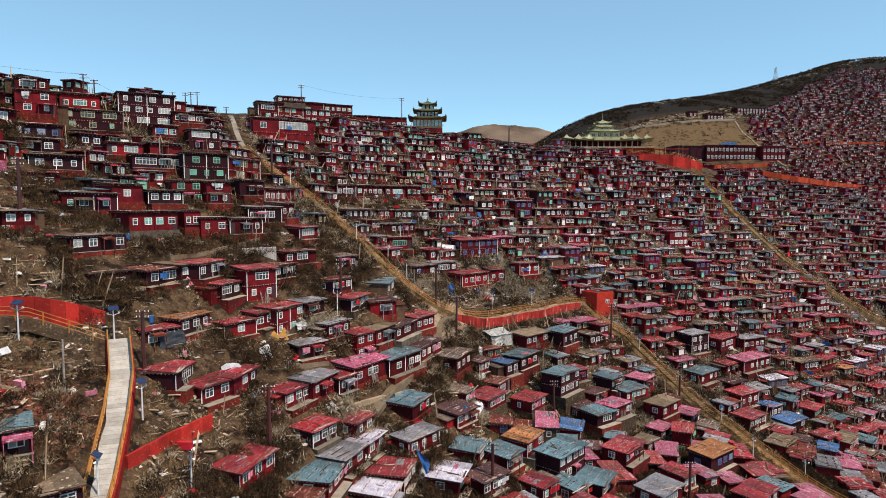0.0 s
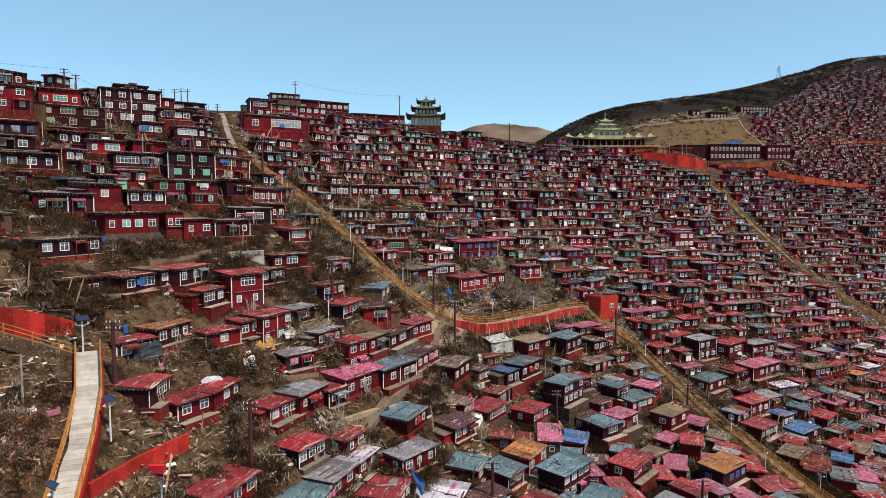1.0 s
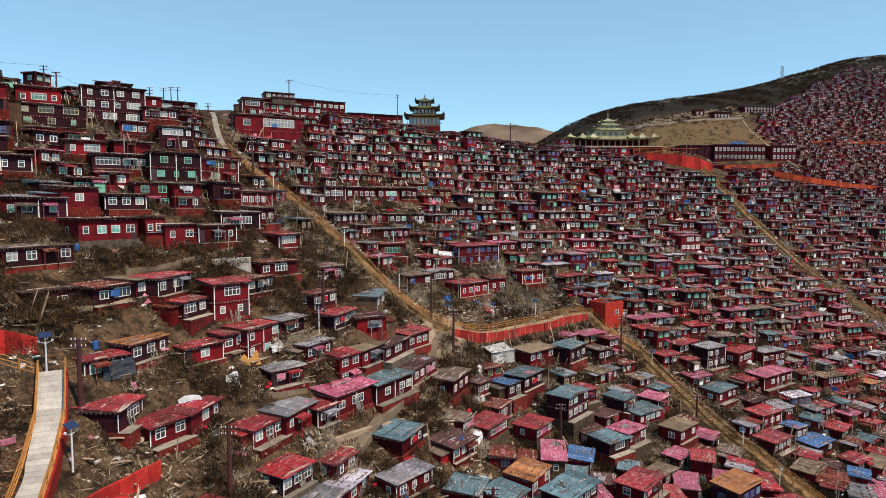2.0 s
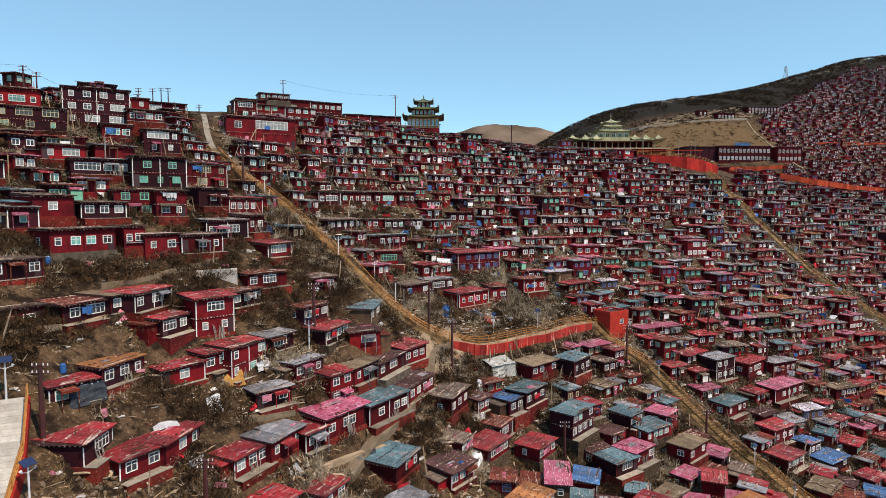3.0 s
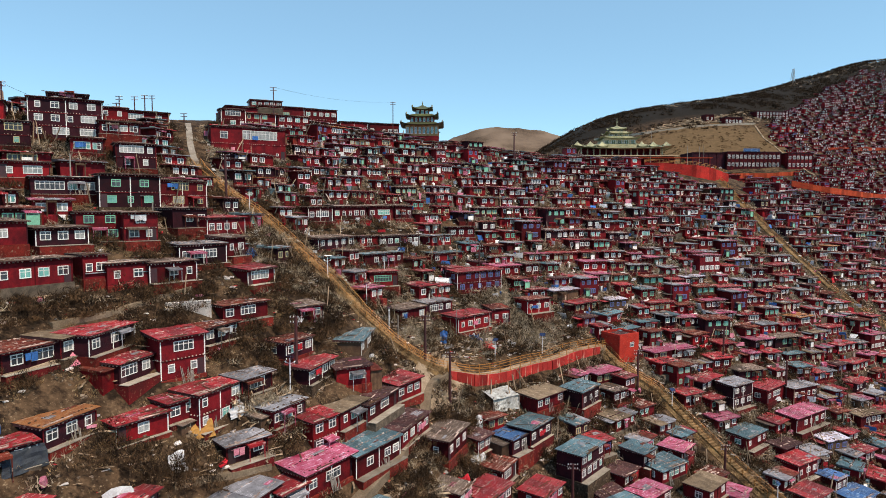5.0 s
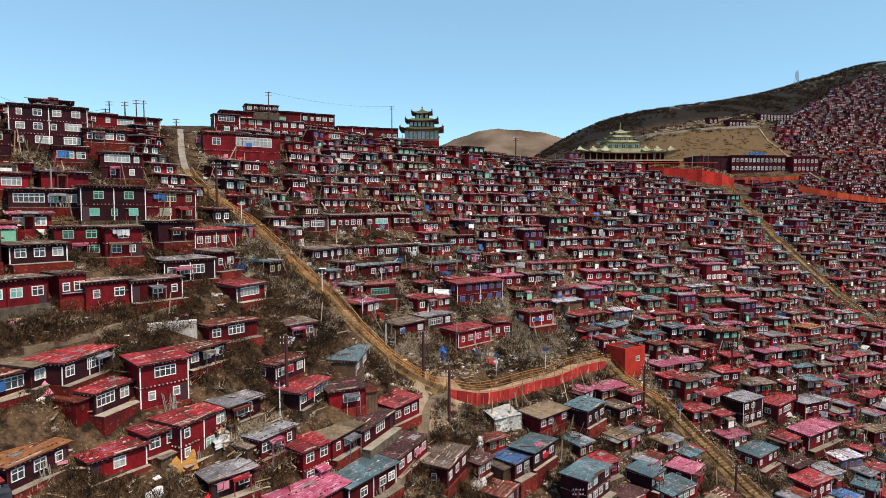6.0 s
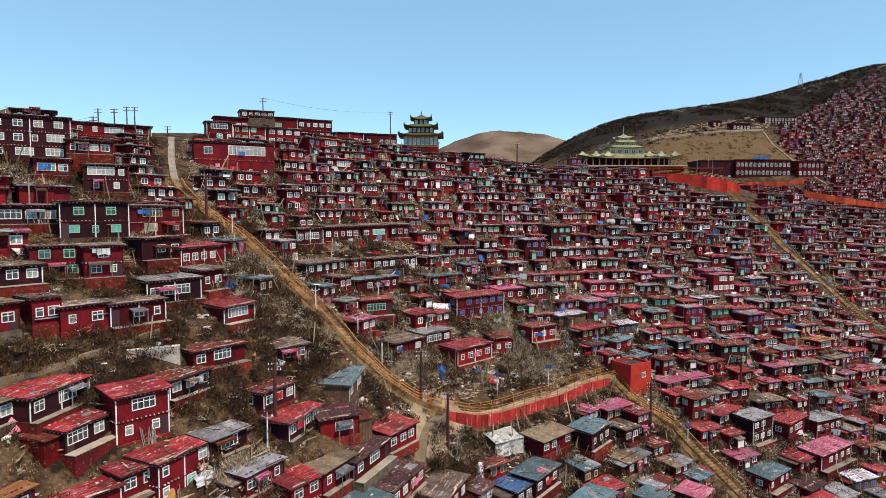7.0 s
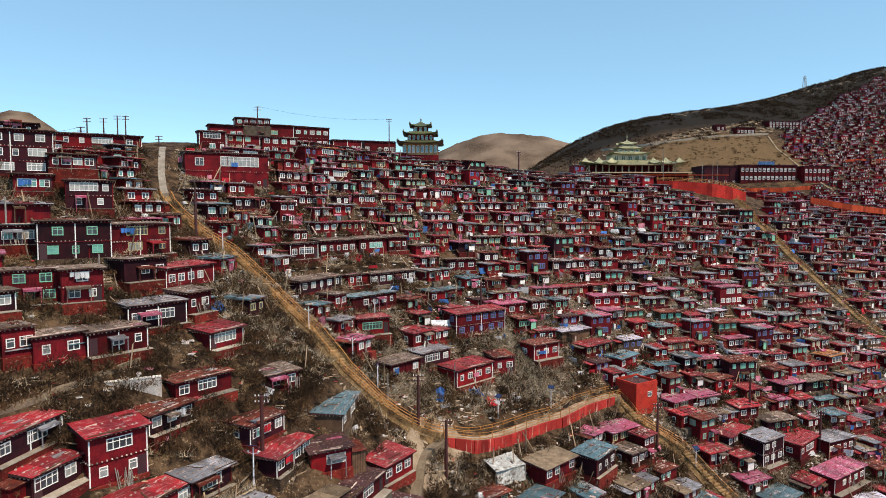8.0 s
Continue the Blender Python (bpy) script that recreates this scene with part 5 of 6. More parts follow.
# the sloping footbridge with its side walls
BRIDGE_Z = [53.0, 49.6, 47.0, 43.6, 41.8]
BRIDGE_LINE = BRIDGE + [(-29.2, 49.0)]
left, right = strip_points(BRIDGE_LINE, 0.6, 1.15, 0.1, BRIDGE_Z), strip_points(BRIDGE_LINE, 0.6, -1.15, 0.1, BRIDGE_Z)
bridge = tagged(new("footbridge"), "sloping grey plank footbridge between orange railings", "footbridge", kind="structure")
for a, b, c, d in zip(left, left[1:], right, right[1:]):
    q = (b - a).normalized() * 0.02
    part("plank", ribbon([a + q, b - q], [c + q, d - q], 0.16, 0.16), DECK, bridge)
part("side_wall", ribbon([p + Vector((0, 0, 0.02)) for p in left], [p + (a - p).normalized() * 0.22 + Vector((0, 0, 0.02)) for p, a in zip(left, [2 * l - r for l, r in zip(left, right)])], 3.2, 3.2), REDWALL, bridge)
part("side_wall", ribbon([p + Vector((0, 0, 0.02)) for p in right], [p + (a - p).normalized() * 0.22 + Vector((0, 0, 0.02)) for p, a in zip(right, [2 * r - l for l, r in zip(left, right)])], 3.2, 3.2), REDWALL, bridge)
railing(left, "orange painted railing of the sloping footbridge", 3)
railing(right, "orange painted railing of the sloping footbridge", 3)


def red_wall(line, zs, tall, name, label, thick=0.35, face=REDWALL):
    a, b = strip_points(line, 1.6, thick / 2, tall, zs), strip_points(line, 1.6, -thick / 2, tall, zs)
    wl = tagged(new(name), label, "retaining wall", kind="structure")
    for i in range(len(a) - 1):
        q = (a[i + 1] - a[i]).normalized() * 0.012
        o = Vector((0, 0, 0.03 * math.sin(i * 2.3)))
        part("panel", ribbon([a[i] + q + o, a[i + 1] - q + o], [b[i] + q + o, b[i + 1] - q + o], tall + 1.4, tall + 1.4), face, wl)


red_wall([(-52.5, 60.5), (-48.5, 66), (-46, 69), (-43.5, 70.6), (-40.3, 73)], [56.7, 55.5, 55.1, 54.3, 52.8], 3.3, "retaining_wall_above_the_path", "red rendered retaining wall above the path")
left_edge = [(-50.5, 59), (-46.2, 63.8), (-45.0, 66.5), (-43.0, 68.1), (-39.0, 70.4)]
left_z = [58.6, 57.0, 56.4, 55.2, 53.0]
e1, e2 = strip_points(left_edge, 1.2, -0.3, 0.0, left_z), strip_points(left_edge, 1.2, 1.6, 0.0, left_z)
tagged(new("path_by_the_wall", ribbon(e2, e1, 1.5, 1.5).mesh("path", [PLINTHS[3]])), "earth path along the foot of a red wall", "path", kind="structure")
railing(e1, "orange painted railing along the path by the red wall")
red_wall([(-30.3, 57.6), (-28.9, 63.5), (-26.4, 69.2)], [43.2, 43.2, 43.4], 1.5, "retaining_wall_on_the_spur", "low red rendered wall on a bare spur")


EMBANKMENT = [(74.2, 252), (82.7, 251), (92.1, 250), (98.9, 252), (106.3, 256)]
red_wall(EMBANKMENT, [84.0, 83.6, 82.9, 81.9, 80.0], 5.8, "retaining_wall_below_the_temple", "tall red retaining wall below the temple terrace", 0.8)
red_wall([(150, 292), (165, 290), (195, 306), (228, 322), (245, 330)], [84.0, 81.0, 78.8, 77.0, 76.5], 1.0, "retaining_wall_of_the_far_road", "long orange-red retaining wall beside a far road", 0.8, FAR_RENDER)
red_wall([(217, 378), (252, 389), (285, 395)], [105.6, 106.6, 106.5], 1.7, "retaining_wall_on_the_far_slope", "orange-red retaining wall on the far slope", 0.8, FAR_RENDER)
red_wall([(114, 326), (140, 331), (160, 333), (178, 336)], [87.6, 87.0, 87.2, 88.4], 3.2, "retaining_wall_below_the_block", "orange-red retaining wall below the long block", 0.8, FAR_RENDER)
emb = strip_points(EMBANKMENT, 1.8, 0.0, 5.85, [84.0, 83.6, 82.9, 81.9, 80.0])
railing(emb, "orange railing along the top of the tall red wall", 3)
for line, wide in (([(189.4, 406.5), (186.1, 394.4), (183.9, 383.7), (183.9, 373.3), (183.4, 363.7), (184, 349), (183.6, 333)], 0.4), ([(137.6, 411.2), (163, 415.4), (185.2, 426.5), (202.4, 436.5)], 0.5)):
    pa, pb = strip_points(line, 3.0, wide, 0.5), strip_points(line, 3.0, -wide, 0.5)
    tagged(new("path", ribbon(pa, pb, 1.5, 1.5).mesh("path", [EARTH_TRACK])), "narrow pale path on the far hillside", "path", kind="structure")
FAR_ROAD = [(96, 420.6), (107, 410), (121, 401.8), (137.6, 401.7), (157.5, 402.1), (171.5, 403.7), (190, 407.7)]
ra, rb = strip_points(FAR_ROAD, 4.0, 1.3, 0.8), strip_points(FAR_ROAD, 4.0, -0.9, 0.8)
tagged(new("road", ribbon(ra, rb, 2, 2).mesh("road", [CONCRETE])), "pale dirt road across the bare far hillside", "road", kind="structure")


# ---- lamps and poles ----
def solar_lamp(x, y, tall=4.2, turn=0.0):
    lamp = thing("street_lamp", Matrix.Translation((x, y, height(x, y) - 0.2)) @ Matrix.Rotation(turn, 4, "Z"), "white steel solar street lamp with two lamp heads beside the path", "street lamp", "solar street lamps")
    part("pole", Geo().rod((0, 0, 0), (0, 0, tall), 0.10, 0.065), LAMP_WHITE, lamp)
    part("solar_panel", Geo().box(-0.55, -0.4, -0.025, 0.55, 0.4, 0.025, m=pose(0, 0, tall + 0.12, 32, 0, 0)), PANEL_BLUE, lamp, "tilted dark blue solar panel")
    for e in (-1, 1):
        arm = part("arm", Geo().rod((0, 0, tall - 0.75), (e * 0.55, 0, tall - 0.5), 0.035), LAMP_WHITE, lamp)
        part("lamp_head", Geo().rod((e * 0.5, 0, tall - 0.6), (e * 0.62, 0, tall - 0.38), 0.07, 0.13), LAMP_WHITE, arm)


for k, (x, y) in enumerate([(-45, 64.8), (-38.3, 71.2), (-32.0, 64.5), (-30.2, 52.6), (-25.1, 60), (-17.4, 101), (-18.5, 131.9), (-11.7, 131.4), (-7.6, 129), (11.1, 137.2), (20.8, 143.9), (46.9, 145.6),
                            (59.6, 129.5), (60.9, 118.4), (68.7, 114.1), (-10.1, 146.4), (-34.0, 138.6)]):
    solar_lamp(x, y, 4.2 if k < 6 else 3.8, 0.6 * k)


def utility_pole(x, y, tall, z=None, steel=True, thick=0.27):
    z = height(x, y) if z is None else z
    mat = POLE_RED if steel else POLE_GREY
    pole = thing("utility_pole", Matrix.Translation((x, y, z - 0.6)), ("dark red steel utility pole with a crossarm" if steel else "plain grey timber pole standing on the slope"), "utility pole", "utility poles")
    part("pole", Geo().rod((0, 0, 0), (0, 0, tall + 0.6), thick if steel else 0.12, thick * 0.67 if steel else 0.09), mat, pole)
    if steel:
        for h in (0.15, 0.8):
            arm = part("crossarm", Geo().box(-0.8, -0.05, tall + 0.6 - h - 0.05, 0.8, 0.05, tall + 0.6 - h + 0.05), mat, pole)
            for e in (-0.7, -0.3, 0.3, 0.7):
                part("insulator", Geo().rod((e, 0, tall + 0.65 - h), (e, 0, tall + 0.85 - h), 0.06, 0.04), LAMP_WHITE, arm)


for x, y, tall in ((-1.4, 126.3, 8.2), (2.7, 121.6, 8.0), (-34.4, 70.1, 7.0), (-20.4, 71, 8.0), (51.1, 131.2, 6.5), (20.8, 114, 6.5), (6.6, 80.2, 7.0), (36.6, 89.1, 7.0), (-53.2, 78, 8.5), (-17.2, 103.5, 7.5), (40.2, 146.3, 8.0),
                   (64.5, 162.8, 8.0), (76.8, 159.1, 8.0), (-37.6, 136.8, 8.0), (9.5, 163, 6.5)):
    utility_pole(x, y, tall)
for x, y, tall in ((-51.6, 113.7, 6), (-38.9, 111.4, 5), (-38, 61, 5.4), (-6, 128, 4.0), (4, 139, 4.5), (84, 190, 6), (58, 178, 6), (30, 190, 6), (70, 205, 6)):
    utility_pole(x, y, tall, steel=False)
# poles on the skyline, with their cable
SKY_POLES = [(-40.4, 179.0, 102.9), (-14.2, 216.0, 105.5), (-71.8, 125.5, 94.8), (-70.6, 127.2, 94.0), (-66.7, 155.4, 95.2), (-70.6, 175.8, 100.4), (-69.0, 176.2, 100.4), (-71.1, 165.0, 98.3), (-67.9, 165.4, 98.3), (-58.9, 170.3, 95.3)]
for x, y, top in SKY_POLES:
    utility_pole(x, y, top - height(x, y), thick=0.17)


def cable(a, b, sag):
    g = Geo()
    a, b = Vector(a), Vector(b)
    last = None
    for i in range(17):
        f = i / 16
        p = a.lerp(b, f) - Vector((0, 0, sag * 4 * f * (1 - f)))
        if last is not None:
            g.rod(last, p, 0.024, n=4)
        last = p
    tagged(new("cable", g.mesh("cable", [CABLE])), "thin black cable sagging between two poles", "cable", "overhead cables")


cable(SKY_POLES[0], SKY_POLES[1], 1.2)
cable(SKY_POLES[2], (-110, 118, 101), 1.5)
cable(SKY_POLES[2], SKY_POLES[4], 2.5)


# ---- temples and large buildings ----
def swept_roof(w, d, tall, flare, top=0.25, thick=0.22):
    """A hipped roof with a hollow curve and raised corners, closed below."""
    g = Geo()
    rings, n = 6, 8
    v = []
    for r in range(rings):
        f = r / (rings - 1)
        k = 1 - (1 - top) * f
        z = tall * f ** 1.6
        for side in range(4):
            for i in range(n):
                t = i / n * 2 - 1
                lift = flare * (abs(t) ** 3) * (1 - f) ** 2
                x, y = ((t, -1), (1, t), (-t, 1), (-1, -t))[side]
                v.append((x * w / 2 * k, y * d / 2 * k, z + lift))
    m = 4 * n
    f = [(r * m + i, r * m + (i + 1) % m, (r + 1) * m + (i + 1) % m, (r + 1) * m + i) for r in range(rings - 1) for i in range(m)]
    base = len(v)
    v += [(x * 0.96, y * 0.96, z - thick) for x, y, z in v[:m]]
    f += [(base + i, base + (i + 1) % m, (i + 1) % m, i) for i in range(m)]
    f += [tuple(range((rings - 1) * m, rings * m)), tuple(range(base + m - 1, base - 1, -1))]
    return g.faces(v, f)


def lifted(g, z, x=0.0, y=0.0):
    g.v = [(p[0] + x, p[1] + y, p[2] + z) for p in g.v]
    return g


def finial(z, tall):
    return Geo().rod((0, 0, z), (0, 0, z + tall * 0.35), 0.30, 0.12).rod((0, 0, z + tall * 0.34), (0, 0, z + tall * 0.6), 0.26, 0.22).rod((0, 0, z + tall * 0.59), (0, 0, z + tall), 0.10, 0.02)


def tower_storey(tower, w, d, z, h, wall_mat, n, win):
    part("wall", Geo().box(-w / 2, -d / 2, z, w / 2, d / 2, z + h), wall_mat, tower)
    for i in range(n):
        x = (i + 0.5) / n * w - w / 2
        ww = w / n * 0.6
        f = part("window", lattice([x - ww / 2, x - ww / 2 + 0.1, x - 0.04, x + 0.04, x + ww / 2 - 0.1, x + ww / 2], [z + h * 0.2, z + h * 0.2 + 0.1, z + h * 0.78, z + h * 0.78 + 0.1], 0.08), FRAMES[0], tower, at=Matrix.Translation((0, -d / 2, 0)))
        part("pane", Geo().box(x - ww / 2 + 0.06, -0.04, z + h * 0.2 + 0.06, x + ww / 2 - 0.06, -0.01, z + h * 0.78 + 0.04), win, f)


OCHRE = material("ochre_render", (0.30, 0.19, 0.085), (0.20, 0.12, 0.055), 1.2, 0.85, bump=0.3)
pagoda = thing("pagoda", Matrix.Translation((-5.4, 222, 95.4)) @ Matrix.Diagonal((0.88, 0.88, 0.96, 1)), "three-tiered pagoda with green tiled roofs on the ridge", "pagoda")
part("base", Geo().box(-5.9, -5.9, -9, 5.9, 5.9, 0), WALLS[0], pagoda)
z = 0.0
for w, h, eave, rise, n in ((11.4, 3.5, 15.2, 1.0, 8), (8.4, 2.0, 11.6, 0.95, 6), (4.8, 1.8, 7.4, 1.7, 3)):
    tower_storey(pagoda, w, w, z, h, PLINTHS[0] if w < 9 else OCHRE, n, TURQUOISE)
    part("roof", lifted(swept_roof(eave, eave, rise, 0.9, 0.62 if w > 5 else 0.06), z + h), GREEN_TILE, pagoda, "upswept green tiled roof")
    for sx in (-1, 1):
        part("eave_ornament", lifted(finial(0, 0.8), z + h + 0.7, sx * eave * 0.47, -eave * 0.47), GOLD, pagoda, "gilt corner ornament")
    z += h + rise * (0.8 if w > 5 else 1.0)
part("finial", finial(z - 0.15, 1.5), GOLD, pagoda, "gilt finial")

temple = thing("temple", Matrix.Translation((69.3, 272, 91.6)), "broad gilded temple with stepped green and gold roofs", "temple")
part("base", Geo().box(-20, -8, -9, 20, 8, 1.4), WALLS[0], temple)
part("terrace", Geo().box(-21, -9.5, 1.4, 21, 9, 1.8), CREAM, temple)
part("deck", Geo().box(-6, -12, 0.45, 33, -9.6, 0.7), FAR_RENDER, temple, "long orange-red deck on posts")
for k in range(18):
    part("post", Geo().box(-5.5 + k * 2.2, -11.9, -7, -5.2 + k * 2.2, -11.6, 0.35), WALLS[0], temple)
for k in range(14):
    part("column", Geo().rod((-15.5 + k * 31 / 13, -7.6, 1.8), (-15.5 + k * 31 / 13, -7.6, 4.4), 0.28, 0.24), CREAM, temple)
part("hall", Geo().box(-15, -6.5, 1.8, 15, 6.5, 4.4), WALLS[0], temple)
part("roof", lifted(swept_roof(39, 21, 2.3, 1.3, 0.45), 4.3), GOLD, temple, "broad upswept gilded roof")
z = 5.2
for w, h, eave, rise, n in ((12.6, 3.4, 15.4, 1.0, 5), (8.0, 1.3, 10.4, 0.9, 4), (4.6, 1.1, 6.8, 1.6, 3)):
    tower_storey(temple, w, w * 0.75, z, h, CREAM, n, GREEN_TILE)
    part("roof", lifted(swept_roof(eave, eave * 0.78, rise, 0.8, 0.6 if w > 5 else 0.05), z + h), GOLD, temple, "upswept gilded tile roof")
    z += h + rise * (0.8 if w > 5 else 1.0)
part("finial", finial(z - 0.15, 3.2), GOLD, temple, "gilt spire")
for sx in (-17, -12, -7.6, 7.6, 12, 17):
    part("corner_turret", lifted(swept_roof(4.2, 3.4, 2.0, 0.7, 0.06), 5.1, sx, -7.4), GOLD, temple, "small gilded corner roof")


def long_block(m, w, d, h, rows, cols, label, size=1.0):
    b = thing("dormitory_block", m, label, "building")
    part("wall", Geo().box(-w / 2, -d / 2, -6, w / 2, d / 2, h), WALLS[0 if rows > 1 or w < 12 else 1], b)
    part("parapet", Geo().box(-w / 2 - 0.25, -d / 2 - 0.25, h, w / 2 + 0.25, d / 2 + 0.25, h + 0.5), WALLS[1], b)
    part("roof", Geo().box(-w / 2 + 0.2, -d / 2 + 0.2, h + 0.5, w / 2 - 0.2, d / 2 - 0.2, h + 0.56), ROOFS[6], b)
    for c in range(cols + 1):
        x = -w / 2 + w * c / cols
        part("pilaster", Geo().box(x - 0.16, -d / 2 - 0.18, 0, x + 0.16, -d / 2 - 0.003, h - 0.1), WALLS[1], b)
    for r in range(rows):
        for c in range(cols):
            x, z = -w / 2 + w * (c + 0.5) / cols, h * (r + 0.25) / rows
            fm, pm = window_mesh("pair", FRAMES[0], PANE_DARK)
            wob = part("window", fm, None, b, at=Matrix.Translation((x, -d / 2, z)) @ Matrix.Diagonal((size * 1.0, 1, size * 1.6, 1)))
            part("pane", pm, None, wob)


long_block(Matrix.Translation((158, 350, 89.6)) @ Matrix.Rotation(radians(4), 4, "Z"), 28, 14, 11.8, 3, 13, "long dark three-storey block with rows of white windows", 1.05)
long_block(Matrix.Translation((135.2, 350, 89.6)) @ Matrix.Rotation(radians(4), 4, "Z"), 17, 14, 11.4, 1, 4, "dark hall joined to the long dormitory block", 1.0)
long_block(Matrix.Translation((181.5, 347, 93.4)) @ Matrix.Rotation(radians(4), 4, "Z"), 13, 9, 7.4, 2, 6, "low red annex beside the long dormitory block")
long_block(Matrix.Translation((175.7, 408, height(175.7, 405))) @ Matrix.Rotation(radians(8), 4, "Z"), 11, 6, 3.8, 1, 5, "low dark house alone on the bare hillside")
long_block(Matrix.Translation((207, 424, height(207, 420) - 0.5)) @ Matrix.Rotation(radians(8), 4, "Z"), 22, 7, 4.6, 2, 10, "long pale-windowed house at the top of the far huts")

sign = thing("sign_board", Matrix.Translation((157, 342.4, 101.9)) @ Matrix.Rotation(radians(4), 4, "Z"), "long blue sign board on the parapet of the block", "sign")
part("board", Geo().box(-4.2, -0.15, 0, 4.2, 0.1, 1.5), ROOFS[7], sign)
for x in (-3.4, 0, 3.4):
    part("bracket", Geo().box(x - 0.1, 0.1, -0.3, x + 0.1, 0.5, 1.3), POLE_GREY, sign)

CUBE_RED = material("orange_red_plaster", (0.46, 0.036, 0.022), (0.32, 0.026, 0.018), 1.8, 0.85, bump=0.4, speck=(0.34, 0.09, 0.06))
box_house = thing("red_block_house", Matrix.Translation((39.3, 156.2, 40.5)) @ Matrix.Rotation(radians(32), 4, "Z"), "plain orange-red cube house with a sunken dark roof", "building")
part("wall", Geo().box(-2.9, -2.6, -3, 2.9, 2.6, 6.0), CUBE_RED, box_house)
part("roof", Geo().box(-2.6, -2.3, 6.004, 2.6, 2.3, 6.05), ROOFS[6], box_house)
for x0, y0, x1, y1 in ((-2.9, -2.6, 2.9, -2.3), (-2.9, 2.3, 2.9, 2.6), (-2.9, -2.3, -2.6, 2.3), (2.6, -2.3, 2.9, 2.3)):
    part("parapet", Geo().box(x0, y0, 6.002, x1, y1, 6.5), CUBE_RED, box_house)
fm, pm = window_mesh("pair", FRAMES[0], PANE_DARK)
wob = part("window", fm, None, box_house, at=Matrix.Translation((0.8, -2.6, 3.6)))
part("pane", pm, None, wob)

mast = thing("lattice_mast", Matrix.Translation((289, 547, height(289, 547) - 1)), "thin steel lattice mast on the far skyline", "mast")
for e, o in ((-1, -1), (1, -1), (1, 1), (-1, 1)):
    part("leg", Geo().rod((e * 1.4, o * 1.4, 0), (e * 0.5, o * 0.5, 13), 0.16), POLE_GREY, mast)
for k in range(6):
    h = 1 + 2.1 * k
    r = 1.4 - 0.9 * h / 13
    part("brace", Geo().rod((-r, -r, h), (r * 0.85, -r * 0.85, h + 2), 0.10, n=5), POLE_GREY, mast)


glazed = thing("glazed_house", Matrix.Translation((31.6, 246.5, 87.6)), "long low house with a turquoise glazed front below the temple", "building")
part("wall", Geo().box(-4.8, -2.6, -4, 4.8, 2.6, 2.9), WALLS[0], glazed)
for k in range(8):
    part("pane", Geo().box(-4.6 + k * 1.16, -2.68, 0.9, -3.56 + k * 1.16, -2.61, 2.6), TURQUOISE, glazed)
part("roof", Geo().box(-5.2, -3.2, 2.9, 5.2, 2.9, 3.05), ROOFS[4], glazed, "flat teal roof")
long_block(Matrix.Translation((164, 414, 126.6)) @ Matrix.Rotation(radians(8), 4, "Z"), 5.5, 5, 3.6, 1, 2, "small red house alone on the grassy spur")
for x, y, low, top in ((77.7, 256, 90, 101.8), (113.4, 300, 85, 100.2), (115.3, 300, 85, 101.0), (22.7, 215, 80, 96.1), (92, 258, 84, 96.5)):
    utility_pole(x, y, top - low, low, steel=x < 30)


# ---- tarpaulins and cloths ----
def tarp(x, y, z, w, h, turn, lean, cloth, label, seed):
    """A creased sheet, w wide and h long, leaning back by lean degrees."""
    rng = random.Random(seed)
    nx, ny = 9, 7
    ph = [rng.uniform(0, 6) for _ in range(4)]
    v = []
    for j in range(ny):
        for i in range(nx):
            u, t = i / (nx - 1) - 0.5, j / (ny - 1)
            b = 0.10 * math.sin(9 * u + ph[0] + 3 * t) + 0.07 * math.sin(14 * t + ph[1] + 5 * u) + 0.05 * rng.uniform(-1, 1)
            v.append((u * w + 0.06 * math.sin(6 * t + ph[2]), b, t * h * (1 + 0.08 * math.sin(5 * u + ph[3]))))
    n = len(v)
    v += [(p[0], p[1] + 0.03, p[2]) for p in v]
    f = []
    for j in range(ny - 1):
        for i in range(nx - 1):
            k = j * nx + i
            f += [(k, k + 1, k + nx + 1, k + nx), (n + k, n + k + nx, n + k + nx + 1, n + k + 1)]
    ring = [i for i in range(nx)] + [j * nx + nx - 1 for j in range(1, ny)] + [(ny - 1) * nx + i for i in range(nx - 2, -1, -1)] + [j * nx for j in range(ny - 2, 0, -1)]
    f += [(a, n + a, n + b, b) for a, b in zip(ring, ring[1:] + ring[:1])]
    ob = new("tarpaulin", Geo().faces(v, f).mesh("tarpaulin", [CLOTHS[cloth]]))
    ob.matrix_basis = Matrix.Translation((x, y, z)) @ Matrix.Rotation(radians(turn), 4, "Z") @ Matrix.Rotation(radians(-lean), 4, "X")
    tagged(ob, label, "tarpaulin", "tarpaulins among the huts")


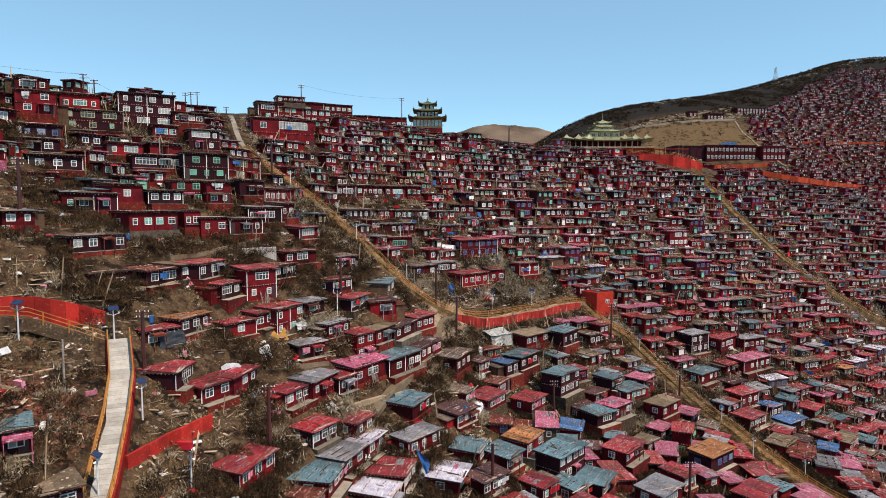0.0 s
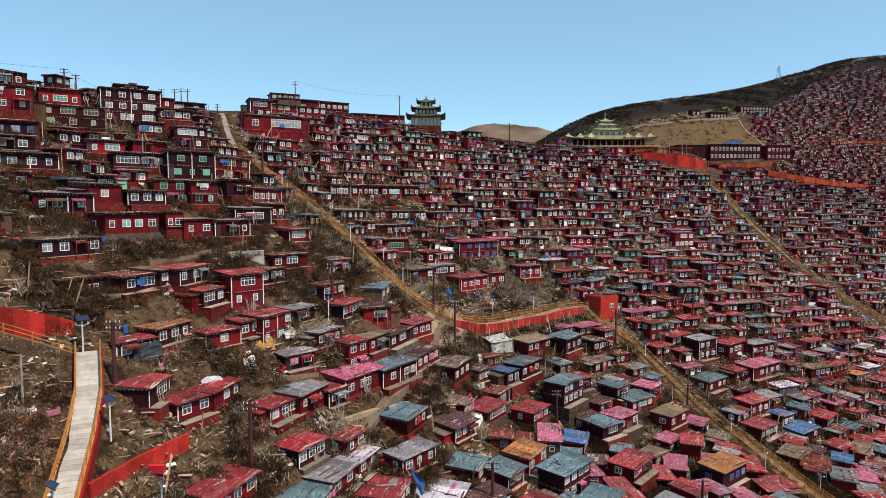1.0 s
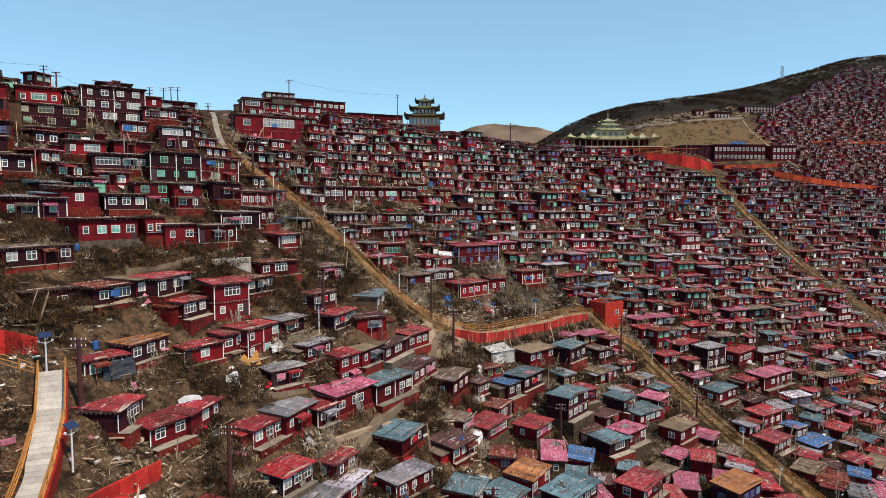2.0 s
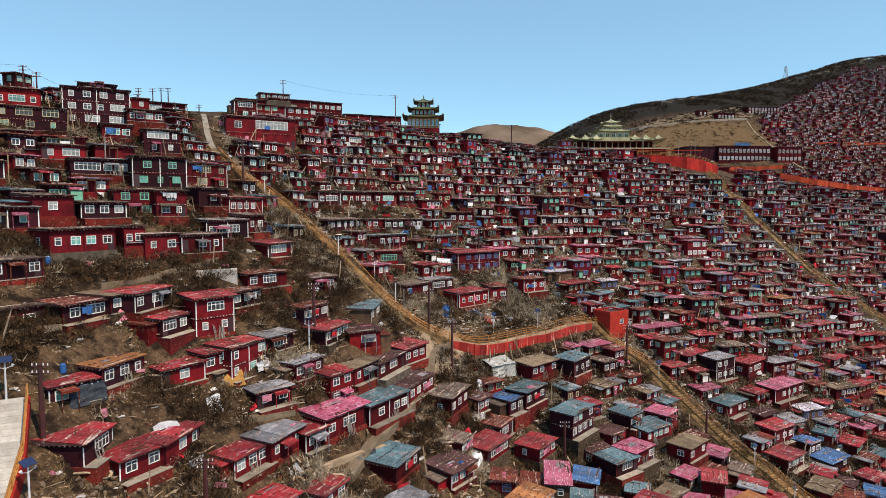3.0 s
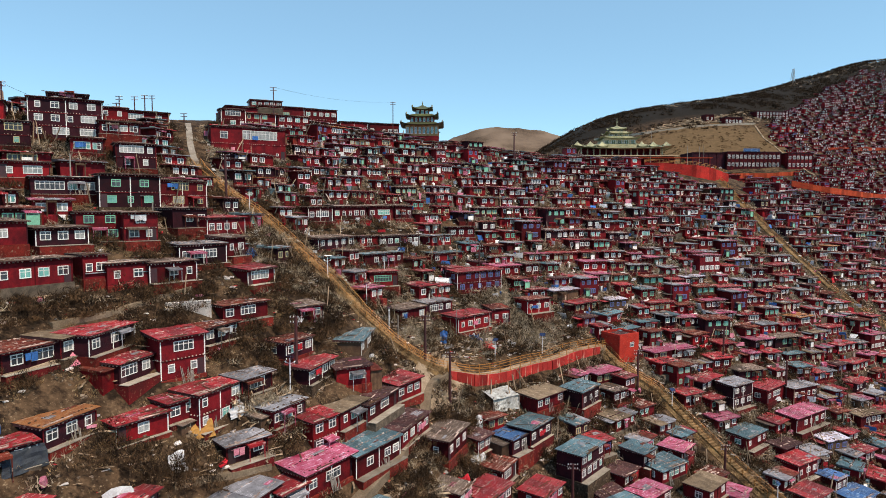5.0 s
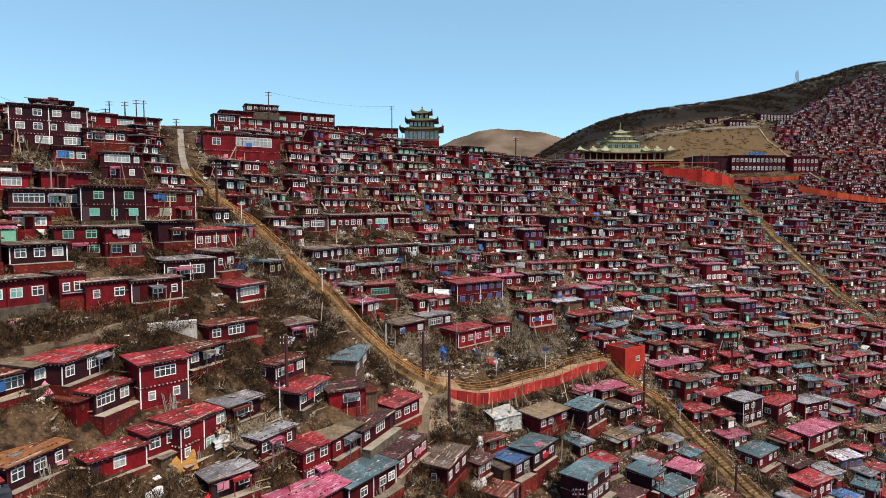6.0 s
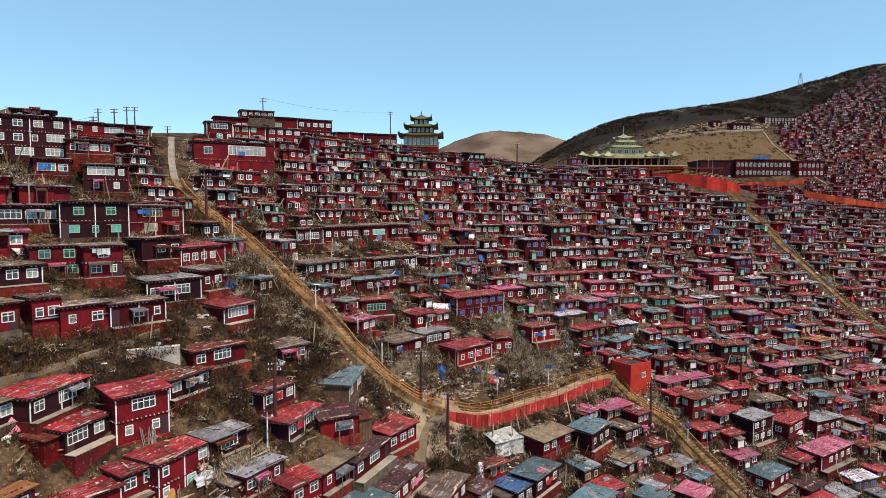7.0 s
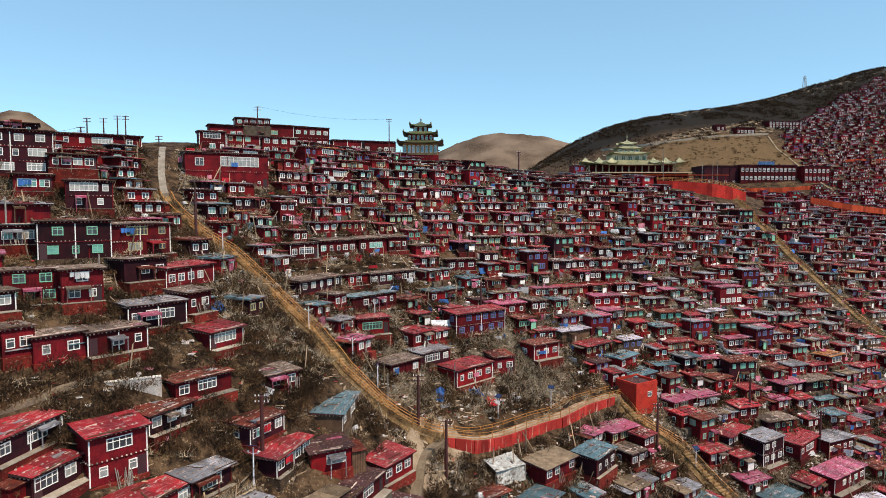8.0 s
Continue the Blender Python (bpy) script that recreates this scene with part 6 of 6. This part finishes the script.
CLOTH_WORDS = ["crumpled white tarpaulin spread among the huts", "faded pink cloth hung out to dry", "bright red cloth draped over a slope", "blue tarpaulin stretched between poles", "black tarpaulin draped over a shack", "torn orange tarpaulin leaning on a hut"]
for k, (x, y, w, h, turn, lean, cloth) in enumerate([
        (-23.8, 89.5, 2.6, 2.2, 40, 40, 5), (-21.4, 94, 2.4, 1.2, 60, 30, 0), (-24.4, 84.7, 1.6, 2.0, 40, 25, 0), (2.1, 152.9, 5.0, 2.4, 40, 20, 0), (-7.3, 90.7, 2.2, 1.6, 50, 40, 4),
        (-35.4, 87.9, 3.2, 2.4, 60, 40, 1), (-26.5, 78.3, 2.6, 2.6, 50, 45, 0), (9.9, 138.6, 3.4, 2.0, 25, 55, 2), (8.0, 139.6, 2.2, 1.6, 30, 50, 3), (10.4, 140.6, 2.6, 1.4, 30, 55, 0), (1.7, 134.2, 1.3, 2.2, 15, 8, 3), (8.6, 120.2, 1.4, 2.6, 30, 25, 2), (7.4, 119.8, 1.2, 2.4, 10, 30, 0), (7.6, 113.3, 1.8, 1.8, 30, 40, 0), (-4.3, 94.7, 2.4, 1.2, 55, 60, 0),
        (-33.5, 76.0, 3.6, 2.0, 60, 15, 4), (-20, 124.8, 3.5, 1.2, 40, 60, 0), (-3.0, 97.0, 2.4, 1.4, 60, 70, 1), (3.6, 95, 1.2, 2.8, 30, 10, 3), (6.4, 100.5, 1.5, 2.4, 40, 20, 0), (5.0, 104.8, 1.6, 2.6, 30, 25, 2),
        (-46.5, 59.5, 2.4, 2.2, 50, 40, 0), (-40.5, 53, 2.6, 2.0, 30, 60, 3),
        (-36, 131, 2.6, 1.3, 50, 30, 1), (46, 137, 2.2, 2.0, 30, 30, 0), (60, 150, 2.4, 1.6, 30, 50, 0), (30, 128, 2.2, 1.6, 40, 50, 0), (84, 170, 4.5, 2.2, 30, 50, 0), (-28, 120, 2.4, 1.6, 50, 40, 3),
        (-47, 108, 4.4, 1.6, 60, 55, 0), (-44, 118, 2.2, 1.4, 60, 10, 1), (16, 108, 2.0, 1.6, 40, 60, 0), (-15, 84, 1.6, 1.6, 50, 55, 0), (-10, 78, 2.2, 1.5, 50, 65, 0)]):
    tarp(x, y, height(x, y) + 0.15, w, h, turn, lean, cloth, CLOTH_WORDS[cloth], k)



def banner(x, y, tall, lean):
    """A long three-cornered cloth tied to a leaning pole, with a pale strip below it."""
    z = height(x, y)
    ob = thing("banner", Matrix.Translation((x, y, z - 0.3)), "tall three-cornered blue banner with a pale strip on a leaning pole", "banner")
    tip = Vector((-lean, 0.2, tall))
    part("pole", Geo().rod((0, 0, 0), tip, 0.06, 0.035), POLE_GREY, ob)
    for name, cloth, low, high, wide in (("cloth", CLOTHS[3], 0.22, 0.98, 1.5), ("strip", CLOTHS[0], 0.0, 0.5, -1.2)):
        v = []
        for k in range(9):
            f = k / 8
            p = tip * (low + (high - low) * f)
            o = wide * math.sin(math.pi * min(1, (1 - f) * 1.05)) * 0.75
            wave = 0.18 * math.sin(3.1 * f * 3 + wide)
            v += [p + Vector((0, -0.07, 0)), p + Vector((o * 0.5, -0.07 + wave, -0.2 * f)), p + Vector((o, -0.1 - wave, -0.35 * f))]
        n = len(v)
        v += [p + Vector((0, 0.03, 0)) for p in v]
        q = [(3 * k + e, 3 * k + e + 1, 3 * k + e + 4, 3 * k + e + 3) for k in range(8) for e in (0, 1)]
        part(name, Geo().faces(v, q + [tuple(n + i for i in reversed(t)) for t in q]), cloth, ob)


banner(-1.6, 78.8, 5.4, 2.2)


def barrel(x, y, seed):
    """A ribbed plastic water barrel."""
    ob = thing("water_barrel", Matrix.Translation((x, y, height(x, y) + 0.02)), "blue plastic water barrel standing beside a hut", "barrel", "water barrels")
    body = Geo()
    v, f, n = [], [], 12
    for z, r in ((0, 0.26), (0.08, 0.29), (0.3, 0.29), (0.33, 0.305), (0.36, 0.29), (0.58, 0.29), (0.61, 0.305), (0.64, 0.29), (0.84, 0.28), (0.9, 0.24)):
        v += [(r * math.cos(2 * math.pi * i / n), r * math.sin(2 * math.pi * i / n), z) for i in range(n)]
    for k in range(9):
        f += [(k * n + i, k * n + (i + 1) % n, (k + 1) * n + (i + 1) % n, (k + 1) * n + i) for i in range(n)]
    f.append(tuple(range(9 * n, 10 * n)))
    part("drum", body.faces(v, f), CLOTHS[3], ob)
    part("lid", Geo().rod((0, 0, 0.9), (0, 0, 0.95), 0.2, n=12), CLOTHS[3 if seed % 2 else 0], ob)


for k, (x, y) in enumerate([(3.2, 98.3), (8.6, 112.6), (-45.2, 88.6), (-36.8, 77.2)]):
    barrel(x, y, k)

low_wall = thing("garden_wall", Matrix.Translation((-30.4, 102.2, 60.7)) @ Matrix.Rotation(radians(24), 4, "Z"), "low stained whitewashed wall standing on the slope", "wall")
WHITEWASH = material("stained_whitewash", (0.78, 0.74, 0.70), (0.58, 0.50, 0.45), 0.9, 0.9, bump=0.5, speck=(0.30, 0.20, 0.16))
part("wall", Geo().box(-2.7, -0.2, -1.6, 2.7, 0.2, 0.85, lift=(-0.1, 0.05, 0.05, -0.1)), WHITEWASH, low_wall)
for k in range(6):
    part("coping", Geo().box(-2.72 + k * 0.91, -0.27, 0.8 + 0.02 * k, -1.86 + k * 0.91, 0.27, 0.92 + 0.02 * k), WHITEWASH, low_wall)

shack = thing("shack", Matrix.Translation((11.2, 127.6, 40.6)) @ Matrix.Rotation(radians(30), 4, "Z"), "ramshackle shack covered in grey-white plastic sheets", "shack")
PLASTIC = material("weathered_plastic_sheet", (0.50, 0.50, 0.48), (0.27, 0.25, 0.22), 0.7, 0.6, bump=0.7, fine=3.0, vary=0.2)
part("wall", Geo().box(-2.5, -1.6, -2, 2.5, 1.6, 1.5, lift=(0.1, -0.2, 0.4, 0.6)), WALLS[3], shack)


def draped(w, h, seed, deep=0.16):
    """A sagging sheet with folds, as a closed thin shell standing in its own plane."""
    rng = random.Random(seed)
    nx, nz = 11, 8
    top = [(u, t, deep * math.sin(u * 5 + seed) * math.sin(t * 4 + seed) + rng.uniform(-0.06, 0.06)) for t in np.linspace(0, 1, nz) for u in np.linspace(-0.5, 0.5, nx)]
    v = [(u * w, o, t * h) for u, t, o in top] + [(u * w, o + 0.04, t * h) for u, t, o in top]
    n, f = nx * nz, []
    for j in range(nz - 1):
        for i in range(nx - 1):
            k = j * nx + i
            f += [(k, k + 1, k + nx + 1, k + nx), (n + k, n + k + nx, n + k + nx + 1, n + k + 1)]
    return Geo().faces(v, f)


part("sheet", draped(5.4, 3.4, 3), PLASTIC, shack, at=pose(0, -1.95, 1.45, -78, 0, 2))
part("sheet", draped(5.0, 2.6, 4), PLASTIC, shack, at=pose(0.1, -1.9, -0.9, -6, 0, 0))
part("sheet", draped(3.2, 2.4, 5), PLASTIC, shack, at=pose(2.75, 0, -0.8, -5, 0, 88))
part("pole", Geo().rod((-2.7, -1.9, -2), (-2.6, -1.8, 1.8), 0.07), POLE_GREY, shack)
part("pole", Geo().rod((2.7, -1.9, -2), (2.6, -1.8, 1.6), 0.07), POLE_GREY, shack)



# ---- scrub, stones and litter ----
SCRUB = material("dry_scrub", (0.018, 0.011, 0.007), (0.048, 0.029, 0.016), 1.5, 0.95, bump=0.0, vary=0.55)
TUFT = material("withered_grass", (0.29, 0.20, 0.105), (0.16, 0.105, 0.055), 2.0, 0.95, bump=0.0, vary=0.45)
ROCK = material("hillside_stone", (0.27, 0.205, 0.15), (0.15, 0.105, 0.075), 1.0, 0.95, bump=0.5, vary=0.45)
LITTER = material("grey_scrap_board", (0.42, 0.31, 0.21), (0.24, 0.165, 0.11), 1.0, 0.9, bump=0.3, vary=0.5)
PALE = material("pale_litter", (0.66, 0.62, 0.60), (0.48, 0.42, 0.40), 1.0, 0.8, bump=0.2, vary=0.4)
RED_LITTER = material("red_litter", (0.36, 0.03, 0.03), (0.24, 0.03, 0.03), 1.0, 0.8, bump=0.2, vary=0.4)


def open_spots(n, seed, near=True):
    """Free places on the slope, as x, y, z."""
    rng = random.Random(seed)
    out = []
    while len(out) < n:
        y = rng.uniform(42, 172) if near else rng.uniform(120, 285)
        x = rng.uniform(-0.8 * y, 0.75 * y)
        if (int(x // CELL), int(y // CELL)) in taken or not settled(x, y):
            continue
        out.append((x, y, height(x, y)))
    return np.array(out)


def blades(spots, per, spread_r, tall, wide, seed, reach=1.8):
    """Many small leaves round each place: triangles."""
    rng = np.random.default_rng(seed)
    n = len(spots) * per
    size = np.repeat(rng.uniform(0.55, 1.35, len(spots)), per)
    th, r = rng.uniform(0, 2 * np.pi, n), np.sqrt(rng.uniform(0, 1, n)) * spread_r
    up = np.sqrt(np.clip(1 - (r / spread_r) ** 2, 0, 1)) * tall * rng.uniform(0.1, 1.0, n)
    c = np.repeat(spots, per, 0) + np.stack([r * np.cos(th) * size, r * np.sin(th) * size, up * size], 1)
    d = rng.normal(0, 1, (n, 3))
    d[:, 2] = np.abs(d[:, 2]) + 0.5
    d /= np.linalg.norm(d, axis=1)[:, None]
    s = np.cross(d, rng.normal(0, 1, (n, 3)))
    s /= np.linalg.norm(s, axis=1)[:, None]
    k = rng.uniform(0.6, 1.4, n)[:, None] * wide
    a, b, t = c - s * k * 0.5, c + s * k * 0.5, c + d * k * reach
    v = np.stack([a, b, t], 1).reshape(-1, 3)
    return v, np.arange(3 * n).reshape(-1, 3)


def scatter(name, v, f, mat, label, category):
    tagged(new(name, mesh_of_arrays(name, v, f, np.zeros(len(f)), [mat])), label, category, kind="stuff")


def in_patches(spots, seed, size, keep):
    """Keeps the places where a smooth pattern is high, so that growth stands in patches."""
    rng = random.Random(seed)
    out = [p for p in spots if noise.noise(Vector((p[0] / size, p[1] / size, seed * 3.7))) + rng.uniform(-0.25, 0.25) > keep]
    return np.array(out)


rng_p = random.Random(61)
heaps = []
for cx, cy, r, n in ((18, 150, 4.5, 420), (12, 158, 4, 260), (22, 158, 3.5, 220), (-2, 135, 3, 120), (-28, 132, 3, 120), (-19, 96, 2.2, 110), (4, 100, 3, 140), (-12, 84, 2.5, 110), (40, 118, 4, 160), (-40, 118, 4, 140), (30, 172, 6, 240), (60, 186, 6, 220)):
    for _ in range(n):
        x, y = rng_p.gauss(cx, r * 0.7), rng_p.gauss(cy, r * 0.7)
        heaps.append((x, y, height(x, y) + 0.05 + abs(rng_p.gauss(0, 0.25))))
heaps = np.array(heaps)

bush = in_patches(open_spots(6200, 1), 2, 9.0, -0.18)
way = [p[:2] for line in (BRIDGE, left_edge, [(-30.3, 57.6), (-28.9, 63.5), (-26.4, 69.2)]) for p in along(line, 1.0)]
rng_k = random.Random(91)
bush = np.array([p for p in bush if min((p[0] - a) ** 2 + (p[1] - b) ** 2 for a, b in way) > 7.5 and not (p[0] < -24 and p[1] < 74 and rng_k.random() < 0.74)])
v, f = blades(bush, 200, 1.3, 1.4, 0.075, 4, 6.5)
scatter("shrubs", v, f, SCRUB, "dark dry leafless scrub in patches on the slope", "shrubs")
RUSSET = material("russet_scrub", (0.115, 0.066, 0.032), (0.060, 0.033, 0.017), 1.5, 0.95, bump=0.0, vary=0.5)
brown = bush[::2] + np.array((0.9, -0.5, 0.0))
v, f = blades(brown, 150, 1.2, 0.9, 0.07, 6, 6.0)
scatter("dry_shrubs", v, f, RUSSET, "russet withered shrubs between the dark scrub", "shrubs")
BRUSH = material("pale_brushwood", (0.42, 0.345, 0.25), (0.20, 0.155, 0.105), 1.2, 0.95, bump=0.0, vary=0.5)
tangle = np.concatenate([in_patches(open_spots(5600, 23, False), 8, 7.0, -0.25), in_patches(open_spots(1500, 24), 9, 7.0, 0.0), heaps[::2]])
v, f = blades(tangle, 46, 1.1, 0.75, 0.085, 25, 8.0)
scatter("brushwood", v, f, BRUSH, "pale tangled brushwood and dead sticks between the huts", "brushwood")
grass = in_patches(open_spots(11000, 7), 5, 6.0, -0.15)
v, f = blades(grass, 34, 0.6, 0.30, 0.045, 8, 7.0)
scatter("dry_grass", v, f, TUFT, "tufts of pale withered grass on the slope", "grass")


def chunks(spots, lo, hi, flat, seed):
    """Uneven six-sided lumps or boards."""
    rng = np.random.default_rng(seed)
    n = len(spots)
    base = np.array([(-1, -1, -1), (1, -1, -1), (1, 1, -1), (-1, 1, -1), (-1, -1, 1), (1, -1, 1), (1, 1, 1), (-1, 1, 1)], float)
    size = rng.uniform(lo, hi, (n, 1)) * rng.uniform(0.6, 1.4, (n, 3)) * np.array(flat)
    v = base[None] * size[:, None] * rng.uniform(0.75, 1.15, (n, 8, 3))
    a, b = rng.uniform(0, 2 * np.pi, n), rng.normal(0, 0.35, n)
    ca, sa, cb, sb = np.cos(a), np.sin(a), np.cos(b), np.sin(b)
    x, y, z = v[..., 0], v[..., 1], v[..., 2]
    y, z = y * cb[:, None] - z * sb[:, None], y * sb[:, None] + z * cb[:, None]
    x, y = x * ca[:, None] - y * sa[:, None], x * sa[:, None] + y * ca[:, None]
    v = np.stack([x, y, z], -1) + spots[:, None] + np.array((0, 0, 0.04))
    q = np.array([(0, 3, 2, 1), (4, 5, 6, 7), (0, 1, 5, 4), (1, 2, 6, 5), (2, 3, 7, 6), (3, 0, 4, 7)])
    return v.reshape(-1, 3), (q[None] + 8 * np.arange(n)[:, None, None]).reshape(-1, 4)


scatter("stones", *chunks(in_patches(open_spots(13000, 9), 9, 8.0, -0.08), 0.05, 0.17, (1, 1, 0.7), 10), ROCK, "loose grey stones scattered over the slope", "stones")
scatter("scrap_boards", *chunks(np.concatenate([open_spots(3000, 11), open_spots(9000, 12, False), heaps]), 0.25, 0.8, (1.8, 0.15, 0.06), 13), LITTER, "grey scrap boards and sticks lying between the huts", "boards")
scatter("pale_litter", *chunks(np.concatenate([open_spots(1300, 14), open_spots(4500, 15, False), heaps[::5]]), 0.10, 0.32, (1.3, 0.8, 0.3), 16), PALE, "pale rubbish and sacks lying between the huts", "litter")
scatter("red_litter", *chunks(np.concatenate([open_spots(700, 17), open_spots(3500, 18, False)]), 0.08, 0.28, (1.5, 0.5, 0.12), 19), RED_LITTER, "red scraps of board and cloth between the huts", "litter")

BRICK = material("broken_brick", (0.20, 0.070, 0.045), (0.13, 0.055, 0.038), 0.8, 0.95, bump=0.4, vary=0.4)
rng_b = random.Random(33)
rubble = np.array([(x, y, height(x, y) + 0.05) for x, y in ((rng_b.gauss(-38.5, 2.6), rng_b.gauss(57.5, 2.4)) for _ in range(900))])
scatter("brick_rubble", *chunks(rubble, 0.06, 0.2, (1.3, 0.8, 0.5), 34), BRICK, "heap of broken red bricks on the slope", "rubble")

# pale stones and shelters along the far skyline
rng_f = random.Random(41)
line_f = [(rng_f.uniform(0, 1), rng_f.gauss(0, 9)) for _ in range(260)]
far_dots = np.array([(250 + 150 * u, 528 + 34 * u + e, 0) for u, e in line_f])
far_dots[:, 2] = ground(far_dots[:, 0], far_dots[:, 1]) + 0.3
scatter("skyline_stones", *chunks(far_dots, 0.2, 0.75, (1.4, 1.0, 0.6), 42), ROCK, "pale stones and low shelters along the far skyline", "stones")

scatter("thin_poles", *chunks(np.concatenate([open_spots(110, 71), open_spots(420, 72, False)]) + np.array((0, 0, 1.6)), 0.5, 1.1, (0.07, 0.07, 2.4), 73), LITTER, "thin leaning timber poles between the huts", "poles")

for key, cloth, n, seed, words in (("pink_cloths", 1, 260, 101, "pink and rose cloths hung between the huts"), ("blue_cloths", 3, 200, 103, "blue tarpaulin scraps and cloths between the huts"), ("white_cloths", 0, 420, 105, "white sheets and plastic hung between the huts"), ("red_cloths", 2, 420, 107, "red cloths hung between the huts")):
    scatter(key, *chunks(np.array([p for p in open_spots(n, seed, False) if p[1] > 156]) + np.array((0, 0, 0.9)), 0.35, 0.9, (1.1, 0.05, 0.7), seed + 1), CLOTHS[cloth], words, "cloths")

near_cloth = open_spots(260, 121)
for key, cloth, lo, hi, words in (("white_plastic", 0, 0, 130, "white plastic sheets and sacks lying near the huts"), ("pink_rags", 1, 130, 190, "pink rags lying near the huts"), ("red_rags", 2, 190, 260, "red rags lying near the huts")):
    scatter(key, *chunks(near_cloth[lo:hi] + np.array((0, 0, 0.35)), 0.25, 0.65, (1.2, 0.35, 0.6), 122 + cloth), CLOTHS[cloth], words, "litter")

# pale terraced stones along the crest of the grassy spur, and stones on the ridge behind
rng_t = random.Random(131)
terrace = []
while len(terrace) < 420:
    u, e = rng_t.random(), rng_t.random()
    x, y = 118 + 82 * u, 403 + 9 * u + (2 + 22 * u) * e * e
    terrace.append((x, y, float(ground(x, y)) + 0.3))
for _ in range(150):
    u = rng_t.random()
    x, y = 150 + 125 * u, 470 + 72 * u + rng_t.gauss(0, 6)
    terrace.append((x, y, float(ground(x, y)) + 0.3))
scatter("terrace_stones", *chunks(np.array(terrace), 0.2, 0.6, (1.8, 0.8, 0.4), 132), LITTER, "pale stones in low terraces on the bare spur", "stones")

# dry grass and russet weeds along the flights of steps
rng_e = random.Random(151)
verge = []
for key in ("upper", "lower"):
    for p in strip_points(STAIRS[key], 0.5):
        for _ in range(3):
            x, y = p.x + rng_e.choice((-1, 1)) * rng_e.uniform(1.1, 2.6), p.y - rng_e.uniform(-0.4, 1.6)
            verge.append((x, y, height(x, y) + 0.1))
v, f = blades(np.array(verge), 40, 0.55, 0.45, 0.05, 152, 7.0)
scatter("verge_grass", v, f, TUFT, "ochre grass growing along the steps", "grass")
v, f = blades(np.array(verge[::3]), 60, 0.7, 0.7, 0.06, 153, 6.0)
scatter("verge_weeds", v, f, RUSSET, "russet weeds growing along the steps", "weeds")

# tussocks on the grassy spur
rng_q = random.Random(141)
tussock = []
while len(tussock) < 420:
    x, y = rng_q.uniform(84, 196), rng_q.uniform(345, 402)
    if noise.noise(Vector((x / 9, y / 9, 7.0))) + rng_q.uniform(-0.35, 0.35) > 0.12 and not settled(x, y):
        tussock.append((x, y, float(ground(x, y))))
v, f = blades(np.array(tussock), 24, 0.9, 0.7, 0.16, 142, 3.5)
scatter("tussocks", v, f, RUSSET, "dark tussocks on the dry grass of the spur", "grass")

# scrub clumps on the far hill
rng_s = random.Random(81)
clumps = []
while len(clumps) < 5200:
    x, y = rng_s.uniform(60, 420), rng_s.uniform(395, 600)
    if noise.noise(Vector((x / 22, y / 22, 5.0))) + rng_s.uniform(-0.3, 0.3) > (0.0 if y > 440 else 0.25) and not settled(x, y):
        clumps.append((x, y, float(ground(x, y))))
v, f = blades(np.array(clumps), 26, 1.8, 1.3, 0.30, 82, 3.0)
scatter("far_scrub", v, f, SCRUB, "dark scrub on the far hillside", "shrubs")
